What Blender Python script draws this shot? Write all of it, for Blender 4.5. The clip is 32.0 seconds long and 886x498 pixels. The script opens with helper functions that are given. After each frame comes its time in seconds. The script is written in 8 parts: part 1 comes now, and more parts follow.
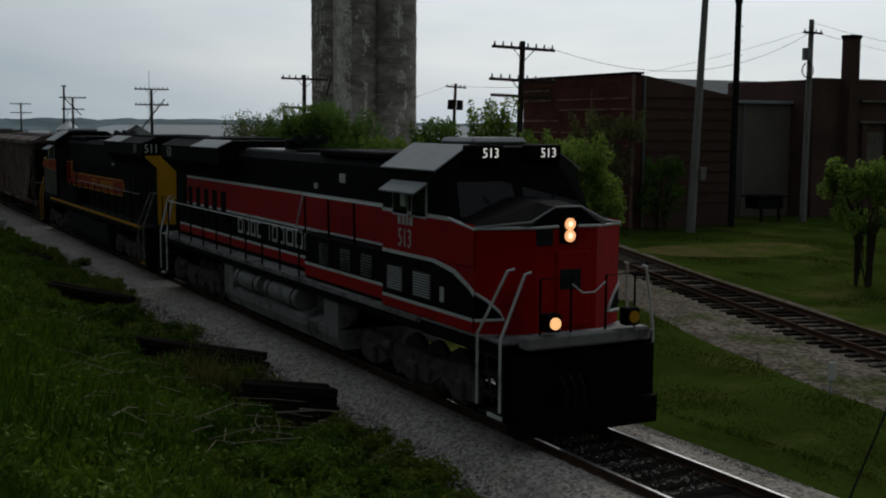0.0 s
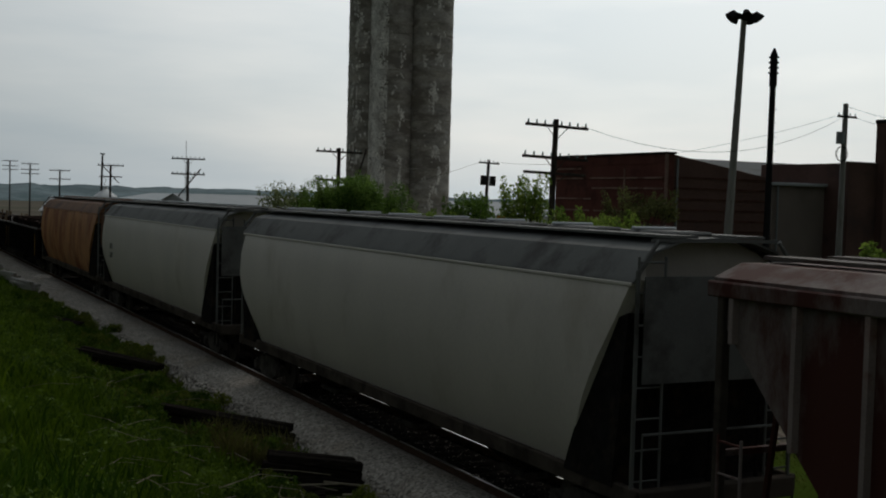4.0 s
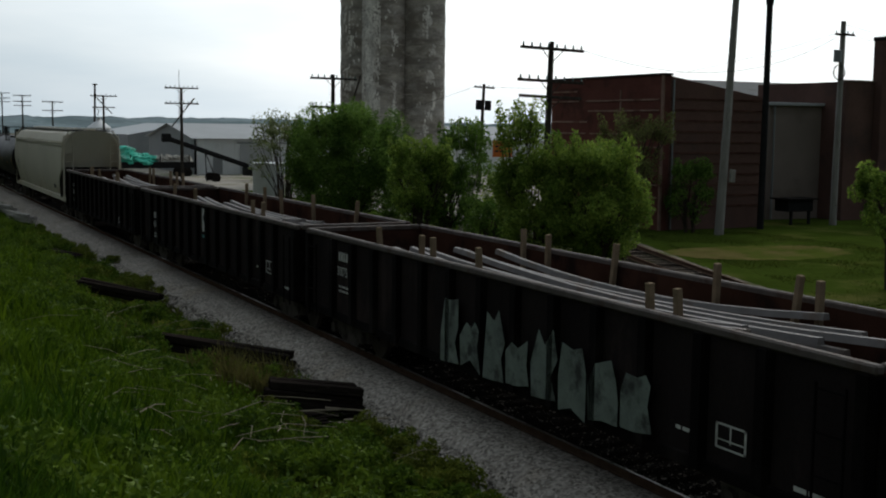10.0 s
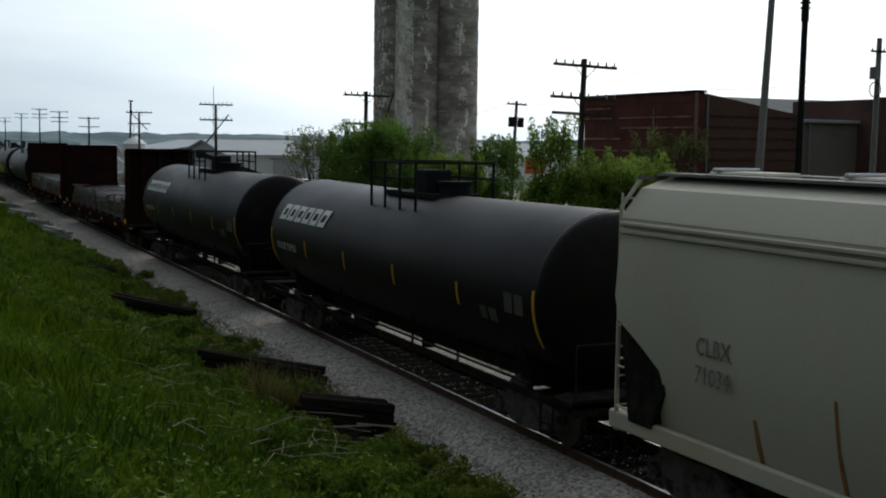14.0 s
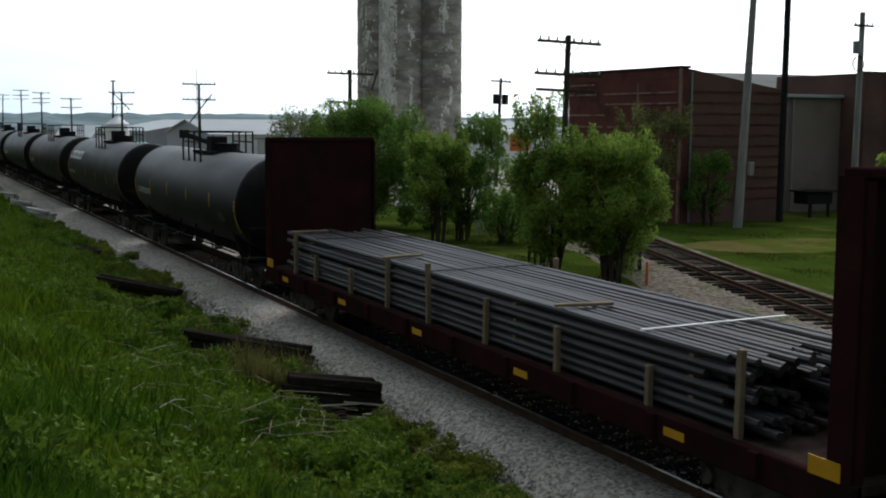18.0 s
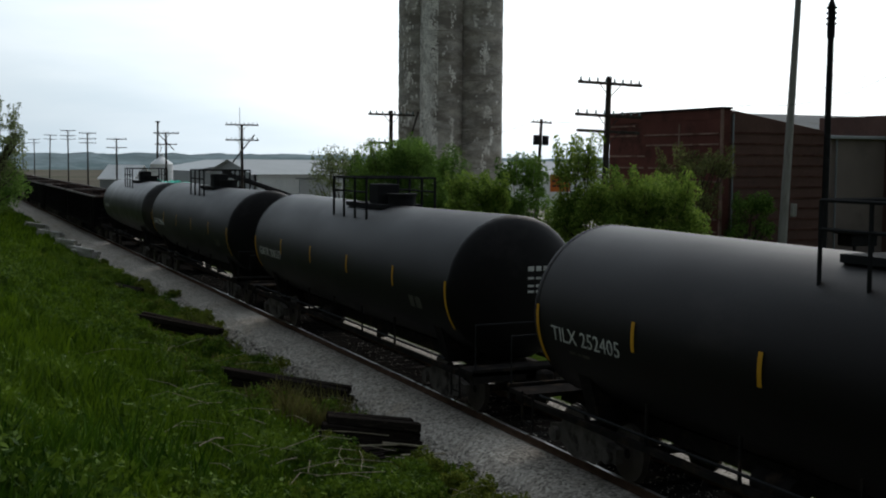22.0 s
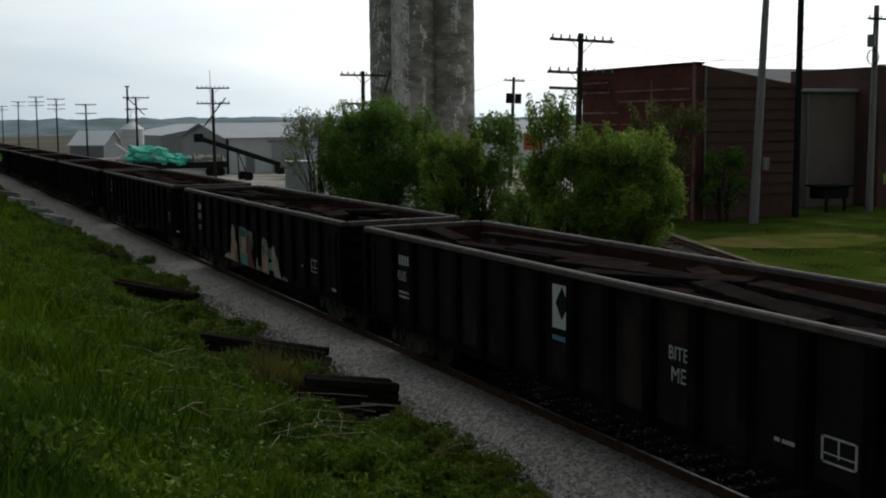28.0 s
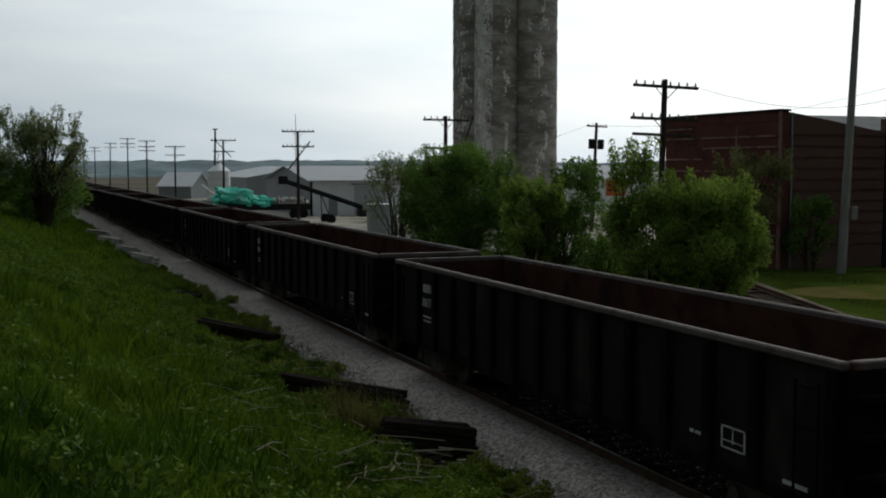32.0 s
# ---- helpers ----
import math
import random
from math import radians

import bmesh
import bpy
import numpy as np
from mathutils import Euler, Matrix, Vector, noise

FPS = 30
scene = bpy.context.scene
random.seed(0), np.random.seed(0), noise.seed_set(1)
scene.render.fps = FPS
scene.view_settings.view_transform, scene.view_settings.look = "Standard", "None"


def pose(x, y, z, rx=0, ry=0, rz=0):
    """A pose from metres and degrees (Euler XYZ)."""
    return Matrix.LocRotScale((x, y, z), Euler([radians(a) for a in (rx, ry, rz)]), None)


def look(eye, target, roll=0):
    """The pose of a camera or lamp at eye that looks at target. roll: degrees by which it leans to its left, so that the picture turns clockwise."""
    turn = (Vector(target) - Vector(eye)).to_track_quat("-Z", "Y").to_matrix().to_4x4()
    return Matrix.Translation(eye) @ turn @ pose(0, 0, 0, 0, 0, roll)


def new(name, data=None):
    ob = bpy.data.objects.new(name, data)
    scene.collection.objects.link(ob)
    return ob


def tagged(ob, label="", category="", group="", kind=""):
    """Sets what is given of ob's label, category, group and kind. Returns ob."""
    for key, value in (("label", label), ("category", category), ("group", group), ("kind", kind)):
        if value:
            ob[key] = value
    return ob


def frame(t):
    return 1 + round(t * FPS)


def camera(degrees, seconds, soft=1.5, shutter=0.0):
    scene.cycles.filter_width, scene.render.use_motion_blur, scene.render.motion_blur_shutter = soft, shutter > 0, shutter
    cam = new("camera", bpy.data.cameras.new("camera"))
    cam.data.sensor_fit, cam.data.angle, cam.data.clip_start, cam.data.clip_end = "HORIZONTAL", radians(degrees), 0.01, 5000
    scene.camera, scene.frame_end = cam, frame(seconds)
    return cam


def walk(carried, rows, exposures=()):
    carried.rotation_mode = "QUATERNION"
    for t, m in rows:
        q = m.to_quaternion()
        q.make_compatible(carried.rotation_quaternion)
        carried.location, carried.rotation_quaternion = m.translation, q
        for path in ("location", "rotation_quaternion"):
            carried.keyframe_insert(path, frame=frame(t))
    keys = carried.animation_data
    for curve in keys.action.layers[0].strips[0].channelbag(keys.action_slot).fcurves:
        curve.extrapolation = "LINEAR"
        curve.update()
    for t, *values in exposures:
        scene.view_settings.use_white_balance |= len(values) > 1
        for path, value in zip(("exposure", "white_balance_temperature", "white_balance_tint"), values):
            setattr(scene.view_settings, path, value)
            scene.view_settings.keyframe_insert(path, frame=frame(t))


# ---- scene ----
EYE = (0.0, 0.0, 5.21)
ROWS = [
    (0, -6.07, -0.32, -28.01),
    (0.5, -5.86, -0.35, -30.54),
    (1, -3.57, -1.45, -31.64),
    (1.5, -0.75, -3.47, -29.43),
    (2, -2.59, -0.43, -28.71),
    (2.5, -2.72, -0.44, -28.53),
    (3, -2.96, -1.12, -27.55),
    (3.5, -2.60, -1.53, -26.67),
    (5.5, -2.20, -1.64, -26.10),
    (6, -2.22, -1.82, -25.16),
    (6.5, -1.98, -1.67, -25.65),
    (7, -2.54, -1.86, -26.86),
    (7.5, -3.19, -2.20, -26.69),
    (8, -3.58, -2.07, -26.61),
    (8.5, -4.27, -2.14, -27.19),
    (9, -4.65, -2.32, -27.04),
    (9.5, -5.67, -1.77, -27.06),
    (10, -6.07, -0.65, -26.63),
    (10.5, -6.75, -0.34, -25.90),
    (11, -6.35, -0.13, -25.29),
    (11.5, -5.97, -0.26, -25.48),
    (12, -5.39, -0.29, -25.30),
    (12.5, -5.23, -0.52, -25.03),
    (13, -5.25, -0.58, -24.75),
    (13.5, -5.26, -0.53, -25.07),
    (14, -5.27, -0.76, -25.03),
    (14.5, -5.86, 0.20, -22.99),
    (16.5, -6.16, -0.76, -24.85),
    (17, -6.09, -0.32, -26.64),
    (17.5, -6.29, 0.08, -26.44),
    (18, -6.35, -0.28, -25.79),
    (18.5, -6.25, -0.19, -25.45),
    (19, -5.69, -0.25, -24.93),
    (19.5, -5.54, -0.19, -24.73),
    (20, -5.41, -1.56, -24.11),
    (20.5, -4.92, -1.05, -23.32),
    (21, -4.74, -0.71, -23.70),
    (21.5, -4.47, -0.56, -24.13),
    (22, -4.37, -0.40, -23.80),
    (22.5, -4.52, -0.87, -23.59),
    (23, -4.56, -0.94, -22.55),
    (23.5, -4.36, -0.89, -21.99),
    (24, -3.82, -1.31, -22.79),
    (24.5, -3.49, -1.51, -22.86),
    (26.5, -3.93, -1.64, -23.02),
    (27, -3.92, -1.75, -22.74),
    (27.5, -5.99, -1.51, -23.53),
    (28, -6.34, 0.60, -25.13),
    (28.5, -5.90, 1.18, -23.71),
    (29, -5.62, 1.89, -21.28),
    (29.5, -4.45, 1.71, -20.13),
    (30, -3.85, 0.79, -19.61),
    (30.5, -3.59, 0.98, -19.83),
    (31, -3.10, 0.88, -20.37),
    (31.5, -3.02, 0.04, -19.62),
    (32, -4.13, 0.05, -21.10),
]
EXPOSURES = [(0.0, -0.45, 6500, 10), (0.5, 0.0, 6500, 10), (1.0, 0.62, 6500, 10), (1.5, 0.15, 6500, 10), (2.0, -0.42, 6820, 10), (3.0, -0.42, 6820, 10), (6.0, -0.42, 6820, 10), (7.0, -0.4, 6820, 10), (8.0, -0.38, 6820, 10), (9.0, -0.25, 6820, 10), (10.0, 0.26, 6600, 10), (11.0, 0.88, 6420, 10), (12.0, 0.92, 6420, 10), (13.0, 0.62, 6420, 10), (14.0, 0.4, 6420, 10), (17.0, 0.95, 6420, 10), (19.0, 0.92, 6420, 10), (21.0, 0.62, 6420, 10), (24.0, 0.3, 6560, 10), (27.0, 0.1, 6640, 10), (28.0, 0.3, 6640, 10), (29.0, 0.85, 6640, 10), (30.0, 0.55, 6640, 10), (31.0, 0.35, 6640, 10), (32.0, 0.08, 6640, 10)]
cam = camera(41.87, 32.0, soft=2.0)
walk(cam, [(t, pose(*EYE, 90 + pitch, roll, yaw)) for t, pitch, roll, yaw in ROWS], EXPOSURES)
XC = 11.08            # centre line of the main track


def run_at(q, t):
    """Where along the track a point of the train stands at t, from its place at the start."""
    return q - 17.494 * t - 0.0034 * t * t


# ---- world and sun ----
GLOW_AZ, GLOW_EL = 42.0, 14.0     # where the cloud is brightest
SUN_AZ, SUN_EL = 48.0, 38.0     # degrees clockwise from +y, and above the horizon
world = bpy.data.worlds.new("overcast_sky")
scene.world = world
world.use_nodes = True
wn, wl = world.node_tree.nodes, world.node_tree.links
wn.clear()
w_out = wn.new("ShaderNodeOutputWorld")
w_bg = wn.new("ShaderNodeBackground")
w_sky = wn.new("ShaderNodeTexSky")
w_sky.sky_type, w_sky.sun_disc = "NISHITA", False
w_sky.sun_elevation, w_sky.sun_rotation = radians(SUN_EL), radians(SUN_AZ)
w_sky.dust_density, w_sky.air_density = 4.0, 1.0
w_scale = wn.new("ShaderNodeVectorMath")
w_scale.operation = "SCALE"
w_scale.inputs["Scale"].default_value = 0.10
w_co = wn.new("ShaderNodeTexCoord")
w_map = wn.new("ShaderNodeMapping")
w_map.inputs["Scale"].default_value = (1.0, 1.0, 5.0)
w_noise = wn.new("ShaderNodeTexNoise")
w_noise.inputs["Scale"].default_value, w_noise.inputs["Detail"].default_value = 2.2, 6.0
w_ramp = wn.new("ShaderNodeValToRGB")
w_ramp.color_ramp.elements[0].position, w_ramp.color_ramp.elements[1].position = 0.36, 0.68
w_ramp.color_ramp.elements[0].color = (0.45, 0.55, 0.63, 1)
w_ramp.color_ramp.elements[1].color = (0.675, 0.735, 0.775, 1)
w_mix = wn.new("ShaderNodeMixRGB")
w_mix.inputs["Fac"].default_value = 0.85
wl.new(w_co.outputs["Generated"], w_map.inputs["Vector"])
wl.new(w_map.outputs["Vector"], w_noise.inputs["Vector"])
wl.new(w_noise.outputs["Fac"], w_ramp.inputs["Fac"])
wl.new(w_sky.outputs["Color"], w_scale.inputs[0])
wl.new(w_scale.outputs["Vector"], w_mix.inputs["Color1"])
wl.new(w_ramp.outputs["Color"], w_mix.inputs["Color2"])
# the cloud layer is brightest round the hidden sun and dims away from it
w_dot = wn.new("ShaderNodeVectorMath")
w_dot.operation = "DOT_PRODUCT"
w_dot.inputs[1].default_value = (math.sin(radians(GLOW_AZ)) * math.cos(radians(GLOW_EL)), math.cos(radians(GLOW_AZ)) * math.cos(radians(GLOW_EL)), math.sin(radians(GLOW_EL)))
w_half = wn.new("ShaderNodeMath")
w_half.operation = "MULTIPLY_ADD"
w_half.inputs[1].default_value = w_half.inputs[2].default_value = 0.5
w_pow = wn.new("ShaderNodeMath")
w_pow.operation = "POWER"
w_pow.inputs[1].default_value = 4.0
w_lift = wn.new("ShaderNodeMath")
w_lift.operation = "MULTIPLY_ADD"
w_lift.inputs[1].default_value, w_lift.inputs[2].default_value = 1.55, 0.05
w_dim = wn.new("ShaderNodeVectorMath")
w_dim.operation = "SCALE"
wl.new(w_co.outputs["Generated"], w_dot.inputs[0])
wl.new(w_dot.outputs["Value"], w_half.inputs[0])
wl.new(w_half.outputs[0], w_pow.inputs[0])
wl.new(w_pow.outputs[0], w_lift.inputs[0])
wl.new(w_mix.outputs["Color"], w_dim.inputs[0])
# and the layer is brighter overhead than low down
w_axis = wn.new("ShaderNodeSeparateXYZ")
w_up = wn.new("ShaderNodeMath")
w_up.operation = "MAXIMUM"
w_up.inputs[1].default_value = 0.0
w_zenith = wn.new("ShaderNodeMath")
w_zenith.operation = "MULTIPLY_ADD"
w_zenith.inputs[1].default_value = 0.34
wl.new(w_co.outputs["Generated"], w_axis.inputs[0])
wl.new(w_axis.outputs["Z"], w_up.inputs[0])
wl.new(w_up.outputs[0], w_zenith.inputs[0])
wl.new(w_lift.outputs[0], w_zenith.inputs[2])
wl.new(w_zenith.outputs[0], w_dim.inputs["Scale"])
wl.new(w_dim.outputs["Vector"], w_bg.inputs["Color"])
wl.new(w_bg.outputs["Background"], w_out.inputs["Surface"])
w_bg.inputs["Strength"].default_value = 1.0
sun_data = bpy.data.lights.new("sun", "SUN")
sun_data.energy, sun_data.angle, sun_data.color = 0.5, radians(14), (1.0, 0.95, 0.88)
sun = new("sun", sun_data)
saz, sel = radians(SUN_AZ), radians(SUN_EL)
SUN_FROM = Vector((math.sin(saz) * math.cos(sel), math.cos(saz) * math.cos(sel), math.sin(sel)))
sun.matrix_world = look(SUN_FROM * 60, (0, 0, 0))


# ---- materials ----
def shade_by(n, l, colour, value, lo, hi):
    """Multiply a colour by a value spread between lo and hi."""
    mr = n.new("ShaderNodeMapRange")
    mr.inputs["To Min"].default_value, mr.inputs["To Max"].default_value = lo, hi
    l.new(value, mr.inputs["Value"])
    mm = n.new("ShaderNodeMixRGB")
    mm.blend_type = "MULTIPLY"
    mm.inputs["Fac"].default_value = 1.0
    l.new(colour, mm.inputs["Color1"])
    l.new(mr.outputs[0], mm.inputs["Color2"])
    return mm.outputs["Color"]


def mat(name, base, rough=0.7, metal=0.0, var=0.25, scale=3.0, bump=0.15, dirt=None, dirt_amt=0.5, stretch=(1, 1, 1), fine=40.0, spread=0.14, spec=None, cells=0.0, island=False):
    """A painted or natural surface: colour that varies at two scales, optional dirt of another colour, and fine relief."""
    m = bpy.data.materials.new(name)
    m.use_nodes = True
    n, l = m.node_tree.nodes, m.node_tree.links
    b = n["Principled BSDF"]
    b.inputs["Metallic"].default_value = metal
    co = n.new("ShaderNodeTexCoord")
    info = n.new("ShaderNodeObjectInfo")
    shift = n.new("ShaderNodeVectorMath")
    shift.operation = "ADD"
    grow = n.new("ShaderNodeVectorMath")
    grow.operation = "SCALE"
    grow.inputs["Scale"].default_value = 37.0
    cmb = n.new("ShaderNodeCombineXYZ")
    for k in range(3):
        l.new(info.outputs["Random"], cmb.inputs[k])
    l.new(cmb.outputs[0], grow.inputs[0])
    mp = n.new("ShaderNodeMapping")
    mp.inputs["Scale"].default_value = stretch
    l.new(co.outputs["Object"], mp.inputs["Vector"])
    l.new(mp.outputs[0], shift.inputs[0])
    l.new(grow.outputs[0], shift.inputs[1])
    big = n.new("ShaderNodeTexNoise")
    big.inputs["Scale"].default_value, big.inputs["Detail"].default_value = scale, 5.0
    small = n.new("ShaderNodeTexNoise")
    small.inputs["Scale"].default_value, small.inputs["Detail"].default_value = fine, 3.0
    for t in (big, small):
        l.new(shift.outputs[0], t.inputs["Vector"])
    mix = n.new("ShaderNodeMixRGB")
    mix.blend_type = "MULTIPLY"
    mix.inputs["Fac"].default_value = 1.0
    mix.inputs["Color1"].default_value = (*base, 1)
    r1 = n.new("ShaderNodeValToRGB")
    r1.color_ramp.elements[0].position, r1.color_ramp.elements[1].position = 0.3, 0.72
    lo, hi = 1 - var, 1 + var * 0.6
    r1.color_ramp.elements[0].color, r1.color_ramp.elements[1].color = (lo, lo, lo, 1), (hi, hi, hi, 1)
    avg = n.new("ShaderNodeMath")
    avg.operation = "MULTIPLY_ADD"
    avg.inputs[1].default_value = 0.35
    l.new(small.outputs["Fac"], avg.inputs[0])
    part_big = n.new("ShaderNodeMath")
    part_big.operation = "MULTIPLY"
    part_big.inputs[1].default_value = 0.65
    l.new(big.outputs["Fac"], part_big.inputs[0])
    l.new(part_big.outputs[0], avg.inputs[2])
    l.new(avg.outputs[0], r1.inputs["Fac"])
    l.new(r1.outputs["Color"], mix.inputs["Color2"])
    last = mix.outputs["Color"]
    if dirt is not None:
        dn = n.new("ShaderNodeTexNoise")
        dn.inputs["Scale"].default_value, dn.inputs["Detail"].default_value = scale * 0.7, 8.0
        dn.inputs["Roughness"].default_value = 0.65
        l.new(shift.outputs[0], dn.inputs["Vector"])
        dr = n.new("ShaderNodeValToRGB")
        mid = 0.62 - 0.26 * dirt_amt
        dr.color_ramp.elements[0].position, dr.color_ramp.elements[1].position = mid, min(mid + spread, 0.99)
        l.new(dn.outputs["Fac"], dr.inputs["Fac"])
        dm = n.new("ShaderNodeMixRGB")
        dm.inputs["Color2"].default_value = (*dirt, 1)
        l.new(dr.outputs["Color"], dm.inputs["Fac"])
        l.new(last, dm.inputs["Color1"])
        last = dm.outputs["Color"]
    if cells:
        # loose stones: each one its own shade
        vo = n.new("ShaderNodeTexVoronoi")
        vo.inputs["Scale"].default_value = cells
        l.new(co.outputs["Object"], vo.inputs["Vector"])
        last = shade_by(n, l, last, vo.outputs["Color"], 0.3, 1.6)
    if island:
        geo = n.new("ShaderNodeNewGeometry")
        last = shade_by(n, l, last, geo.outputs["Random Per Island"], 0.22, 1.65)
    l.new(last, b.inputs["Base Color"])
    b.inputs["Specular IOR Level"].default_value = spec if spec is not None else 0.0 if rough >= 0.85 else 0.25
    rr = n.new("ShaderNodeMapRange")
    rr.inputs["To Min"].default_value, rr.inputs["To Max"].default_value = max(rough - 0.12, 0.03), min(rough + 0.12, 1)
    l.new(big.outputs["Fac"], rr.inputs["Value"])
    l.new(rr.outputs[0], b.inputs["Roughness"])
    if bump:
        bp = n.new("ShaderNodeBump")
        bp.inputs["Strength"].default_value, bp.inputs["Distance"].default_value = bump, 0.02
        l.new(small.outputs["Fac"], bp.inputs["Height"])
        l.new(bp.outputs[0], b.inputs["Normal"])
    return m


def glow(name, colour, strength):
    m = bpy.data.materials.new(name)
    m.use_nodes = True
    b = m.node_tree.nodes["Principled BSDF"]
    b.inputs["Emission Color"].default_value, b.inputs["Emission Strength"].default_value = (*colour, 1), strength
    return m


def leafy(name, a, b_, rough=0.6, through_light=0.3):
    """Leaves or grass: colour varied from piece to piece, some light coming through."""
    m = bpy.data.materials.new(name)
    m.use_nodes = True
    n, l = m.node_tree.nodes, m.node_tree.links
    b = n["Principled BSDF"]
    geo = n.new("ShaderNodeNewGeometry")
    co = n.new("ShaderNodeTexCoord")
    nz = n.new("ShaderNodeTexNoise")
    nz.inputs["Scale"].default_value = 0.7
    l.new(co.outputs["Object"], nz.inputs["Vector"])
    add = n.new("ShaderNodeMath")
    add.operation = "MULTIPLY_ADD"
    add.inputs[1].default_value, add.inputs[2].default_value = 0.55, -0.28
    l.new(geo.outputs["Random Per Island"], add.inputs[0])
    add2 = n.new("ShaderNodeMath")
    add2.operation = "MULTIPLY_ADD"
    add2.inputs[1].default_value = 1.0
    l.new(nz.outputs["Fac"], add2.inputs[0])
    l.new(add.outputs[0], add2.inputs[2])
    ramp = n.new("ShaderNodeValToRGB")
    ramp.color_ramp.elements[0].color, ramp.color_ramp.elements[1].color = (*a, 1), (*b_, 1)
    ramp.color_ramp.elements[0].position, ramp.color_ramp.elements[1].position = 0.2, 0.8
    l.new(add2.outputs[0], ramp.inputs["Fac"])
    l.new(ramp.outputs["Color"], b.inputs["Base Color"])
    b.inputs["Roughness"].default_value = rough
    b.inputs["Specular IOR Level"].default_value = 0.06
    tr = n.new("ShaderNodeBsdfTranslucent")
    l.new(ramp.outputs["Color"], tr.inputs["Color"])
    mx = n.new("ShaderNodeMixShader")
    mx.inputs["Fac"].default_value = through_light
    l.new(b.outputs[0], mx.inputs[1])
    l.new(tr.outputs[0], mx.inputs[2])
    l.new(mx.outputs[0], n["Material Output"].inputs["Surface"])
    return m


RUST = (0.16, 0.065, 0.035)
M_BLACK = mat("black_paint", (0.0068, 0.0060, 0.0066), 0.8, 0, 0.4, 1.5, 0.05, (0.014, 0.012, 0.011), 0.25, spec=0.05)
M_RED = mat("red_paint", (0.42, 0.006, 0.008), 0.6, 0, 0.25, 1.2, 0.04, (0.2, 0.006, 0.007), 0.2, spec=0.1)
M_ORANGE = mat("orange_red_paint", (0.36, 0.040, 0.012), 0.6, 0, 0.25, 1.2, 0.04, (0.18, 0.025, 0.01), 0.25, spec=0.1)
M_YELLOW = mat("yellow_paint", (0.60, 0.30, 0.015), 0.55, 0, 0.2, 1.5, 0.04, (0.3, 0.16, 0.03), 0.2, spec=0.15)
M_WHITE = mat("white_paint", (0.72, 0.72, 0.70), 0.5, 0, 0.18, 3.0, 0.04, (0.4, 0.38, 0.34), 0.2)
M_LETTER = mat("white_lettering", (0.62, 0.62, 0.58), 0.6, 0, 0.3, 4.0, 0.0, (0.2, 0.19, 0.18), 0.25)
M_DARKLETTER = mat("black_lettering", (0.03, 0.03, 0.03), 0.6, 0, 0.3, 4.0, 0.0)
M_GREYROOF = mat("grey_roof_paint", (0.36, 0.36, 0.36), 0.6, 0, 0.2, 2.0, 0.05)
M_UNDER = mat("grimy_gear_and_painted_shade", (0.022, 0.020, 0.019), 0.85, 0.0, 0.5, 4.0, 0.3, (0.045, 0.034, 0.026), 0.4)
M_TRUCK = mat("dusty_truck_steel", (0.105, 0.094, 0.086), 0.85, 0.0, 0.5, 4.0, 0.3, (0.025, 0.022, 0.02), 0.4)
M_WHEEL = mat("worn_wheel_steel", (0.10, 0.085, 0.075), 0.55, 0.6, 0.4, 6.0, 0.15)
M_FUEL = mat("grey_fuel_tank", (0.27, 0.262, 0.255), 0.65, 0, 0.35, 2.0, 0.08, (0.05, 0.045, 0.042), 0.5, spec=0.15)
M_GLASS = mat("dark_cab_glass", (0.012, 0.013, 0.015), 0.06, 0, 0.1, 1.0, 0.0)
M_HOPGREY = mat("pale_grey_hopper_paint", (0.63, 0.575, 0.50), 0.5, 0, 0.14, 0.8, 0.05, (0.34, 0.28, 0.19), 0.25, (1, 0.6, 0.35), spread=0.3, spec=0.4)
M_HOPGREYTOP = mat("grimy_grey_hopper_roof", (0.17, 0.17, 0.16), 0.75, 0, 0.25, 1.2, 0.08, (0.08, 0.075, 0.07), 0.4, spec=0.15)
M_HOPCREAM = mat("cream_grey_hopper_paint", (0.52, 0.485, 0.39), 0.7, 0, 0.14, 0.6, 0.05, (0.45, 0.325, 0.18), 0.36, (1, 0.6, 0.5), spread=0.35, spec=0.15)
M_HOPTAN = mat("orange_tan_hopper_paint", (0.52, 0.25, 0.11), 0.6, 0, 0.4, 0.8, 0.06, (0.22, 0.055, 0.020), 0.6, (1, 1.0, 0.6), 18.0, spread=0.16, spec=0.12)
M_HOPRUST = mat("rusty_brown_hopper_paint", (0.205, 0.165, 0.152), 0.75, 0, 0.4, 0.8, 0.1, (0.075, 0.024, 0.017), 0.60, (1, 1.0, 0.45), spread=0.10, spec=0.15)
M_HOPRIB = mat("worn_pale_hopper_rib", (0.29, 0.23, 0.21), 0.7, 0, 0.35, 1.2, 0.1, (0.16, 0.06, 0.04), 0.45, spec=0.15)
M_GON = mat("black_gondola_paint", (0.0056, 0.0044, 0.0043), 0.8, 0, 0.5, 1.2, 0.1, (0.02, 0.017, 0.0155), 0.3, (1, 1, 0.5), spec=0.05)
M_GONRUST = mat("rusty_gondola_inside", (0.062, 0.030, 0.021), 0.95, 0.0, 0.4, 1.5, 0.25, (0.026, 0.016, 0.013), 0.5, spec=0.0)
M_CHORD = mat("worn_grey_top_chord", (0.105, 0.088, 0.078), 0.8, 0.0, 0.4, 3.0, 0.15, (0.06, 0.035, 0.026), 0.4)
M_TANK = mat("black_tank_paint", (0.0080, 0.0070, 0.0072), 0.50, 0, 0.4, 0.9, 0.04, (0.020, 0.0172, 0.0170), 0.35, (1, 0.4, 1), spec=0.17)
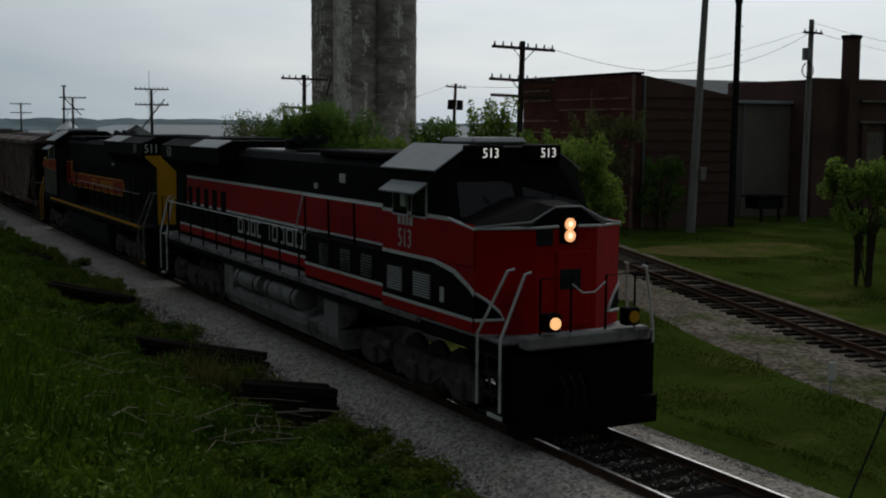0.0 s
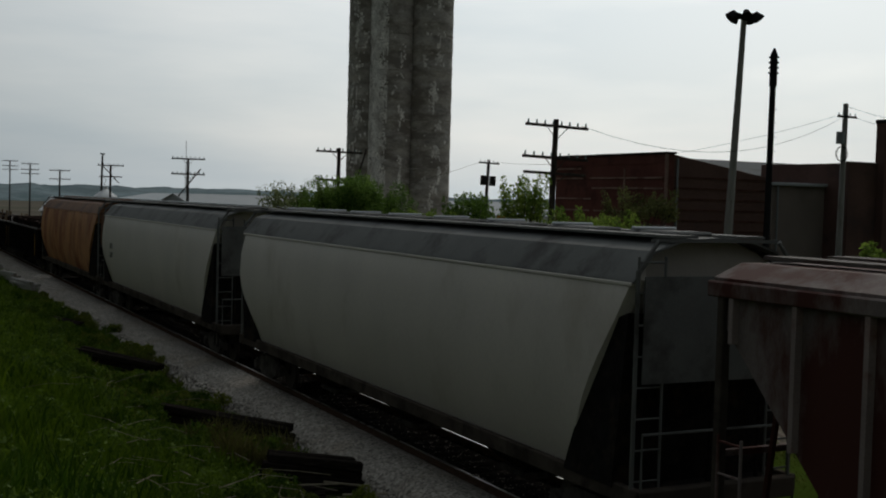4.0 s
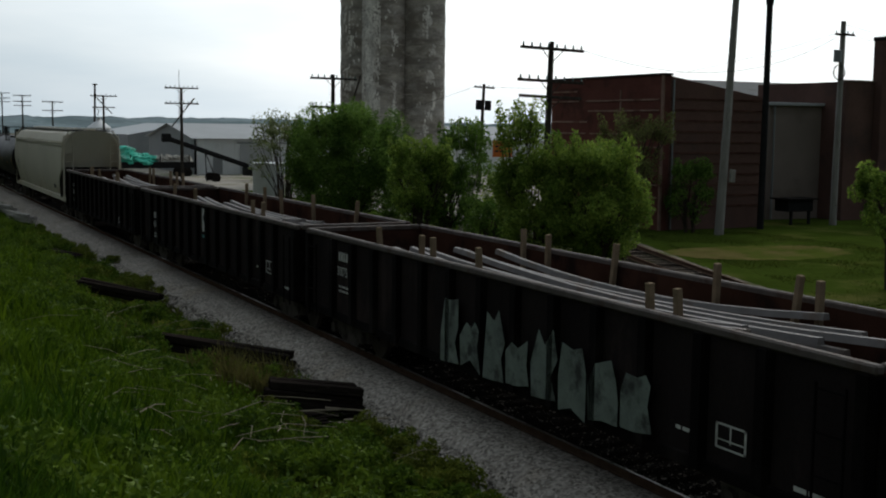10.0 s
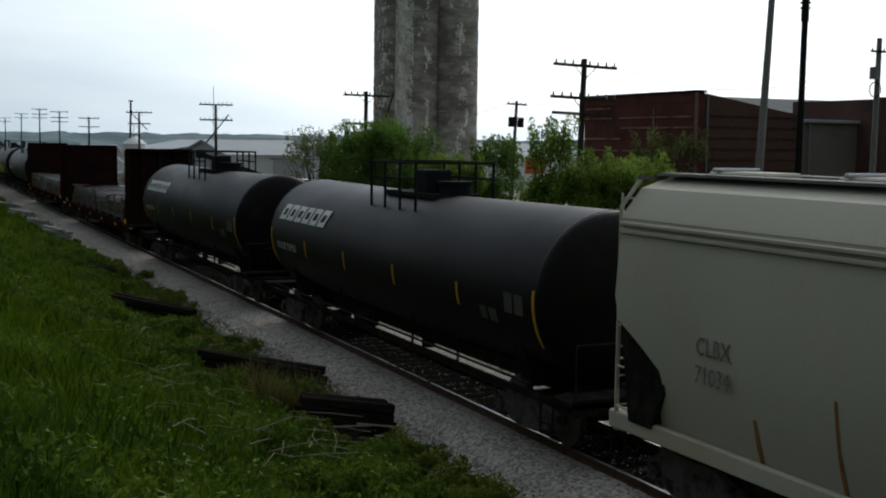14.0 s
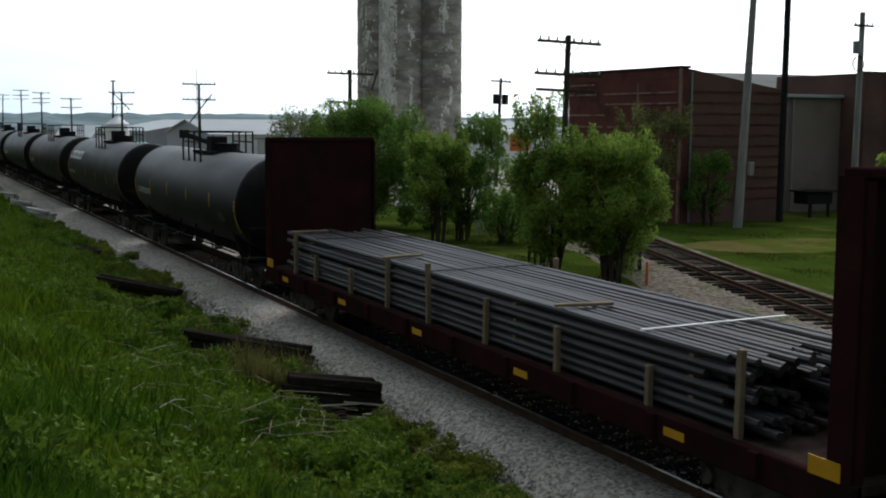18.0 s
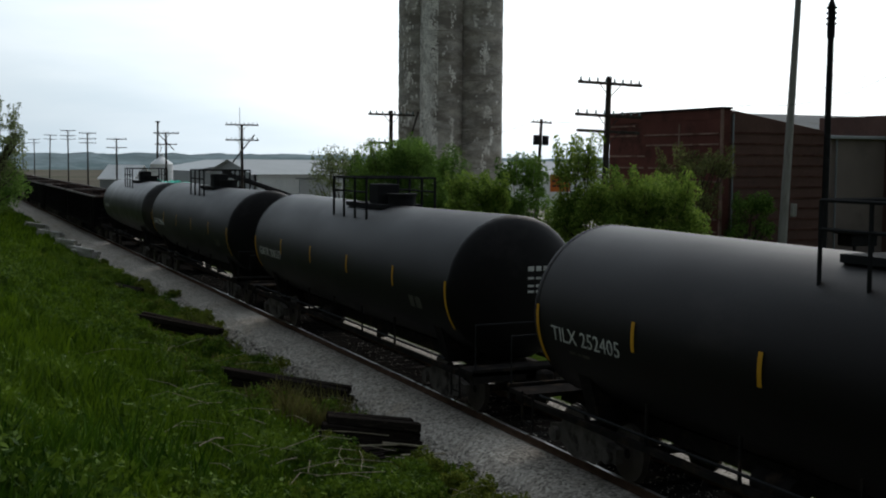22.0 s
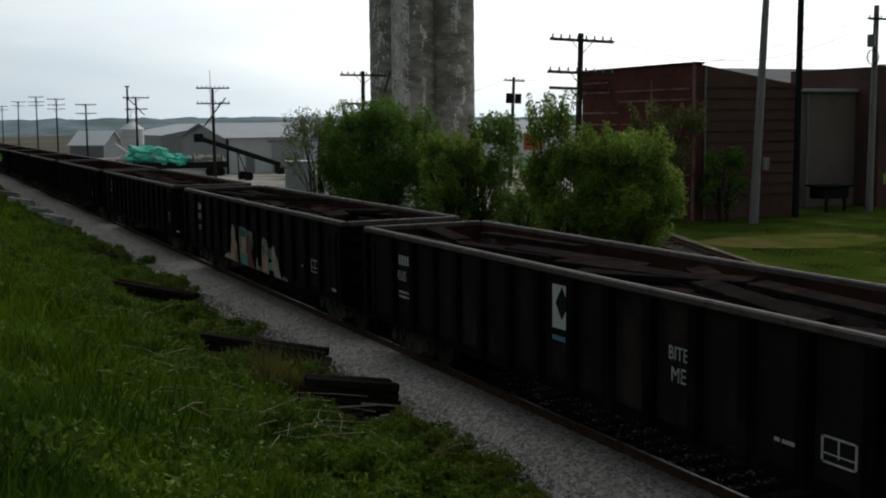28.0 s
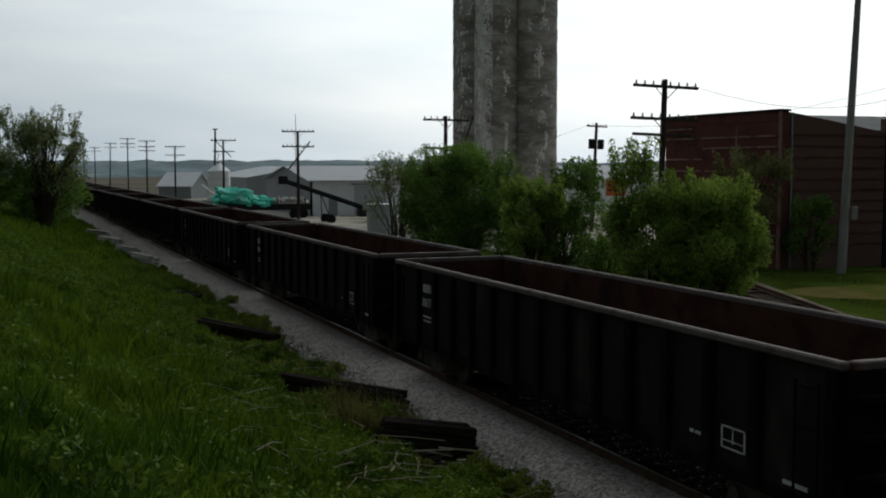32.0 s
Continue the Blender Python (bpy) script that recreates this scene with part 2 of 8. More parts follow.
M_TANKBROWN = mat("brown_black_tank_paint", (0.0090, 0.0068, 0.0066), 0.50, 0, 0.4, 0.9, 0.04, (0.019, 0.0148, 0.0135), 0.35, (1, 0.4, 1), spec=0.14)
M_TANKSHINE = mat("glossy_black_tank_paint", (0.016, 0.015, 0.015), 0.40, 0, 0.4, 0.9, 0.02, (0.036, 0.031, 0.028), 0.35, spec=0.38)
M_BULK = mat("dark_red_bulkhead_paint", (0.036, 0.013, 0.013), 0.9, 0, 0.4, 1.2, 0.12, (0.02, 0.012, 0.012), 0.5)
M_PIPE = mat("dark_steel_pipe", (0.060, 0.056, 0.060), 0.5, 0.0, 0.8, 1.2, 0.08, (0.022, 0.018, 0.017), 0.5, (1, 0.25, 1), spec=0.24)
M_WOOD = mat("weathered_stake_wood", (0.24, 0.18, 0.12), 0.9, 0, 0.35, 4.0, 0.2)
M_PLANKLOAD = mat("pale_steel_rail", (0.2, 0.19, 0.185), 0.75, 0, 0.3, 2.0, 0.15, (0.15, 0.12, 0.10), 0.4)
M_TIE = mat("creosoted_tie_wood", (0.026, 0.021, 0.018), 0.9, 0, 0.5, 5.0, 0.4, (0.065, 0.055, 0.045), 0.25, (1, 6, 6))
M_TIEGREY = mat("weathered_grey_tie_wood", (0.46, 0.44, 0.41), 0.9, 0, 0.4, 5.0, 0.4, (0.22, 0.20, 0.18), 0.3)
M_OLDTIE = mat("old_tie_on_wagon", (0.050, 0.035, 0.029), 0.95, 0, 0.6, 3.0, 0.4, (0.022, 0.017, 0.015), 0.45)
M_RAIL = mat("polished_rail_head", (0.50, 0.49, 0.47), 0.3, 0.85, 0.2, 4.0, 0.05)
M_RAILSIDE = mat("rusty_rail_web", (0.11, 0.07, 0.05), 0.85, 0.1, 0.35, 4.0, 0.2)
M_BALLAST = mat("grey_limestone_ballast", (0.36, 0.325, 0.285), 0.95, 0, 0.25, 0.6, 0.9, (0.30, 0.26, 0.215), 0.35, (1, 1, 1), 22.0, cells=19.0)
M_STONE = mat("ballast_stones", (0.39, 0.355, 0.31), 0.95, 0, 0.2, 6.0, 0.4, island=True)
M_SOIL = mat("grass_ground", (0.046, 0.070, 0.011), 0.95, 0, 0.5, 0.35, 0.6, (0.105, 0.105, 0.03), 0.25, (1, 1, 1), 9.0)
M_GRAVEL = mat("brown_grey_gravel", (0.19, 0.16, 0.13), 0.95, 0, 0.3, 0.6, 0.7, (0.075, 0.09, 0.032), 0.45, (1, 1, 1), 18.0, cells=9.0)
M_FIELD = mat("bare_field", (0.15, 0.135, 0.11), 0.98, 0, 0.3, 0.02, 0.3, (0.10, 0.11, 0.075), 0.45, (1, 1, 1), 0.5, spec=0.0)
# distance haze is mixed into the hill's pale blue-grey base colour
M_HILL = mat("wooded_hill_painted_haze", (0.21, 0.265, 0.28), 1.0, 0, 0.45, 0.035, 0.0, (0.135, 0.185, 0.195), 0.5, (1, 1, 2.5), 0.25, spec=0.0)
M_CONCRETE = mat("stained_old_concrete", (0.44, 0.415, 0.375), 0.9, 0, 0.6, 0.8, 0.35, (0.215, 0.195, 0.17), 0.52, (0.7, 0.7, 1.5), 6.0, spread=0.12)
M_CONCRETE_PALE = mat("old_whitewash", (0.88, 0.86, 0.81), 0.9, 0, 0.45, 1.4, 0.3, (0.46, 0.43, 0.39), 0.45, (1, 1, 0.7), 7.0)
M_BRICK = mat("dark_red_brick", (0.150, 0.062, 0.052), 0.9, 0, 0.3, 0.5, 0.5, (0.07, 0.038, 0.032), 0.4, (1, 1, 1), 12.0)
M_BRICKDARK = mat("sooty_brown_brick", (0.150, 0.090, 0.076), 0.9, 0, 0.3, 0.5, 0.5, (0.10, 0.068, 0.062), 0.45, (1, 1, 1), 12.0)
M_STUCCO = mat("brown_rendered_wall", (0.245, 0.205, 0.180), 0.92, 0, 0.2, 0.35, 0.3, (0.175, 0.145, 0.125), 0.35)
M_MORTAR = mat("pale_brick_course", (0.30, 0.20, 0.165), 0.9, 0, 0.4, 1.5, 0.3, (0.14, 0.075, 0.06), 0.5)
M_SHEET = mat("pale_sheet_metal", (0.74, 0.77, 0.78), 0.6, 0.0, 0.12, 0.3, 0.05, (0.55, 0.57, 0.56), 0.25)
M_SHEETROOF = mat("light_metal_roof", (0.42, 0.44, 0.45), 0.75, 0.0, 0.12, 0.4, 0.05, spec=0.1)
M_SHEETGREY = mat("grey_sheet_metal", (0.26, 0.28, 0.29), 0.5, 0.2, 0.2, 0.4, 0.05)
M_SHEETDARK = mat("weathered_dark_metal_roof", (0.105, 0.115, 0.12), 0.8, 0.0, 0.3, 0.5, 0.05, (0.07, 0.065, 0.06), 0.4, spec=0.08)
M_GALV = mat("galvanised_steel", (0.52, 0.54, 0.55), 0.55, 0.2, 0.2, 1.0, 0.08)
M_POLE = mat("dark_weathered_pole_wood", (0.060, 0.050, 0.044), 0.9, 0, 0.4, 3.0, 0.4, (0.11, 0.10, 0.09), 0.3, (3, 3, 0.4))
M_POLEGREY = mat("grey_pole", (0.30, 0.29, 0.27), 0.8, 0.0, 0.3, 2.0, 0.2, (0.17, 0.15, 0.13), 0.35, (3, 3, 0.4))
M_STEELDARK = mat("dark_weathered_steel", (0.026, 0.026, 0.027), 0.9, 0.0, 0.3, 3.0, 0.1, spec=0.03)
M_TARP = mat("teal_tarpaulin", (0.09, 0.66, 0.50), 0.6, 0, 0.2, 0.8, 0.2, (0.45, 0.75, 0.66), 0.3)
M_BAG = mat("pale_bulk_bags", (0.52, 0.50, 0.45), 0.8, 0, 0.25, 2.0, 0.3)
M_BARK = mat("grey_brown_bark", (0.075, 0.060, 0.048), 0.95, 0, 0.4, 4.0, 0.6)
M_TWIG = mat("bleached_dead_twig", (0.30, 0.26, 0.19), 0.9, 0, 0.3, 6.0, 0.2)
M_INSUL = mat("glass_insulator", (0.10, 0.16, 0.16), 0.2, 0, 0.2, 4.0, 0.0)
M_SCRAP = mat("dark_scrap_load", (0.022, 0.018, 0.017), 0.95, 0.0, 0.5, 3.0, 0.5, (0.045, 0.027, 0.02), 0.4)
M_SIGN = mat("orange_sign", (0.55, 0.15, 0.03), 0.6, 0, 0.2, 2.0, 0.0)
M_GRAFGREEN = mat("pale_green_spray_paint", (0.20, 0.24, 0.21), 0.7, 0, 0.4, 2.5, 0.0, (0.05, 0.055, 0.05), 0.5)
M_GRAFWHITE = mat("white_spray_paint", (0.42, 0.40, 0.37), 0.7, 0, 0.4, 2.5, 0.0, (0.08, 0.075, 0.07), 0.45)
M_GRAFTAN = mat("tan_spray_paint", (0.50, 0.34, 0.20), 0.6, 0, 0.4, 2.5, 0.0, (0.14, 0.10, 0.08), 0.3)
M_GRAFBLUE = mat("blue_green_spray_paint", (0.10, 0.34, 0.36), 0.6, 0, 0.3, 2.5, 0.0)
M_GRAFRED = mat("dull_red_spray_paint", (0.22, 0.075, 0.06), 0.6, 0, 0.3, 2.5, 0.0, (0.08, 0.05, 0.045), 0.4)
M_GRAFDARK = mat("dark_green_spray_paint", (0.045, 0.13, 0.09), 0.6, 0, 0.3, 2.5, 0.0)
M_OLDYELLOW = mat("flaking_yellow_paint", (0.22, 0.13, 0.02), 0.8, 0, 0.4, 3.0, 0.1, (0.05, 0.035, 0.025), 0.5)
M_PLATELOAD = mat("dusty_brown_plate", (0.125, 0.088, 0.082), 0.9, 0, 0.4, 1.2, 0.2, (0.05, 0.034, 0.03), 0.4, (1, 1, 1))
M_HEADLIGHT = glow("lit_headlight", (1.0, 0.42, 0.16), 1.4)
M_DITCH = glow("lit_ditch_light", (1.0, 0.50, 0.18), 1.4)
M_LEAF = leafy("fresh_green_leaves", (0.075, 0.145, 0.022), (0.28, 0.38, 0.07), through_light=0.5)
M_LEAFDARK = leafy("deep_green_leaves", (0.055, 0.115, 0.022), (0.19, 0.31, 0.06), through_light=0.5)
M_LEAFGREY = leafy("grey_green_young_leaves", (0.10, 0.125, 0.055), (0.25, 0.30, 0.13), through_light=0.45)
M_LEAFBROWN = leafy("dull_olive_leaves", (0.085, 0.09, 0.032), (0.20, 0.215, 0.075), through_light=0.45)
M_REED = leafy("brown_green_dock_stalks", (0.075, 0.070, 0.022), (0.17, 0.155, 0.05))
M_PALEBARK = mat("pale_birch_bark", (0.42, 0.40, 0.36), 0.9, 0, 0.3, 3.0, 0.3, (0.12, 0.11, 0.10), 0.4)
M_LUSH = leafy("rank_deep_green_grass", (0.014, 0.040, 0.003), (0.060, 0.125, 0.008))
M_GRASS = leafy("meadow_grass", (0.028, 0.064, 0.004), (0.125, 0.20, 0.012))
# oily ballast, its colour lowered further to paint the shade under the wagons
M_BED = mat("oily_shade_darkened_track_bed", (0.022, 0.020, 0.018), 0.98, 0, 0.45, 1.5, 0.9, (0.045, 0.04, 0.036), 0.35, (1, 1, 1), 22.0, cells=17.0, spec=0.0)
M_WEED = leafy("yellow_green_weeds", (0.075, 0.11, 0.014), (0.24, 0.27, 0.042))


# ---- mesh helpers ----
def prism(bm, pts, a, b, axis="y"):
    def at(p, c):
        return (p[0], c, p[1]) if axis == "y" else (c, p[0], p[1]) if axis == "x" else (p[0], p[1], c)
    va, vb = [bm.verts.new(at(p, a)) for p in pts], [bm.verts.new(at(p, b)) for p in pts]
    n = len(pts)
    bm.faces.new(va)
    bm.faces.new(vb[::-1])
    for i in range(n):
        bm.faces.new((va[i], vb[i], vb[(i + 1) % n], va[(i + 1) % n]))
    return bm


def box(x0, x1, y0, y1, z0, z1, bm=None, bevel=0.0):
    own = bmesh.new()
    prism(own, [(x0, z0), (x1, z0), (x1, z1), (x0, z1)], y0, y1)
    if bevel:
        bmesh.ops.bevel(own, geom=own.edges[:], offset=bevel, segments=1, affect="EDGES")
    if bm is None:
        return own
    me = bpy.data.meshes.new("tmp")
    own.to_mesh(me)
    own.free()
    bm.from_mesh(me)
    bpy.data.meshes.remove(me)
    return bm


def ring(bm, c, u, v, r, seg):
    return [bm.verts.new(c + u * (r * math.cos(2 * math.pi * k / seg)) + v * (r * math.sin(2 * math.pi * k / seg))) for k in range(seg)]


def tube(p0, p1, r, seg=8, r1=None, bm=None):
    bm = bm or bmesh.new()
    p0, p1 = Vector(p0), Vector(p1)
    d = (p1 - p0).normalized()
    u = d.orthogonal().normalized()
    v = d.cross(u)
    a, b = ring(bm, p0, u, v, r, seg), ring(bm, p1, u, v, r if r1 is None else r1, seg)
    for k in range(seg):
        bm.faces.new((a[k], a[(k + 1) % seg], b[(k + 1) % seg], b[k]))
    bm.faces.new(a[::-1])
    bm.faces.new(b)
    return bm


def bent(pts, r, seg=6, bm=None):
    """One continuous round bar through the points."""
    pts = [Vector(p) for p in pts]
    secs = []
    u = (pts[1] - pts[0]).orthogonal().normalized()
    for k, p in enumerate(pts):
        d = (pts[min(k + 1, len(pts) - 1)] - pts[max(k - 1, 0)])
        d = d.normalized() if d.length > 1e-6 else (pts[1] - pts[0]).normalized()
        u = (u - d * u.dot(d)).normalized()
        v = d.cross(u)
        secs.append([p + u * (r * math.cos(2 * math.pi * j / seg)) + v * (r * math.sin(2 * math.pi * j / seg)) for j in range(seg)])
    return loft(secs, bm)


def loft(sections, bm=None, caps=True):
    bm = bm or bmesh.new()
    rows = [[bm.verts.new(p) for p in s] for s in sections]
    n = len(rows[0])
    for a, b in zip(rows, rows[1:]):
        for k in range(n):
            bm.faces.new((a[k], a[(k + 1) % n], b[(k + 1) % n], b[k]))
    if caps:
        bm.faces.new(rows[0][::-1])
        bm.faces.new(rows[-1])
    return bm


def finish(name, bm, material, smooth=None):
    bmesh.ops.recalc_face_normals(bm, faces=bm.faces[:])
    me = bpy.data.meshes.new(name)
    bm.to_mesh(me)
    bm.free()
    me.materials.append(material)
    if smooth:
        me.polygons.foreach_set("use_smooth", [True] * len(me.polygons))
        me.set_sharp_from_angle(angle=radians(smooth))
    return me


def part(name, bm, material, parent, label="", smooth=None):
    ob = new(name, finish(name, bm, material, smooth))
    ob.parent = parent
    return tagged(ob, label) if label else ob


def placed(name, me, parent, m):
    """Another part on a mesh that is there already."""
    ob = new(name, me)
    ob.parent, ob.matrix_basis = parent, m
    return ob


def empty(name, label, category, group="", m=None):
    ob = new(name)
    ob.empty_display_size = 0.3
    if m is not None:
        ob.matrix_basis = m
    return tagged(ob, label, category, group)


def solid(name, bm, material, label, category, group="", smooth=None, kind=""):
    ob = new(name, finish(name, bm, material, smooth))
    return tagged(ob, label, category, group, kind)


def structure(name, bm, material, label="", smooth=None):
    return tagged(new(name, finish(name, bm, material, smooth)), label, kind="structure")


NEAR = Matrix(((0, 0, -1, 0), (-1, 0, 0, 0), (0, 1, 0, 0), (0, 0, 0, 1)))   # writing that faces -x
OTHER = Matrix(((0, 0, 1, 0), (1, 0, 0, 0), (0, 1, 0, 0), (0, 0, 0, 1)))    # writing that faces +x
FRONT = Matrix(((1, 0, 0, 0), (0, 0, -1, 0), (0, 1, 0, 0), (0, 0, 0, 1)))   # writing that faces -y


def words(text, size, material, parent, m, name="lettering", squeeze=1.0):
    cu = bpy.data.curves.new("text", "FONT")
    cu.body, cu.size, cu.extrude, cu.resolution_u = text, size * 1.38, 0.002, 2
    cu.align_x = "LEFT"
    tmp = bpy.data.objects.new("text", cu)
    scene.collection.objects.link(tmp)
    me = bpy.data.meshes.new_from_object(tmp.evaluated_get(bpy.context.evaluated_depsgraph_get()))
    bpy.data.objects.remove(tmp)
    bpy.data.curves.remove(cu)
    me.name = name
    me.materials.clear()
    me.materials.append(material)
    ob = new(name, me)
    ob.parent = parent
    ob.matrix_basis = m @ Matrix.Diagonal((squeeze, 1, 1, 1))
    return ob


def bars(widths, height, gap, material, parent, m, name="lettering", hollow=False):
    """A row of plain bars in place of a name."""
    bm = bmesh.new()
    x = 0.0
    for w in widths:
        if hollow and w > 0.25:
            t = height * (0.28 if name == "owner_letter" else 0.17)
            for a, b, c, d in ((0, w, 0, t), (0, w, height - t, height), (0, t, t, height - t), (w - t, w, t, height - t)):
                prism(bm, [(x + a, c), (x + b, c), (x + b, d), (x + a, d)], -0.002, 0.002, "z")
        elif w > 0:
            prism(bm, [(x, 0), (x + w, 0), (x + w, height), (x, height)], -0.002, 0.002, "z")
        x += abs(w) + gap
    ob = part(name, bm, material, parent)
    ob.matrix_basis = m
    return ob


M_CORE = glow("headlight_core", (1.0, 0.75, 0.45), 2.2)
M_RUSTSTREAK = mat("rust_streak", (0.36, 0.19, 0.075), 0.85, 0, 0.4, 5.0, 0.1, (0.20, 0.09, 0.04), 0.4, (1, 1, 0.4))
M_ROOFTAN = mat("rusty_tan_hopper_roof", (0.21, 0.11, 0.065), 0.8, 0, 0.3, 1.2, 0.08, (0.10, 0.06, 0.045), 0.4)
M_PANELGREY = mat("faded_olive_grey_panel", (0.085, 0.08, 0.065), 0.7, 0, 0.3, 1.5, 0.06, (0.04, 0.036, 0.03), 0.35)
M_WEEDLEAF = leafy("broad_weed_leaves", (0.032, 0.070, 0.008), (0.14, 0.215, 0.022))
M_LAWN = leafy("short_lawn_grass", (0.034, 0.056, 0.007), (0.105, 0.130, 0.020))
M_BOARD = glow("lit_number_board", (1.0, 0.97, 0.88), 0.75)
M_YARD = mat("pale_yard_gravel", (0.40, 0.37, 0.32), 0.95, 0, 0.3, 0.3, 0.5, (0.16, 0.17, 0.09), 0.45, (1, 1, 1), 9.0)
M_EARTH = mat("bare_tan_earth", (0.125, 0.105, 0.038), 0.95, 0, 0.3, 0.6, 0.5, (0.07, 0.09, 0.016), 0.6, (1, 1, 1), 6.0)
M_BAY = mat("faded_bay_panel", (0.24, 0.21, 0.175), 0.9, 0, 0.3, 0.8, 0.2, (0.13, 0.11, 0.09), 0.4)
M_COURSE = mat("faint_brick_course", (0.135, 0.070, 0.055), 0.9, 0, 0.4, 1.2, 0.3, (0.075, 0.036, 0.03), 0.6)
# tie wood at about half its tone, painting the shade beneath the train
M_TIEBED = mat("shade_darkened_track_tie", (0.014, 0.012, 0.011), 0.95, 0, 0.5, 5.0, 0.4, (0.035, 0.03, 0.026), 0.25, (1, 6, 6), spec=0.0)


def letters(widths, height, gap, material, parent, m, name="letter"):
    """A painted name as a row of plain open shapes, one part each."""
    x = 0.0
    for w in widths:
        if w > 0:
            t = min(height * 0.17, w * 0.4)
            bm = bmesh.new()
            bits = [(0, t, 0, height)] + ([(t, w, height - t, height), (t, w, 0, t), (w - t, w, t, height - t)] if w > 0.15 else [])
            for a, b, c, d in bits:
                prism(bm, [(x + a, c), (x + b, c), (x + b, d), (x + a, d)], -0.002, 0.002, "z")
            part(name, bm, material, parent).matrix_basis = m
        x += abs(w) + gap


M_GRIME = mat("grimy_brown_sill", (0.085, 0.07, 0.058), 0.85, 0, 0.4, 2.0, 0.15, (0.04, 0.033, 0.028), 0.5)
M_FADED = mat("faded_grey_lettering", (0.17, 0.165, 0.145), 0.7, 0, 0.4, 6.0, 0.0, (0.35, 0.33, 0.28), 0.4)
# lighter than the posts' black, which has the posts' shade painted in
M_GONPANEL = mat("worn_black_gondola_panel", (0.0235, 0.0183, 0.0180), 0.85, 0, 0.5, 0.9, 0.1, (0.050, 0.037, 0.034), 0.30, (1, 1, 0.45), spec=0.04)
M_WHITEROOF = mat("white_barn_roof", (0.78, 0.79, 0.79), 0.7, 0.0, 0.12, 0.4, 0.05, spec=0.1)


# ---- ground ----
def smooth_step(a, b, v):
    t = min(max((v - a) / (b - a), 0.0), 1.0)
    return t * t * (3 - 2 * t)


def bank_height(x, y):
    """Ground height: the grassy bank on the near side, the track bed, the flat beyond."""
    if x > 14.6:
        return -0.45 + 0.10 * noise.noise((x * 0.15, y * 0.15, 3))
    if x > 8.0:
        return -0.55
    k = min(max((8.2 - x) / 9.4, 0.0), 1.0) ** 1.55
    top = 3.3 - 1.1 * smooth_step(25, 90, y)
    base = -0.42 + (top + 0.42) * k
    return base + (0.16 * noise.noise((x * 0.5, y * 0.3, 1)) + 0.07 * noise.noise((x * 1.7, y * 1.3, 5))) * smooth_step(8.3, 7.2, x)


def ground_sheet():
    xs = [-3000, -900, -300, -120, -60, -30, -15, -9] + [-6 + 0.4 * k for k in range(37)] + [8.7, 9.5, 13, 14.5, 15] + [17 + 2.5 * k for k in range(24)] + [90, 120, 200, 400, 900, 3000]
    ys = [-3000, -900, -300, -100, -50, -20] + [-10 + 1.0 * k for k in range(110)] + [102 + 6 * k for k in range(30)] + [300, 360, 450, 600, 900, 1400, 3500]
    vs = [(x, y, bank_height(x, y)) for y in ys for x in xs]
    n = len(xs)
    fs = [(j * n + i, j * n + i + 1, (j + 1) * n + i + 1, (j + 1) * n + i) for j in range(len(ys) - 1) for i in range(n - 1)]
    me = bpy.data.meshes.new("ground")
    me.from_pydata(vs, [], fs)
    me.materials.append(M_SOIL)
    me.polygons.foreach_set("use_smooth", [True] * len(me.polygons))
    return tagged(new("ground", me), "grass-covered ground with a bank beside the track", kind="structure")


ground_sheet()


def strip(name, left, right, ys, z, material, label):
    """A flat-lying sheet with thickness between two edges given as functions of y."""
    bm = bmesh.new()
    secs = [[(left(y) - 0.9, y, z - 0.16), (right(y) + 0.9, y, z - 0.16), (right(y), y, z), (left(y), y, z)] for y in ys]
    loft(secs, bm)
    return structure(name, bm, material, label)


YS = [-300, -60, -20] + [2 * k for k in range(0, 60)] + [130, 150, 200, 300, 500, 900, 2500]
rag = lambda y, s: 0.28 * noise.noise((y * 0.35, s, 0)) + 0.12 * noise.noise((y * 1.3, s, 7))
# ballast bed with sloped shoulders
bm = bmesh.new()
loft([[(8.5 + rag(y, 1), y, -0.62), (13.9 + rag(y, 2), y, -0.62), (12.75, y, -0.18), (12.35, y, -0.128), (11.95, y, -0.128), (11.80, y, -0.175), (10.38, y, -0.175), (10.22, y, -0.128), (9.70, y, -0.128), (9.25, y, -0.19)] for y in YS], bm)
structure("ballast_bed", bm, M_BALLAST, "crushed grey stone ballast bed")
bm = bmesh.new()
loft([[(8.35 + 0.8 * rag(y, 3), y, -0.5), (10.0, y, -0.5), (10.0, y, -0.33), (8.9 + rag(y, 3), y, -0.36)] for y in YS], bm)
structure("ballast_shoulder", bm, M_BALLAST, "wide flat gravel shoulder beside the track")
strip("gravel_yard", lambda y: 31.0 - 10.0 * smooth_step(95, 112, y) + rag(y, 4), lambda y: 90, [62, 70, 80, 95, 110, 122, 150, 200], -0.30, M_YARD, "bare gravel yard")
strip("field", lambda y: 16, lambda y: 1500, [205, 260, 400, 560], -0.20, M_FIELD, "bare brown field in the distance")


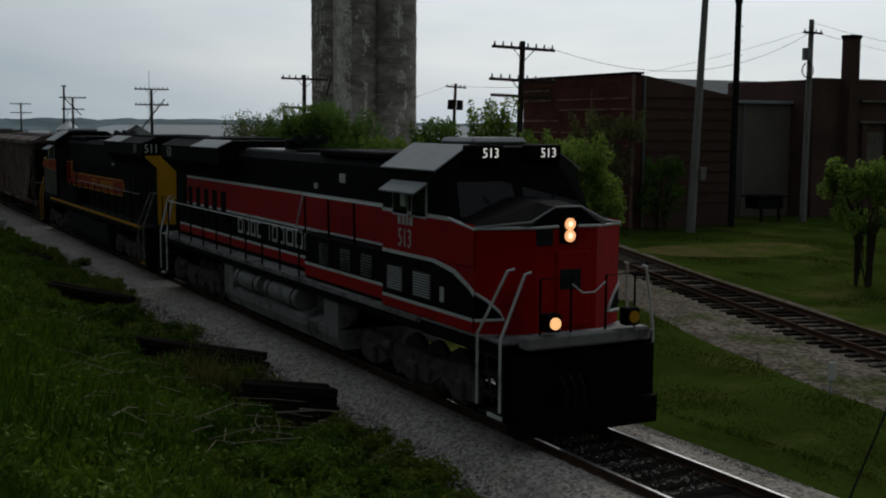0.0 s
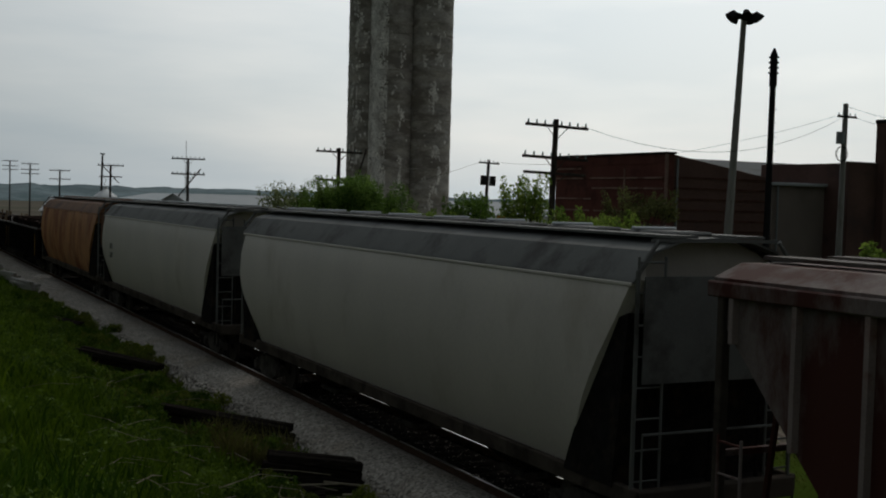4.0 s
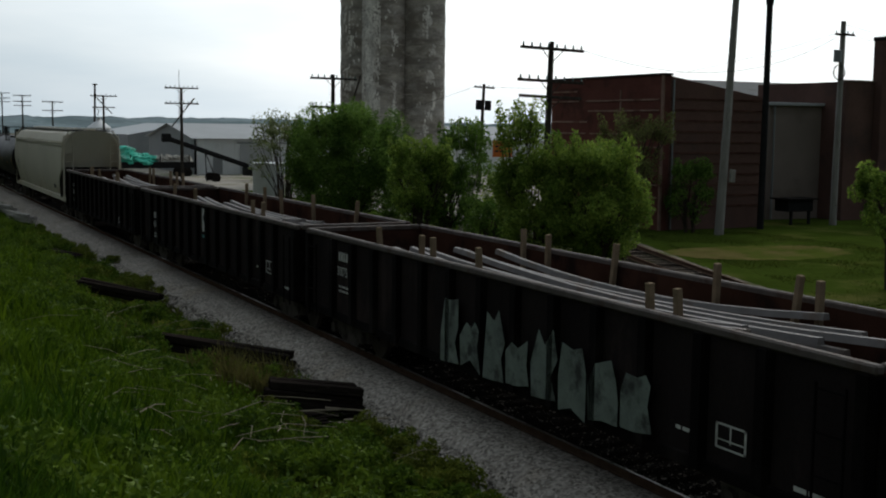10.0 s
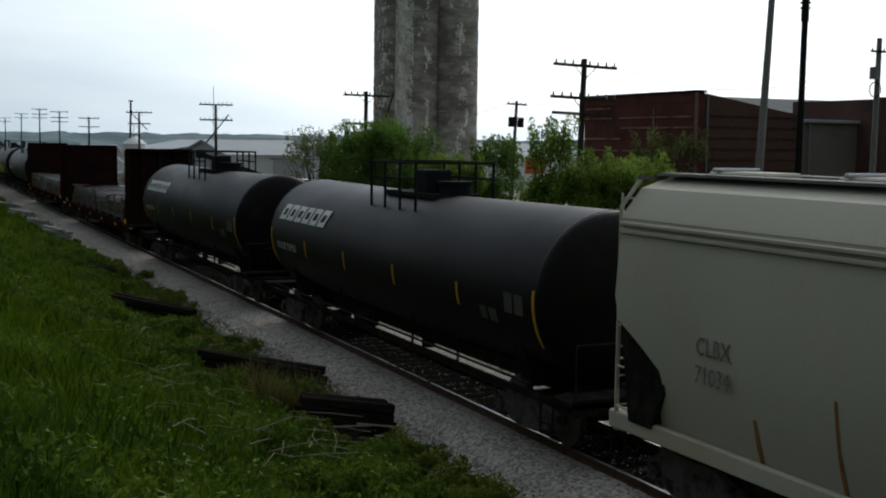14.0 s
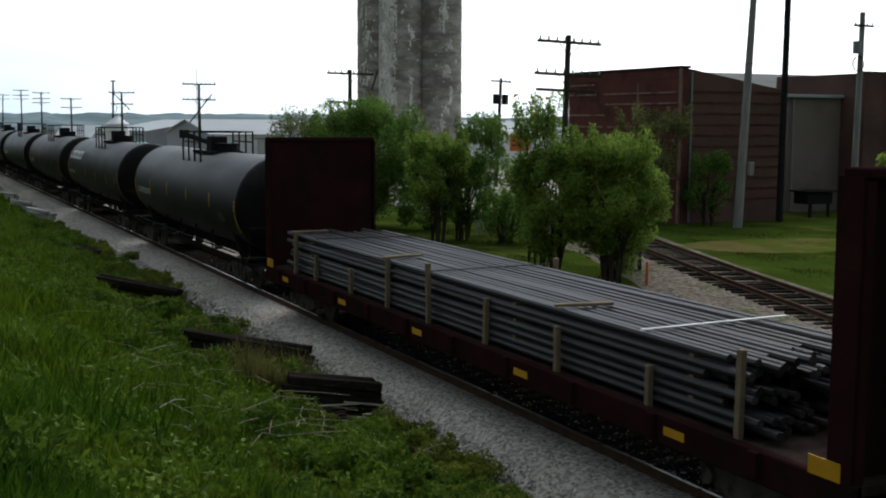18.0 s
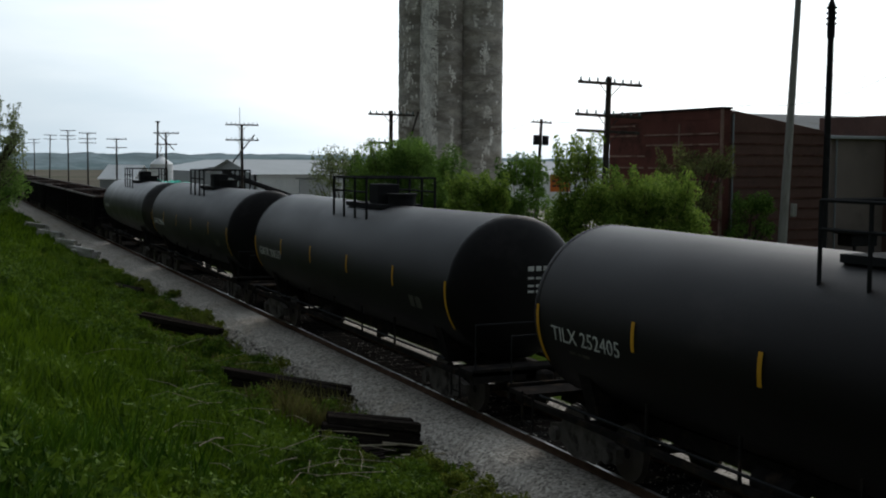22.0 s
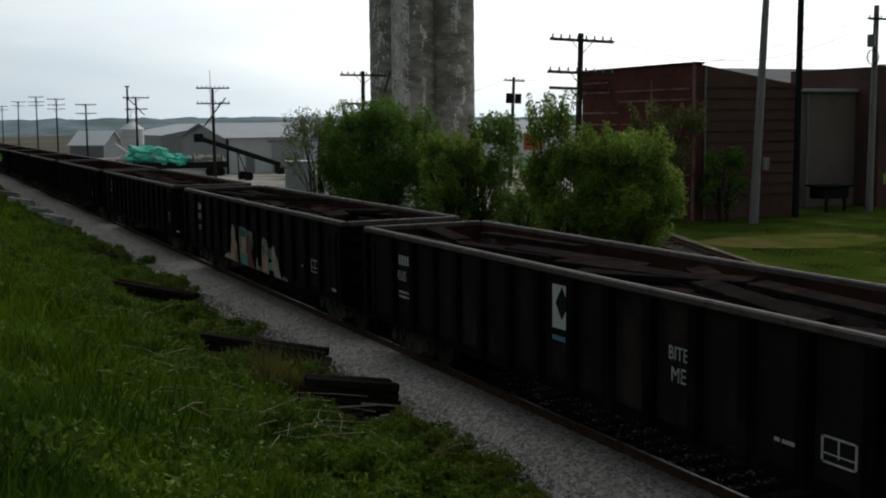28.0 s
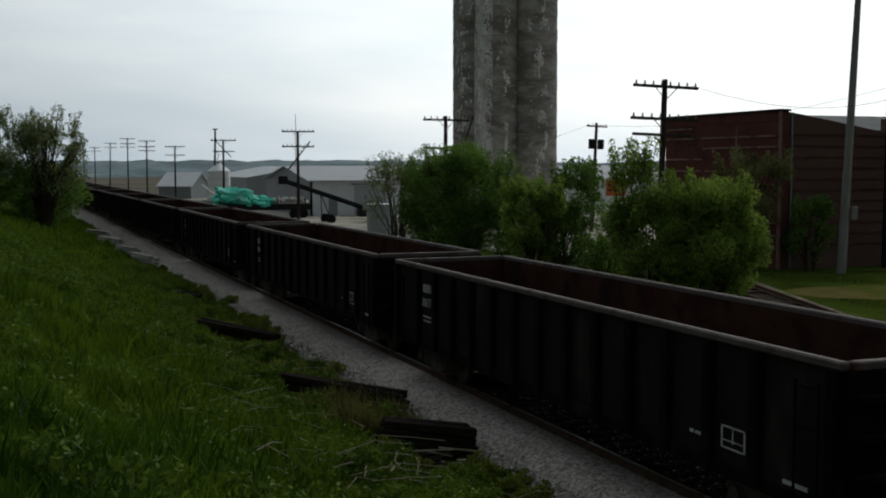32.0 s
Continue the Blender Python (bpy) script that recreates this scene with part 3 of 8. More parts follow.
def hill(name, y, z0, amp, x0, x1, seed, label):
    bm = bmesh.new()
    n = 900
    prev = None
    for k in range(n + 1):
        x = x0 + (x1 - x0) * k / n
        h = z0 + amp * (noise.noise((x * 0.004, seed, 0)) + 0.45 * noise.noise((x * 0.018, seed, 2)) + 0.55 * noise.noise((x * 0.07, seed, 4)) + 0.4 * noise.noise((x * 0.22, seed, 6)))
        cur = [bm.verts.new((x, y - 120, -3)), bm.verts.new((x, y, h)), bm.verts.new((x, y + 200, h - 6)), bm.verts.new((x, y + 260, -3))]
        if prev:
            for a in range(3):
                bm.faces.new((prev[a], cur[a], cur[a + 1], prev[a + 1]))
        prev = cur
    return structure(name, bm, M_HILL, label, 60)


hill("backdrop", 660, 7.9, 1.7, -900, 1500, 3.0, "low wooded hills on the horizon with painted blue-green haze")


# ---- main track ----
def rail_profile(x, z_top):
    return [(x - 0.068, z_top - 0.17), (x + 0.068, z_top - 0.17), (x + 0.068, z_top - 0.155), (x + 0.012, z_top - 0.13), (x + 0.012, z_top - 0.045),
            (x + 0.036, z_top - 0.035), (x + 0.036, z_top - 0.004), (x - 0.036, z_top - 0.004), (x - 0.036, z_top - 0.035), (x - 0.012, z_top - 0.045), (x - 0.012, z_top - 0.13), (x - 0.068, z_top - 0.155)]


track = empty("railway_track", "main railway track on grey ballast under the passing train", "railway track")
for x in (XC - 0.7525, XC + 0.7525):
    bm = bmesh.new()
    prism(bm, rail_profile(x, 0.0), -600, 900)
    r = part("rail", bm, M_RAILSIDE, track)
    bm = bmesh.new()
    prism(bm, [(x - 0.033, -0.004), (x + 0.033, -0.004), (x + 0.028, 0.0), (x - 0.028, 0.0)], -600, 900)
    part("rail_head", bm, M_RAIL, r, "wheel-polished rail head")
bm = bmesh.new()
loft([[(XC - 0.9, y, -0.3), (XC + 0.9, y, -0.3), (XC + 0.72, y, -0.152), (XC - 0.72, y, -0.152)] for y in YS], bm)
structure("track_bed", bm, M_BED, "oily ballast between and beside the rails, darkened for shade under the train")
tie_mesh = finish("tie", box(-1.3, 1.3, -0.11, 0.11, -0.30, -0.142, bevel=0.012), M_TIEBED)
for k in range(130):
    placed("tie", tie_mesh, track, pose(XC + random.uniform(-0.03, 0.03), 6 + 0.52 * k, 0, 0, 0, random.uniform(-0.6, 0.6)))


# ---- siding ----
SIDE = [(-40, 13.0), (0, 18.6), (12, 20.9), (22.5, 23.9), (32, 27.0), (43, 30.9), (55, 35.5), (75, 43.5)]


def side_x(y):
    for (a, xa), (b, xb) in zip(SIDE, SIDE[1:]):
        if y <= b:
            return xa + (xb - xa) * (y - a) / (b - a)
    return SIDE[-1][1]


def side_dir(y):
    return math.atan2(side_x(y + 2) - side_x(y - 2), 4)


siding = empty("siding_track", "little-used rusty siding with dark ties in gravel", "railway track")
SY = [2 + 2 * k for k in range(32)]
for off in (-0.7525, 0.7525):
    bm = bmesh.new()
    secs = []
    for y in SY:
        a = side_dir(y)
        cx, cy = side_x(y) + off * math.cos(a), y - off * math.sin(a)
        secs.append([(cx + (px * math.cos(a)), cy - px * math.sin(a), pz) for px, pz in rail_profile(0, -0.14)])
    loft(secs, bm)
    part("rail", bm, M_RAILSIDE, siding)
side_tie = finish("tie", box(-1.28, 1.28, -0.11, 0.11, -0.46, -0.295, bevel=0.012), M_TIE)
y = 3.0
while y < 62:
    a = side_dir(y)
    placed("tie", side_tie, siding, pose(side_x(y) + random.uniform(-0.08, 0.08), y, random.uniform(-0.075, -0.015), 0, 0, -math.degrees(a) + random.uniform(-2, 2)))
    y += random.uniform(0.5, 0.62)
strip("siding_gravel", lambda y: side_x(y) - 3.4 + rag(y, 9), lambda y: side_x(y) + 1.7 + rag(y, 11), [2 * k for k in range(34)], -0.385, M_GRAVEL, "brown gravel under the siding")


# ---- railway wagons: running gear ----
def truck_meshes(r=0.46, base=1.72):
    """Meshes of a two-axle truck, centred on its bolster, at rail height."""
    h = base / 2
    prof = [(-h - 0.22, r + 0.14), (-h - 0.20, r - 0.10), (-h + 0.20, r - 0.12), (-0.42, 0.20), (0.42, 0.20), (h - 0.20, r - 0.12), (h + 0.20, r - 0.10), (h + 0.22, r + 0.14), (h - 0.15, r + 0.22), (0.45, 0.80), (-0.45, 0.80), (-h + 0.15, r + 0.22)]
    bm = bmesh.new()
    prism(bm, prof, -0.07, 0.07, "x")
    side = finish("sideframe", bm, M_TRUCK)
    bm = bmesh.new()
    for y in (-0.12, 0.0, 0.12):
        tube((0, y, 0.30), (0, y, 0.56), 0.055, 8, bm=bm)
    spring = finish("spring_group", bm, M_UNDER, 40)
    bm = bmesh.new()
    tube((-0.068, 0, 0), (0.0, 0, 0), r, 24, bm=bm)
    tube((0.0, 0, 0), (0.03, 0, 0), r + 0.028, 24, bm=bm)
    tube((-0.075, 0, 0), (-0.06, 0, 0), r * 0.36, 12, bm=bm)
    wheel = finish("wheel", bm, M_WHEEL, 40)
    axle = finish("axle", tube((-0.8, 0, 0), (0.8, 0, 0), 0.08, 10), M_UNDER, 40)
    bolster = finish("bolster", box(-1.05, 1.05, -0.2, 0.2, 0.50, 0.80, bevel=0.03), M_UNDER)
    bm = bmesh.new()
    tube((-0.06, 0, 0), (0.04, 0, 0), 0.13, 10, bm=bm)
    cap = finish("bearing_cap", bm, M_TRUCK, 40)
    return dict(side=side, spring=spring, wheel=wheel, axle=axle, bolster=bolster, cap=cap, r=r, base=base)


GEAR = truck_meshes()
LOCOGEAR = truck_meshes(0.53, 1.85)


def truck(car, y, g=GEAR, axles=(-1, 1)):
    """A truck under a wagon at y, as a part with its own pieces."""
    t = placed("truck", g["bolster"], car, pose(0, y, 0))
    for s in (-1, 1):
        placed("sideframe", g["side"], t, pose(s * 1.08, 0, 0))
        placed("spring_group", g["spring"], t, pose(s * 1.08, 0, 0))
    for k in axles:
        placed("axle", g["axle"], t, pose(0, k * g["base"] / 2, g["r"]))
        for s in (-1, 1):
            placed("wheel", g["wheel"], t, pose(s * 0.72, k * g["base"] / 2, g["r"], 0, 0, 0 if s < 0 else 180))
            placed("bearing_cap", g["cap"], t, pose(s * 1.17, k * g["base"] / 2, g["r"], 0, 0, 0 if s < 0 else 180))
    return t


bm = box(-0.09, 0.09, -0.05, 0.45, 0.80, 1.0, bevel=0.02)
box(-0.14, 0.14, -0.32, 0.0, 0.76, 1.06, bm, 0.05)
COUPLER = finish("coupler", bm, M_UNDER)


def couplers(car, half):
    """half: from the wagon's middle to its end sills."""
    for s in (-1, 1):
        placed("coupler", COUPLER, car, pose(0, s * (half + 0.35), 0, 0, 0, 0 if s < 0 else 180))


BARS = {}


def bar_mesh(name, length, r, material, upright):
    """A round bar of a given length, shared between alike ones."""
    key = (name, round(length, 2), r, material.name, upright)
    if key not in BARS:
        BARS[key] = finish(name, tube((0, 0, 0), (0, 0, length), r, 5) if upright else tube((-length / 2, 0, 0), (length / 2, 0, 0), r, 5), material)
    return BARS[key]


def ladder(car, x, y, z0, z1, material, width=0.42, along="y", rungs=None, name="ladder"):
    """A ladder flat against a side (along y) or an end (along x): a stile that carries the other stile and the rungs."""
    m = pose(x, y, z0, 0, 0, 90 if along == "y" else 0)
    lad = placed(name, bar_mesh("stile", z1 - z0, 0.022, material, True), car, m @ pose(-width / 2, 0, 0))
    placed("stile", bar_mesh("stile", z1 - z0, 0.022, material, True), lad, pose(width, 0, 0))
    rungs = rungs or max(2, round((z1 - z0) / 0.38))
    for k in range(rungs):
        placed("rung", bar_mesh("rung", width, 0.016, material, False), lad, pose(width / 2, 0, 0.12 + (z1 - z0 - 0.2) * k / max(rungs - 1, 1)))
    return lad


# ---- gondola ----
def gondola(label, half=8.5, height=2.80, posts=14, load=None, marks="", number="", extras=None, plate=(-6.0, 1.20), sign=(6.6, 2.16)):
    car = empty("gondola", label, "railway wagon", "wagons of the train")
    w, floor = 1.50, 1.10
    # sides, ends and floor as thick plates
    for s in (-1, 1):
        part("side_wall", box(s * w - (0.0 if s < 0 else 0.05), s * w + (0.05 if s < 0 else 0.0), -half, half, 0.95, height - 0.06), M_GONPANEL, car)
        part("side_lining", box(min(s * (w - 0.075), s * (w - 0.052)), max(s * (w - 0.075), s * (w - 0.052)), -half + 0.1, half - 0.1, floor, height - 0.07), M_GONRUST, car, "rusty inner face")
        part("top_chord", box(s * w - 0.065, s * w + 0.075, -half - 0.03, half + 0.03, height - 0.10, height + 0.02, bevel=0.025), M_CHORD, car, "worn steel top chord")
        part("side_sill", box(s * w - 0.05, s * w + 0.05, -half, half, 0.80, 0.98, bevel=0.015), M_GON, car)
        part("end_wall", box(-w + 0.05, w - 0.05, s * half - 0.05, s * half + 0.05, 0.95, height - 0.06), M_GONRUST, car)
        part("end_plate", box(-w, w, min(s * (half + 0.052), s * (half + 0.08)), max(s * (half + 0.052), s * (half + 0.08)), 0.85, height - 0.1), M_GON, car)
        part("end_chord", box(-w + 0.1, w - 0.1, s * half - 0.07, s * half + 0.09, height - 0.10, height + 0.02, bevel=0.02), M_CHORD, car)
        for z in (1.35, 1.85, 2.35):
            part("end_rib", box(-w + 0.1, w - 0.1, min(s * (half + 0.08), s * (half + 0.16)), max(s * (half + 0.08), s * (half + 0.16)), z - 0.07, z + 0.07, bevel=0.03), M_GON, car)
    part("floor_plate", box(-w + 0.08, w - 0.08, -half + 0.06, half - 0.06, floor - 0.1, floor), M_GONRUST, car)
    part("centre_sill", box(-0.28, 0.28, -half - 0.1, half + 0.1, 0.62, 0.95), M_UNDER, car)
    # posts blacker than the panels: their shade is put into the colour
    post = finish("side_post", prism(bmesh.new(), [(-0.135, 0), (-0.085, 0.11), (0.085, 0.11), (0.135, 0)], 0.86, height - 0.10, "z"), M_GON)
    inner = half - 1.68       # the panels next to the corners are the longest
    stations = sorted([-half + 0.12, half - 0.12] + [-inner + 2 * inner * k / (posts - 2) for k in range(posts - 1)])
    for y in stations:
        for s in (-1, 1):
            placed("side_post", post, car, pose(s * w, y, 0, 0, 0, 90 if s < 0 else -90))
    for s in (-1, 1):
        for e in (-1, 1):
            ladder(car, s * (w + 0.11), e * (half - 0.55), 0.72, height - 0.3, M_GON, 0.45, "y", 4, "ladder")
        truck(car, s * (half - 1.75))
    couplers(car, half)
    step = (2 * half - 0.24) / (posts - 1)
    bays = [(a + b) / 2 for a, b in zip(stations, stations[1:])]

    def in_bay(y, width):
        """Start of a piece of writing set in the middle of its panel between two posts."""
        return min(bays, key=lambda c: abs(c - y + width / 2)) + width / 2
    y_num, z_num = in_bay(sign[0], 0.62), sign[1]
    x = -w - 0.006
    if marks:
        bars([0.09] * 4, 0.20, 0.05, M_LETTER, car, Matrix.Translation((x, y_num, z_num)) @ NEAR, "reporting_mark")
        words(number, 0.22, M_LETTER, car, Matrix.Translation((x, y_num + 0.1, z_num - 0.34)) @ NEAR, "car_number", 0.8)
        for z in (z_num - 0.60, z_num - 0.70):
            bars([0.14, 0.2, 0.12], 0.04, 0.04, M_LETTER, car, Matrix.Translation((x, y_num, z)) @ NEAR, "small_lettering")
        y2, z2 = in_bay(plate[0], 0.575), plate[1]
        bm = bmesh.new()
        for a, b in (((0, 0), (0.46, 0.03)), ((0, 0.36), (0.46, 0.39)), ((0, 0), (0.03, 0.39)), ((0.43, 0), (0.46, 0.39)), ((0.215, 0.1), (0.235, 0.39)), ((0, 0.13), (0.46, 0.15))):
            prism(bm, [(a[0], a[1]), (b[0], a[1]), (b[0], b[1]), (a[0], b[1])], -0.002, 0.002, "z")
        p = part("data_plate", bm, M_LETTER, car, "white outlined data panel")
        p.matrix_basis = Matrix.Translation((x, y2, z2)) @ NEAR @ Matrix.Diagonal((1.25, 0.85, 1, 1))
        bars([0.1, 0.22], 0.05, 0.04, M_LETTER, car, Matrix.Translation((x, y2 + 0.8, z2 + 0.05)) @ NEAR, "small_lettering")
        bars([0.2, 0.26], 0.06, 0.04, M_LETTER, car, Matrix.Translation((x, y2 - 1.4, 1.03)) @ NEAR, "small_lettering")
    if load:
        load(car, half, w, floor, height)
    if extras:
        extras(car, half, w, step, x)
    return car


def load_beams(car, half, w, floor, height):
    """Long pale beams laid lengthways, with wooden stakes along the sides."""
    rng = random.Random(len(bpy.data.objects))
    lo, hi = -half * 0.72, half * 0.55
    for k in range(7):
        x = -1.0 + 0.33 * k
        for lay in range(3):
            a, b = lo + rng.uniform(-1.6, 0.8) + 0.3 * lay, hi + rng.uniform(-1.2, 1.4) - 0.2 * lay
            z, rise = floor + 0.62 + 0.25 * lay + rng.uniform(-0.05, 0.05), rng.uniform(0.05, 0.35)
            drift = rng.uniform(-0.2, 0.2)
            secs = []
            for j in range(9):
                u = j / 8
                y, zz, xx = a + (b - a) * u, z + rise * (2 * u - 1) ** 2 * (0.6 if lay < 2 else 1.0), x + drift * (u - 0.5)
                secs.append([(xx - 0.07, y, zz + 0.03), (xx + 0.07, y, zz + 0.03), (xx + 0.05, y, zz + 0.13), (xx - 0.05, y, zz + 0.13)])
            part("beam", loft(secs), M_PLANKLOAD, car, "long pale beam, slightly bent")
    stake = finish("stake", box(-0.05, 0.05, -0.05, 0.05, 0, height - floor + 0.36, bevel=0.008), M_WOOD)
    for y in (lo + 1.0, lo + 2.0, lo + 3.6, 0.4, hi - 2.6, hi - 1.6, hi - 0.2):
        for s in (-1, 1):
            if rng.random() < 0.8:
                placed("stake", stake, car, pose(s * (w - 0.25), y + rng.uniform(-0.3, 0.3), floor, rng.uniform(-6, 6), rng.uniform(-5, 5), 0))


def load_ties(car, half, w, floor, height):
    """Old ties heaped above the sides."""
    rng = random.Random(5)
    part("tie_bundle", box(-1.22, 1.22, -half + 0.4, half - 0.5, floor, height + 0.24), M_OLDTIE, car)
    tm = finish("old_tie", box(-1.3, 1.3, -0.115, 0.115, 0, 0.17, bevel=0.015), M_OLDTIE)
    y = -half + 0.6
    while y < half - 0.7:
        placed("old_tie", tm, car, pose(rng.uniform(-0.08, 0.08), y, height + 0.12 + rng.uniform(0, 0.10), rng.uniform(-5, 5), rng.uniform(-2, 2), rng.uniform(-5, 5)))
        if rng.random() < 0.25:
            placed("old_tie", tm, car, pose(rng.uniform(-0.1, 0.1), y + 0.1, height + 0.30, rng.uniform(-4, 4), rng.uniform(-3, 3), rng.uniform(-8, 8)))
        y += rng.uniform(0.42, 0.62)
    pm = finish("wide_plank", box(-1.28, 1.28, -0.42, 0.42, 0, 0.07, bevel=0.015), M_PLATELOAD)
    y = -half + 0.9
    while y < half - 1.0:
        placed("wide_plank", pm, car, pose(rng.uniform(-0.06, 0.06), y, height + 0.27 + rng.uniform(0, 0.04), rng.uniform(1, 5), rng.uniform(-1.5, 1.5), rng.uniform(-4, 4)))
        y += rng.uniform(0.80, 0.98)
    sm = finish("stake", box(-0.05, 0.05, -0.06, 0.06, height - 0.2, height + 0.50), M_UNDER)
    for k in range(7):
        for s in (-1, 1):
            placed("stake", sm, car, pose(s * (w - 0.16), -half + 1.2 + k * 2.3, rng.uniform(-0.1, 0.05), 0, rng.uniform(-4, 4), 0))


def load_scrap(fill):
    def put(car, half, w, floor, height):
        rng = random.Random(int(fill * 100))
        bm = bmesh.new()
        nx, ny = 9, 44
        z = lambda i, j: floor + (height - floor) * fill * (0.85 + 0.3 * noise.noise((i * 0.6, j * 0.35, fill * 9))) - 0.12 * (i in (0, nx))
        rows = [[bm.verts.new((-w + 0.09 + (2 * w - 0.18) * i / nx, -half + 0.08 + (2 * half - 0.16) * j / ny, z(i, j))) for i in range(nx + 1)] for j in range(ny + 1)]
        for a, b in zip(rows, rows[1:]):
            for i in range(nx):
                bm.faces.new((a[i], a[i + 1], b[i + 1], b[i]))
        part("scrap_load", bm, M_SCRAP, car, "dark scrap steel load")
        pm = finish("steel_beam", box(-0.20, 0.20, -1.6, 1.6, 0, 0.10, bevel=0.01), M_SCRAP)
        for k in range(22):
            placed("steel_beam", pm, car, pose(rng.uniform(-0.8, 0.8), rng.uniform(-half + 1.2, half - 1.2), floor + (height - floor) * fill + rng.uniform(-0.08, 0.12), rng.uniform(-3, 3), rng.uniform(-6, 6), rng.uniform(-24, 24)))
    return put


def spray(material, y0, z0, length, tall, seed, letters):
    """Spray-painted letter shapes on the near side."""
    def put(car, half, w, step, x):
        rng = random.Random(seed)
        y = y0
        for k in range(letters):
            wd = length / letters
            bm = bmesh.new()
            h0, h1 = z0 + rng.uniform(-0.1, 0.1), z0 + tall * rng.uniform(0.65, 1.0)
            pts = [(0, h0), (wd * 0.45, h0 + rng.uniform(0, 0.2)), (wd * 0.95, h0 + rng.uniform(-0.05, 0.1)), (wd * rng.uniform(0.7, 1.0), h0 + 0.35 * tall), (wd * rng.uniform(0.85, 1.05), h0 + 0.6 * tall), (wd * rng.uniform(0.6, 0.9), h1), (wd * 0.5, h1 - rng.uniform(0, 0.3)), (wd * rng.uniform(0.05, 0.3), h1 - rng.uniform(0, 0.12)), (wd * rng.uniform(-0.08, 0.1), h0 + 0.45 * tall)]
            prism(bm, pts, -0.002, 0.002, "z")
            o = part("spray_paint", bm, material[0], car, "faded graffiti shapes")
            o.matrix_basis = Matrix.Translation((x - 0.102 - 0.004 * (k % 2), y, 0)) @ NEAR
            if len(material) > 1:
                cx, cz = sum(p[0] for p in pts) / len(pts), sum(p[1] for p in pts) / len(pts)
                bm = bmesh.new()
                prism(bm, [(cx + (a - cx) * rng.uniform(0.55, 0.8), cz + (b - cz) * rng.uniform(0.55, 0.8)) for a, b in pts], -0.002, 0.002, "z")
                o = part("spray_fill", bm, material[1 + k % (len(material) - 1)], car, "faded graffiti fill")
                o.matrix_basis = Matrix.Translation((x - 0.114, y, 0)) @ NEAR
            y -= wd * (0.86 if len(material) > 1 else 1.05)
    return put


def scribble(material, spots, seed, thick=1.0):
    """Loose sprayed tags between the side posts: strokes round each (y, z, size)."""
    def put(car, half, w, step, x):
        rng = random.Random(seed)
        for y, z, size in spots:
            for k in range(rng.randint(3, 5)):
                pts = [Vector((rng.uniform(-0.5, 0.5) * size, rng.uniform(-0.6, 0.6) * size))]
                a = rng.uniform(0, 6.28)
                for j in range(rng.randint(2, 4)):
                    pts.append(pts[-1] + Vector((math.cos(a), math.sin(a))) * size * rng.uniform(0.25, 0.55))
                    a += rng.uniform(0.6, 1.6)
                wd = rng.uniform(0.010, 0.022) * thick
                bm = bmesh.new()
                rails = []
                for j, p in enumerate(pts):
                    d = (pts[min(j + 1, len(pts) - 1)] - pts[max(j - 1, 0)]).normalized()
                    nrm = Vector((-d.y, d.x)) * wd
                    rails.append((bm.verts.new((p.x + nrm.x, p.y + nrm.y, 0.002)), bm.verts.new((p.x - nrm.x, p.y - nrm.y, 0.002))))
                for (p, q), (p2, q2) in zip(rails, rails[1:]):
                    bm.faces.new((p, q, q2, p2))
                o = part("spray_stroke", bm, material, car, "sprayed pale graffiti stroke")
                o.matrix_basis = Matrix.Translation((x - 0.0015 * k, y, z)) @ NEAR
    return put


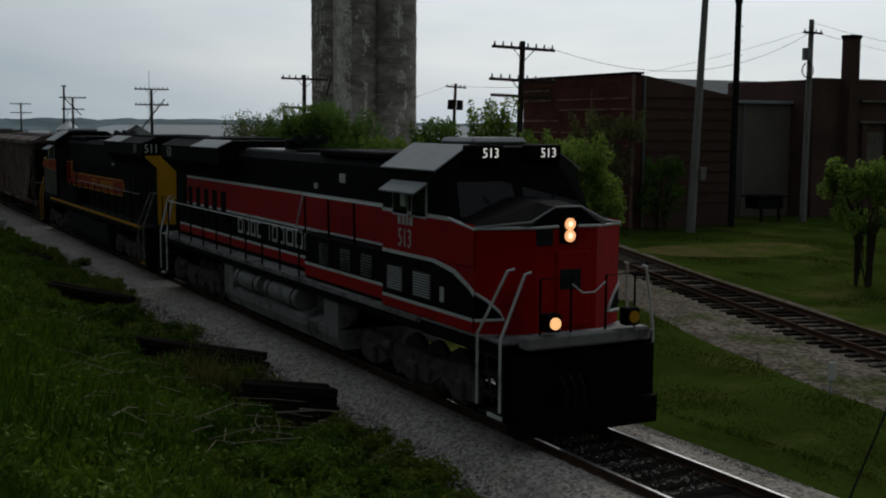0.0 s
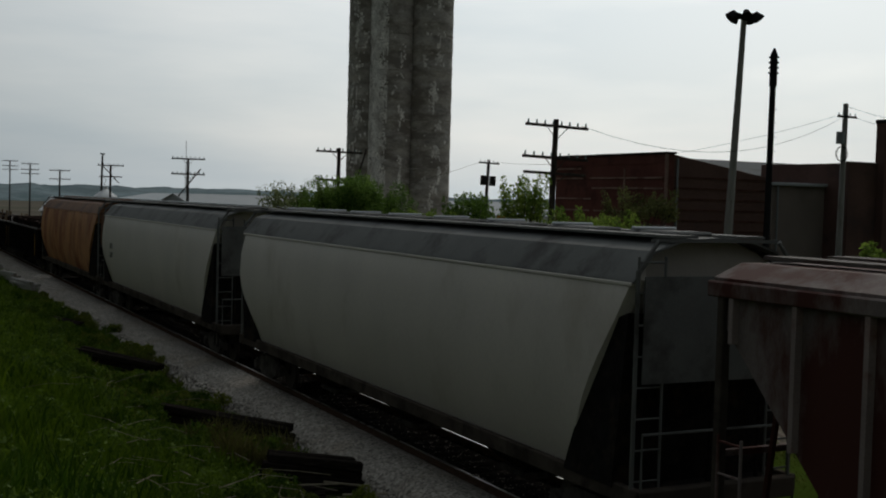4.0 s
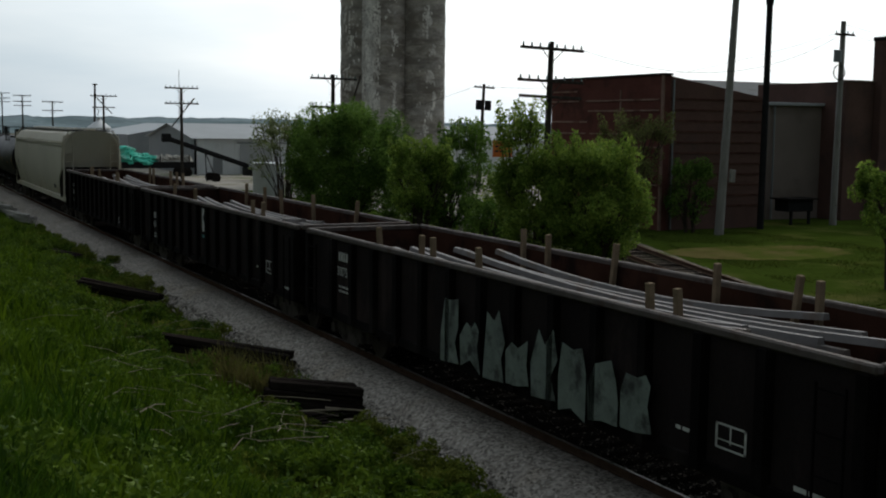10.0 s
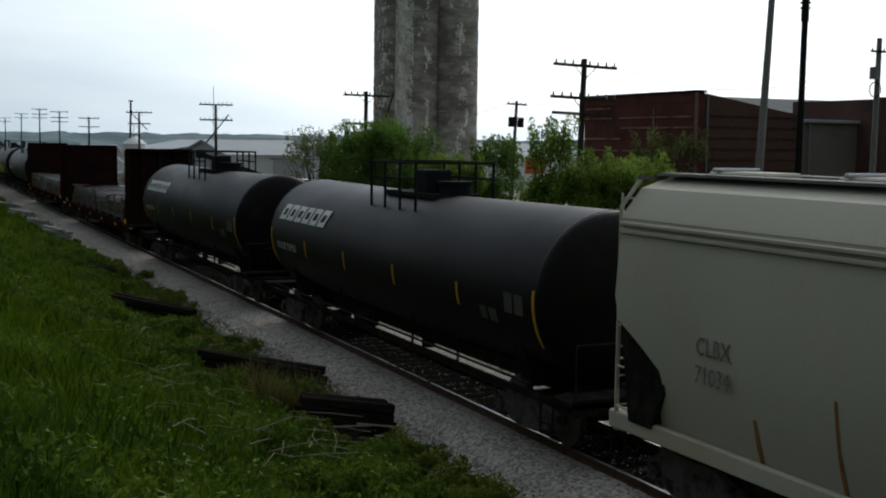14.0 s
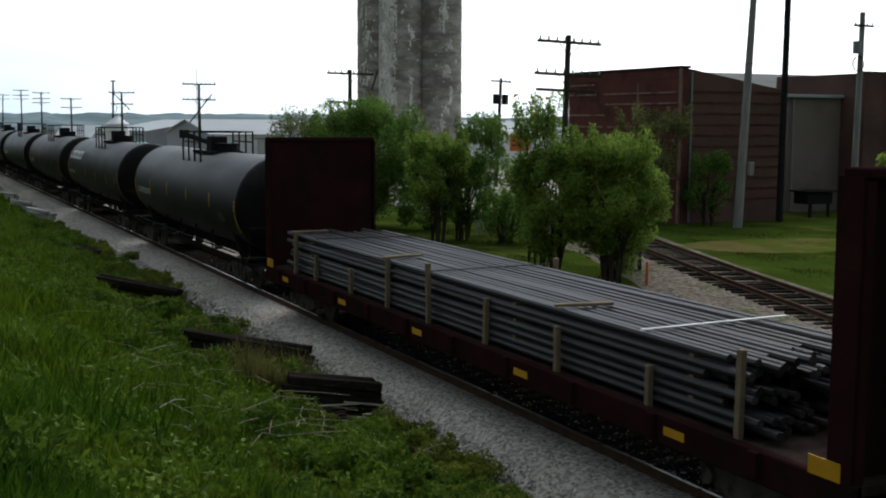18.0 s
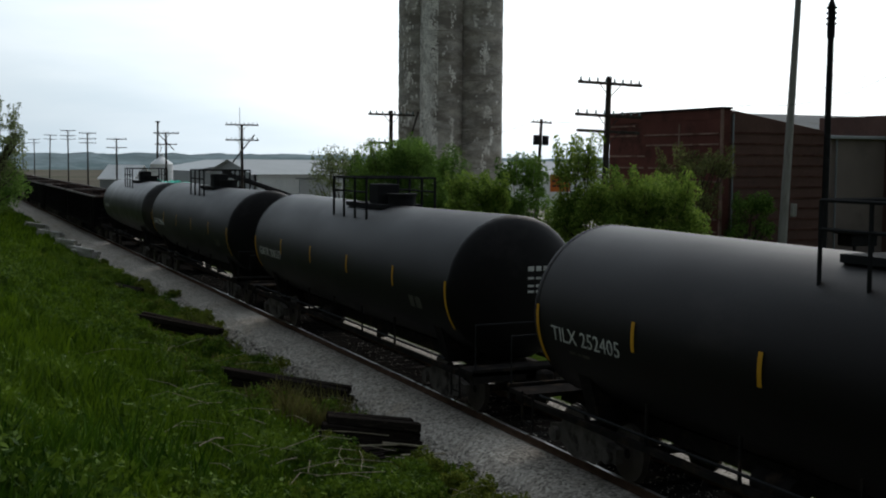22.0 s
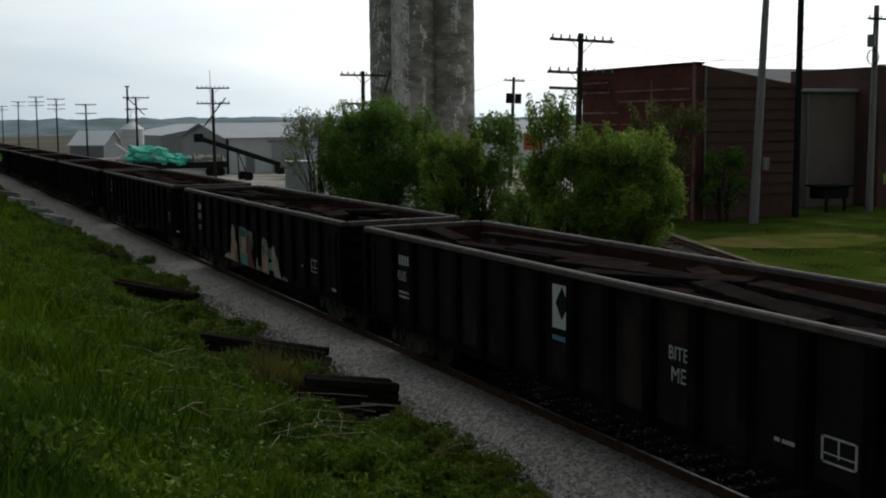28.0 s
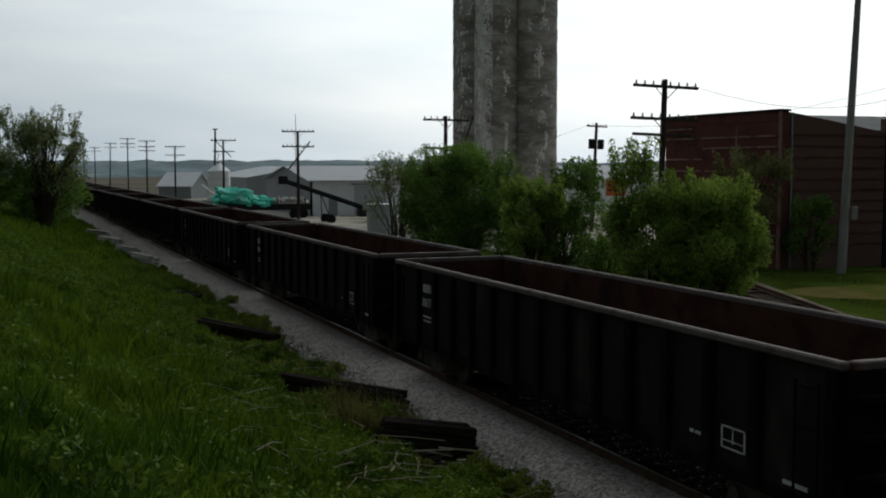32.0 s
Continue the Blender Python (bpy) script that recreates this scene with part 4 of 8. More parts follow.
# ---- covered hoppers ----
def hopper_round(label, paint, roof, half=9.2, mark="", number="", body=None, cut=((1.15, 1.35), (1.45, 1.30), (1.75, 1.10), (2.05, 0.80), (2.35, 0.48), (2.65, 0.20), (3.0, 0.04)), streaks=0, cage=False, nose_cut=None):
    """Curved-sided covered hopper with a trough-hatch roof; the ends draw in towards the sill (cut: height, inset) and slope over the trucks."""
    car = empty("covered_hopper", label, "railway wagon", "wagons of the train")
    side = [(-1.30, 1.15), (-1.40, 1.45), (-1.48, 1.75), (-1.53, 2.05), (-1.57, 2.35), (-1.58, 2.65), (-1.58, 3.00), (-1.54, 3.60), (-1.46, 4.12)]
    upper = [(-1.44, 4.17), (-1.12, 4.56), (-0.62, 4.72), (0, 4.76)]
    body = body or half - 0.75
    def inset(z, end=1):
        line = nose_cut if end < 0 and nose_cut else cut
        if z <= line[0][0]:
            return line[0][1]
        for (z0, c0), (z1, c1) in zip(line, line[1:]):
            if z <= z1:
                return c0 + (c1 - c0) * (z - z0) / (z1 - z0)
        return 0.0 if cage else 0.30 * max(0.0, z - 3.4) ** 1.5
    half_ring = side + upper
    full = half_ring + [(-p, q) for p, q in half_ring[-2::-1]]
    bm = bmesh.new()
    rows = []
    for e, k, back in ((-1, 0.90, -0.10), (-1, 1.0, 0.0), (-1, 1.0, 2.3), (1, 1.0, 2.3), (1, 1.0, 0.0), (1, 0.90, -0.10)):
        rows.append([(p * k, e * (body - (inset(q, e) if back <= 0 else 0) - back - (0.04 if back < 0 and q > 4.3 else 0)), q) for p, q in full])
    loft(rows, bm)
    part("shell", bm, paint, car, smooth=28)
    for s in (-1, 1):
        bm = bmesh.new()
        rp = [(s * p_, q_) for p_, q_ in ((1.475, 4.14), (1.45, 4.19), (1.13, 4.575), (0.63, 4.735), (0.0, 4.775))]
        inner = [(p_ * 0.985, q_ - 0.03) for p_, q_ in rp][::-1]
        prism(bm, rp + inner, -body - 0.05, body + 0.05)
        part("roof_sheet", bm, roof, car, smooth=25)
        for z in (3.95, 4.06) if cage else (4.10,):
            part("side_rail", box(min(s * 1.42, s * (1.545 if cage else 1.485)), max(s * 1.42, s * (1.545 if cage else 1.485)), -body, body, z - 0.03, z + 0.03, bevel=0.012), paint, car)
        part("running_board", box(s * 0.62 - 0.25, s * 0.62 + 0.25, -half + 0.3, half - 0.3, 4.76, 4.80), M_HOPGREYTOP, car, "grated roof running board")
        part("side_sill", box(s * 1.42 - 0.06, s * 1.42 + 0.06, -half + 0.1, half - 0.1, 0.98, 1.24, bevel=0.02), paint if cage else M_GRIME, car)
        part("end_sill", box(-1.42, 1.42, s * (half - 0.15) - 0.1, s * (half - 0.15) + 0.1, 0.92, 1.22, bevel=0.02), paint if cage else M_GRIME, car)
        part("end_platform", box(-1.38, 1.38, min(s * (half - 0.25), s * (body - 1.5)), max(s * (half - 0.25), s * (body - 1.5)), 1.12, 1.17), M_UNDER, car)
        # dark wedge added to paint the shade on the slope sheet under the end
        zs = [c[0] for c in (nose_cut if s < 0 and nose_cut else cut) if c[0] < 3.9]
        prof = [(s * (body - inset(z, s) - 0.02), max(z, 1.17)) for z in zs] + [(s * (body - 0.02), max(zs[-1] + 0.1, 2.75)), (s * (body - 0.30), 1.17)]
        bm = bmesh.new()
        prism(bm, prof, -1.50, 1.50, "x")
        part("slope_sheet", bm, M_UNDER, car, "dark wedge painting the shade under the sloping end")
        # cover plate in the darker roof colour paints the shade on the end wall
        if not cage:
            part("end_sheet", box(-1.33, 1.33, min(s * (body + 0.105), s * (body + 0.13)), max(s * (body + 0.105), s * (body + 0.13)), 2.70, 4.22), roof, car, "end sheet darkened to paint its shade")
        for x in (-0.9, 0.0, 0.9):
            part("end_brace", bent([(x, s * (half - 0.35), 1.2), (x, s * (body + 0.06), 2.7)], 0.04, 6), M_UNDER, car)
        truck(car, s * (half - 1.75))
        for q in (-1, 1):
            y = s * (body + 0.10)
            part("corner_post", bent([(q * 1.44, y, 1.2), (q * 1.44, y, 4.30), (q * 1.10, y, 4.72)], 0.035, 6), paint if cage else M_HOPGREYTOP, car)
            ladder(car, q * 1.20, y, 1.2, 4.5, paint if cage else M_HOPGREYTOP, 0.46, "x", 8)
            if cage:
                ladder(car, q * 1.47, y - s * 0.28, 1.2, 2.62, paint, 0.5, "y", 3)
            part("stirrup_step", bent([(q * 1.42, y - s * 0.22, 1.0), (q * 1.42, y - s * 0.22, 0.55), (q * 1.42, y + s * 0.14, 0.55), (q * 1.42, y + s * 0.14, 1.0)], 0.02, 5), M_UNDER, car)
        part("grab_rail", bent([(-1.35, s * (half - 0.15), 1.2), (-1.35, s * (half - 0.15), 2.0), (1.35, s * (half - 0.15), 2.0), (1.35, s * (half - 0.15), 1.2)], 0.022, 5), paint if cage else M_HOPGREYTOP, car)
        part("roof_end_board", box(-1.2, 1.2, min(s * (body + 0.06), s * (half - 0.3)), max(s * (body + 0.06), s * (half - 0.3)), 4.70, 4.75), M_HOPGREYTOP, car)
    hatch = finish("hatch_cover", box(-0.34, 0.34, -0.62, 0.62, 4.77, 4.84, bevel=0.03), roof)
    lock = finish("hatch_lock", box(-0.42, 0.42, -0.04, 0.04, 4.83, 4.89, bevel=0.02), M_GALV)
    for k in range(8):
        y = -body + 1.1 + k * (2 * body - 2.2) / 7
        placed("hatch_cover", hatch, car, pose(0, y, 0))
        placed("hatch_lock", lock, car, pose(0, y + 0.4, 0))
    for k in (-1, 0, 1):
        y = k * body * 0.5
        bm = bmesh.new()
        loft([[(-1.25, y - 2.0, 1.2), (1.25, y - 2.0, 1.2), (1.25, y + 2.0, 1.2), (-1.25, y + 2.0, 1.2)], [(-0.45, y - 0.45, 0.42), (0.45, y - 0.45, 0.42), (0.45, y + 0.45, 0.42), (-0.45, y + 0.45, 0.42)]], bm)
        part("discharge_bay", bm, M_UNDER, car)
        part("outlet_gate", box(-0.6, 0.6, y - 0.5, y + 0.5, 0.30, 0.42, bevel=0.02), M_TRUCK, car)
    couplers(car, half)
    rng = random.Random(int(half * 10) + streaks)
    for k in range(streaks):
        # rust run down from seams and brackets, ending at the sill
        y = -body + 1.7 + (2 * body - 3.4) * (k + rng.uniform(0.1, 0.9)) / streaks
        z1 = rng.choice((1.6, 1.8, 2.0, 2.35))
        w = rng.uniform(0.02, 0.05)
        bm = bmesh.new()
        lift = 0.006
        pts = [z for z in (1.22, 1.45, 1.75, 2.05, 2.35) if z < z1] + [z1]
        def wall_x(z):
            for (p0, q0), (p1, q1) in zip(side, side[1:]):
                if z <= q1:
                    return p0 + (p1 - p0) * (z - q0) / (q1 - q0)
        cols = [[bm.verts.new((wall_x(z) - lift, y + d * w * (1.0 if z < 1.5 else 0.7), z)) for z in pts] for d in (-1, 1)]
        for j in range(len(pts) - 1):
            bm.faces.new((cols[0][j], cols[0][j + 1], cols[1][j + 1], cols[1][j]))
        part("rust_streak", bm, M_RUSTSTREAK, car, "brown rust run")
    if streaks:
        bm = bmesh.new()
        for x0 in (0.0, 0.34):
            prism(bm, [(x0, 0), (x0 + 0.28, 0), (x0 + 0.28, 0.20), (x0, 0.20)], -0.002, 0.002, "z")
        o = part("data_plate", bm, M_DARKLETTER, car, "small black data panel")
        o.matrix_basis = Matrix.Translation((-1.505, -7.26, 1.58)) @ NEAR @ pose(0, 0, 0, 12, 0, 0)
    if number:
        ink = M_FADED if cage else M_DARKLETTER
        words(mark, 0.25, ink, car, Matrix.Translation((-1.60, body - 1.95, 2.46 if cage else 2.72)) @ NEAR, "reporting_mark", 0.85)
        words(number, 0.25, ink, car, Matrix.Translation((-1.60, body - 1.95, 2.08 if cage else 2.34)) @ NEAR, "car_number", 0.85)
    return car


def hopper_ribbed(label):
    """Older covered hopper with outside ribs, flat sides and sloped ends, weathered to rust."""
    car = empty("covered_hopper", label, "railway wagon", "wagons of the train")
    half, w = 9.15, 1.50
    body = half - 0.12
    bm = bmesh.new()
    prof = [(-body, 4.28), (-body, 3.9), (-body + 2.67, 1.15), (body - 2.67, 1.15), (body, 3.9), (body, 4.28)]
    prism(bm, prof, -w, w, "x")
    part("shell", bm, M_HOPRUST, car)
    for s in (-1, 1):
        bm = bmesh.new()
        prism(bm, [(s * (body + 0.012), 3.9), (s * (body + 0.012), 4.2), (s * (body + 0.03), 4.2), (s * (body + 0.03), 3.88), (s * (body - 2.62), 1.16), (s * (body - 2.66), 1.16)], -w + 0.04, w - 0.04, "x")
        part("slope_sheet", bm, M_UNDER, car, "dark plate over the end slope")
    bm = bmesh.new()
    prism(bm, [(-w - 0.03, 4.26), (-w - 0.03, 4.34), (-1.1, 4.52), (1.1, 4.52), (w + 0.03, 4.34), (w + 0.03, 4.26)], -body - 0.05, body + 0.05)
    part("roof_sheet", bm, M_HOPRUST, car)
    rib = lambda z0: finish("side_rib", prism(bmesh.new(), [(-0.055, 0), (-0.035, 0.085), (0.035, 0.085), (0.055, 0)], z0, 4.22, "z"), M_HOPRIB)
    ribs = {}
    for k in range(17):
        y = -body + 0.35 + (2 * body - 0.7) * k / 16
        edge = max(0.0, abs(y) - (body - 2.67))
        z0 = round(1.15 + edge * (3.9 - 1.15) / 2.67, 2)
        ribs.setdefault(z0, rib(z0))
        for s in (-1, 1):
            placed("side_rib", ribs[z0], car, pose(s * w, y, 0, 0, 0, 90 if s < 0 else -90))
    for s in (-1, 1):
        part("top_rail", box(s * w - 0.06, s * w + 0.10, -body - 0.1, body + 0.1, 4.10, 4.30, bevel=0.02) if s > 0 else box(-w - 0.10, -w + 0.06, -body - 0.1, body + 0.1, 4.10, 4.30, bevel=0.02), M_HOPRUST, car)
        part("side_sill", box(s * w - 0.06, s * w + 0.06, -half, half, 0.98, 1.20, bevel=0.02), M_HOPRUST, car)
        part("end_sill", box(-w, w, s * half - 0.12, s * half + 0.02, 0.90, 1.22, bevel=0.02), M_HOPRUST, car)
        part("running_board", box(s * 0.55 - 0.22, s * 0.55 + 0.22, -half + 0.1, half - 0.1, 4.56, 4.61), M_CHORD, car)
        for q in (-1, 1):
            part("corner_post", box(q * w - 0.07, q * w + 0.07, s * (half - 0.25) - 0.06, s * (half - 0.25) + 0.06, 1.2, 4.25, bevel=0.015), M_GRIME, car)
            part("end_brace", tube((q * 0.8, s * (half - 0.3), 1.2), (q * 0.8, s * (body - 0.5), 3.5), 0.05, 6), M_HOPRUST, car)
            ladder(car, q * (w + 0.09), s * (half - 0.55), 1.0, 2.4, M_HOPRUST, 0.42, "y", 4)
        part("end_platform", box(-w + 0.05, w - 0.05, min(s * (half - 0.12), s * (body - 2.5)), max(s * (half - 0.12), s * (body - 2.5)), 0.98, 1.10), M_UNDER, car)
        part("end_bulkhead", box(-1.25, 1.25, s * (half - 1.75) - 0.05, s * (half - 1.75) + 0.05, 1.10, 2.05), M_UNDER, car)
        part("air_reservoir", tube((-0.9, s * (half - 0.9), 1.38), (0.2, s * (half - 0.9), 1.38), 0.24, 16), M_UNDER, car, smooth=40)
        part("brake_stand", box(0.55, 0.85, s * (half - 0.4) - 0.12, s * (half - 0.4) + 0.12, 1.1, 2.9, bevel=0.03), M_UNDER, car)
        part("end_crossbar", box(-w, w, s * (half - 0.25) - 0.04, s * (half - 0.25) + 0.04, 2.1, 2.18), M_HOPRUST, car)
        truck(car, s * (half - 1.75))
    bm = finish("hatch_cover", box(-0.30, 0.30, -0.45, 0.45, 4.52, 4.66, bevel=0.04), M_HOPRUST)
    for k in range(8):
        placed("hatch_cover", bm, car, pose(-0.02, -body + 0.7 + k * 2.0, 0))
    for k in (-1, 0, 1):
        y = k * 3.9
        bm = bmesh.new()
        loft([[(-1.3, y - 1.85, 1.2), (1.3, y - 1.85, 1.2), (1.3, y + 1.85, 1.2), (-1.3, y + 1.85, 1.2)], [(-0.45, y - 0.4, 0.40), (0.45, y - 0.4, 0.40), (0.45, y + 0.4, 0.40), (-0.45, y + 0.4, 0.40)]], bm)
        part("discharge_bay", bm, M_UNDER, car)
        part("outlet_gate", box(-0.6, 0.6, y - 0.45, y + 0.45, 0.28, 0.40), M_TRUCK, car)
    for k, z in enumerate((3.74, 3.22, 2.72, 2.21)):
        o = bars([0.26], 0.28, 0, M_LETTER, car, Matrix.Translation((-w - 0.006, -3.92, z)) @ NEAR, "owner_mark", True)
    bars([0.1] * 3, 0.16, 0.05, M_LETTER, car, Matrix.Translation((-w - 0.006, -5.35, 1.45)) @ NEAR, "small_lettering")
    couplers(car, half)
    return car


# ---- tank cars ----
def tank_car(label, paint, half=8.1, radius=1.52, rail=True, brand=False, number="", stripes=True, shine=False):
    car = empty("tank_car", label, "railway wagon", "wagons of the train")
    zc = 2.57
    seg = 40
    def circle(y, r, dz=0.0):
        return [(r * math.sin(2 * math.pi * k / seg), y, zc + dz + r * math.cos(2 * math.pi * k / seg)) for k in range(seg)]
    deep = 0.44
    secs = [circle(-half + deep - deep * math.sin(radians(a)), max(radius * math.cos(radians(a)), 0.02)) for a in (90, 78, 62, 46, 32, 20, 10, 4)]
    dip = 0.05
    mid = [circle(-half + deep, radius), circle(-0.4, radius, -dip), circle(0.4, radius, -dip), circle(half - deep, radius)]
    other = [[(p[0], -p[1], p[2]) for p in s] for s in secs[::-1]]
    bm = bmesh.new()
    loft(secs + mid + other, bm)
    part("shell", bm, paint, car, smooth=40)
    for y in (-half + deep + 0.04, half - deep - 0.04):
        bm = bmesh.new()
        loft([circle(y - 0.03, radius + 0.006), circle(y + 0.03, radius + 0.006)], bm)
        part("weld_band", bm, paint, car, smooth=40)
    # manway dome and top platform
    part("manway", tube((0.1, -1.1, zc + radius - 0.1), (0.1, -1.1, zc + radius + 0.20), 0.36, 20), M_STEELDARK, car, smooth=40)
    part("manway_lid", tube((0.1, -1.1, zc + radius + 0.20), (0.1, -1.1, zc + radius + 0.26), 0.40, 20), M_STEELDARK, car, smooth=40)
    part("valve_box", box(-0.42, 0.18, -0.75, -0.05, zc + radius - 0.08, zc + radius + 0.50, bevel=0.03), M_STEELDARK, car)
    part("top_platform", box(-0.58, 0.58, -1.35, 1.35, zc + radius - 0.13, zc + radius - 0.02), M_STEELDARK, car, "grated walkway round the dome")
    if rail:
        top, base = zc + radius + 0.66, zc + radius - 0.42
        for s in (-1, 1):
            for y in (-1.3, -0.42, 0.45, 1.3):
                part("railing_post", tube((s * 0.95, y, base), (s * 0.95, y, top), 0.032, 6), M_STEELDARK, car)
            for z in (top, top - 0.36):
                part("top_rail", bent([(s * 0.95, -1.3, z), (s * 0.95, 1.3, z)], 0.026, 6), M_STEELDARK, car)
            part("end_rail", bent([(-0.95, s * 1.3, top), (0.95, s * 1.3, top)], 0.026, 6), M_STEELDARK, car)
    # underframe
    part("centre_sill", box(-0.30, 0.30, -half - 0.75, half + 0.75, 0.72, 1.0), M_UNDER, car)
    for s in (-1, 1):
        bm = bmesh.new()
        prism(bm, [(-1.0, 0.9), (1.0, 0.9), (1.25, 1.75), (0.9, 1.45), (0, 1.2), (-0.9, 1.45), (-1.25, 1.75)], s * (half - 1.6) - 0.18, s * (half - 1.6) + 0.18)
        part("saddle", bm, M_UNDER, car)
        part("end_platform", box(-1.45, 1.45, s * (half + 0.35) - 0.4, s * (half + 0.35) + 0.4, 0.98, 1.06), M_UNDER, car)
        part("end_sill", box(-1.45, 1.45, s * (half + 0.7) - 0.05, s * (half + 0.7) + 0.05, 0.85, 1.12), M_UNDER, car)
        part("end_handrail", bent([(-1.4, s * (half + 0.68), 1.05), (-1.4, s * (half + 0.68), 2.0), (1.4, s * (half + 0.68), 2.0), (1.4, s * (half + 0.68), 1.05)], 0.022, 5), M_STEELDARK, car)
        part("side_handrail", bent([(s * 1.5, -half + 0.6, 1.15), (s * 1.5, half - 0.6, 1.15)], 0.025, 6), M_STEELDARK, car)
        part("side_sill", box(s * 1.35 - 0.05, s * 1.35 + 0.05, s * 0 - half - 0.5, half + 0.5, 0.86, 0.96), M_UNDER, car)
        for y in (-4.4, -2.2, 0, 2.2, 4.4):
            part("sill_hanger", box(s * 1.38 - 0.02, s * 1.38 + 0.02, y - 0.02, y + 0.02, 0.96, 1.6), M_UNDER, car)
        ladder(car, s * 1.47, -half + 0.1, 0.45, 1.1, M_UNDER, 0.4, "y", 2, "step")
        ladder(car, s * 1.47, half - 0.1, 0.45, 1.1, M_UNDER, 0.4, "y", 2, "step")
        truck(car, s * (half - 1.45))
    part("outlet_valve", tube((0, 0, 0.45), (0, 0, 1.1), 0.16, 12), M_UNDER, car, smooth=40)
    part("brake_cylinder", tube((-0.7, 1.8, 0.85), (-0.7, 2.6, 0.85), 0.2, 12), M_UNDER, car, smooth=40)
    couplers(car, half + 0.45)
    def wrap(ob, z):
        """Bend flat writing, whose foot is at height z, onto the near side of the shell."""
        for v in ob.data.vertices:
            v.co.z = math.sqrt((radius + 0.012) ** 2 - (z + v.co.y - zc) ** 2) + v.co.z
        return ob
    def patch(name, y, z0, z1, w, material, label=""):
        bm = bmesh.new()
        zs = [z0 + (z1 - z0) * k / 6 for k in range(7)]
        cols = [[bm.verts.new((-math.sqrt((radius + 0.014) ** 2 - (z - zc) ** 2), y + d, z)) for z in zs] for d in (-w / 2, w / 2)]
        for k in range(6):
            bm.faces.new((cols[0][k], cols[0][k + 1], cols[1][k + 1], cols[1][k]))
        return part(name, bm, material, car, label)
    if brand:
        for k in range(6):
            ob = bars([0.52], 0.42, 0, M_WHITE, car, Matrix.Translation((0, 7.02 - 0.635 * k, 3.02)) @ NEAR, "owner_letter", True)
            for v in ob.data.vertices:
                v.co.x += 0.42 * v.co.y
            wrap(ob, 3.02)
        wrap(bars([0.30] * 2, 0.36, 0.08, M_PANELGREY, car, Matrix.Translation((0, -6.5, 2.25)) @ NEAR, "data_plate"), 2.25)
    if number:
        big = not shine
        wrap(words(number, (0.20 if brand else 0.26) if big else 0.20, M_LETTER, car, Matrix.Translation((0, 7.1 if not shine else 6.2, 2.20 if big else 2.32)) @ NEAR, "car_number", 1.12 if big else 1.0), 2.20 if big else 2.32)
        wrap(bars([0.2, 0.12, 0.22], 0.05, 0.05, M_PANELGREY, car, Matrix.Translation((0, 6.6, 2.02)) @ NEAR, "small_lettering"), 2.02)
        wrap(bars([0.25, 0.3], 0.25, 0.1, M_PANELGREY, car, Matrix.Translation((0, -half + 2.6, 2.0)) @ NEAR, "data_plate"), 2.0)
    for k, z in enumerate((2.95, 2.78, 2.62, 2.50)):
        bars([0.14, 0.12, 0.3][: 3 - (k > 1)], 0.10 if k == 0 else 0.05, 0.05, M_LETTER, car, Matrix.Translation((0.1, -half - 0.012, z)) @ FRONT, "end_lettering")
    if stripes:
        for y in (4.6, 1.68, -1.4, -4.6):
            patch("reflective_stripe", y, 2.13 if brand else 2.36, 2.57 if brand else 2.82, 0.09, M_YELLOW)
        for e in (-1, 1):
            patch("reflective_stripe", e * (half - 0.10 - deep), 1.75, 2.75, 0.09, M_YELLOW, "yellow reflective strip round the head")
    return car


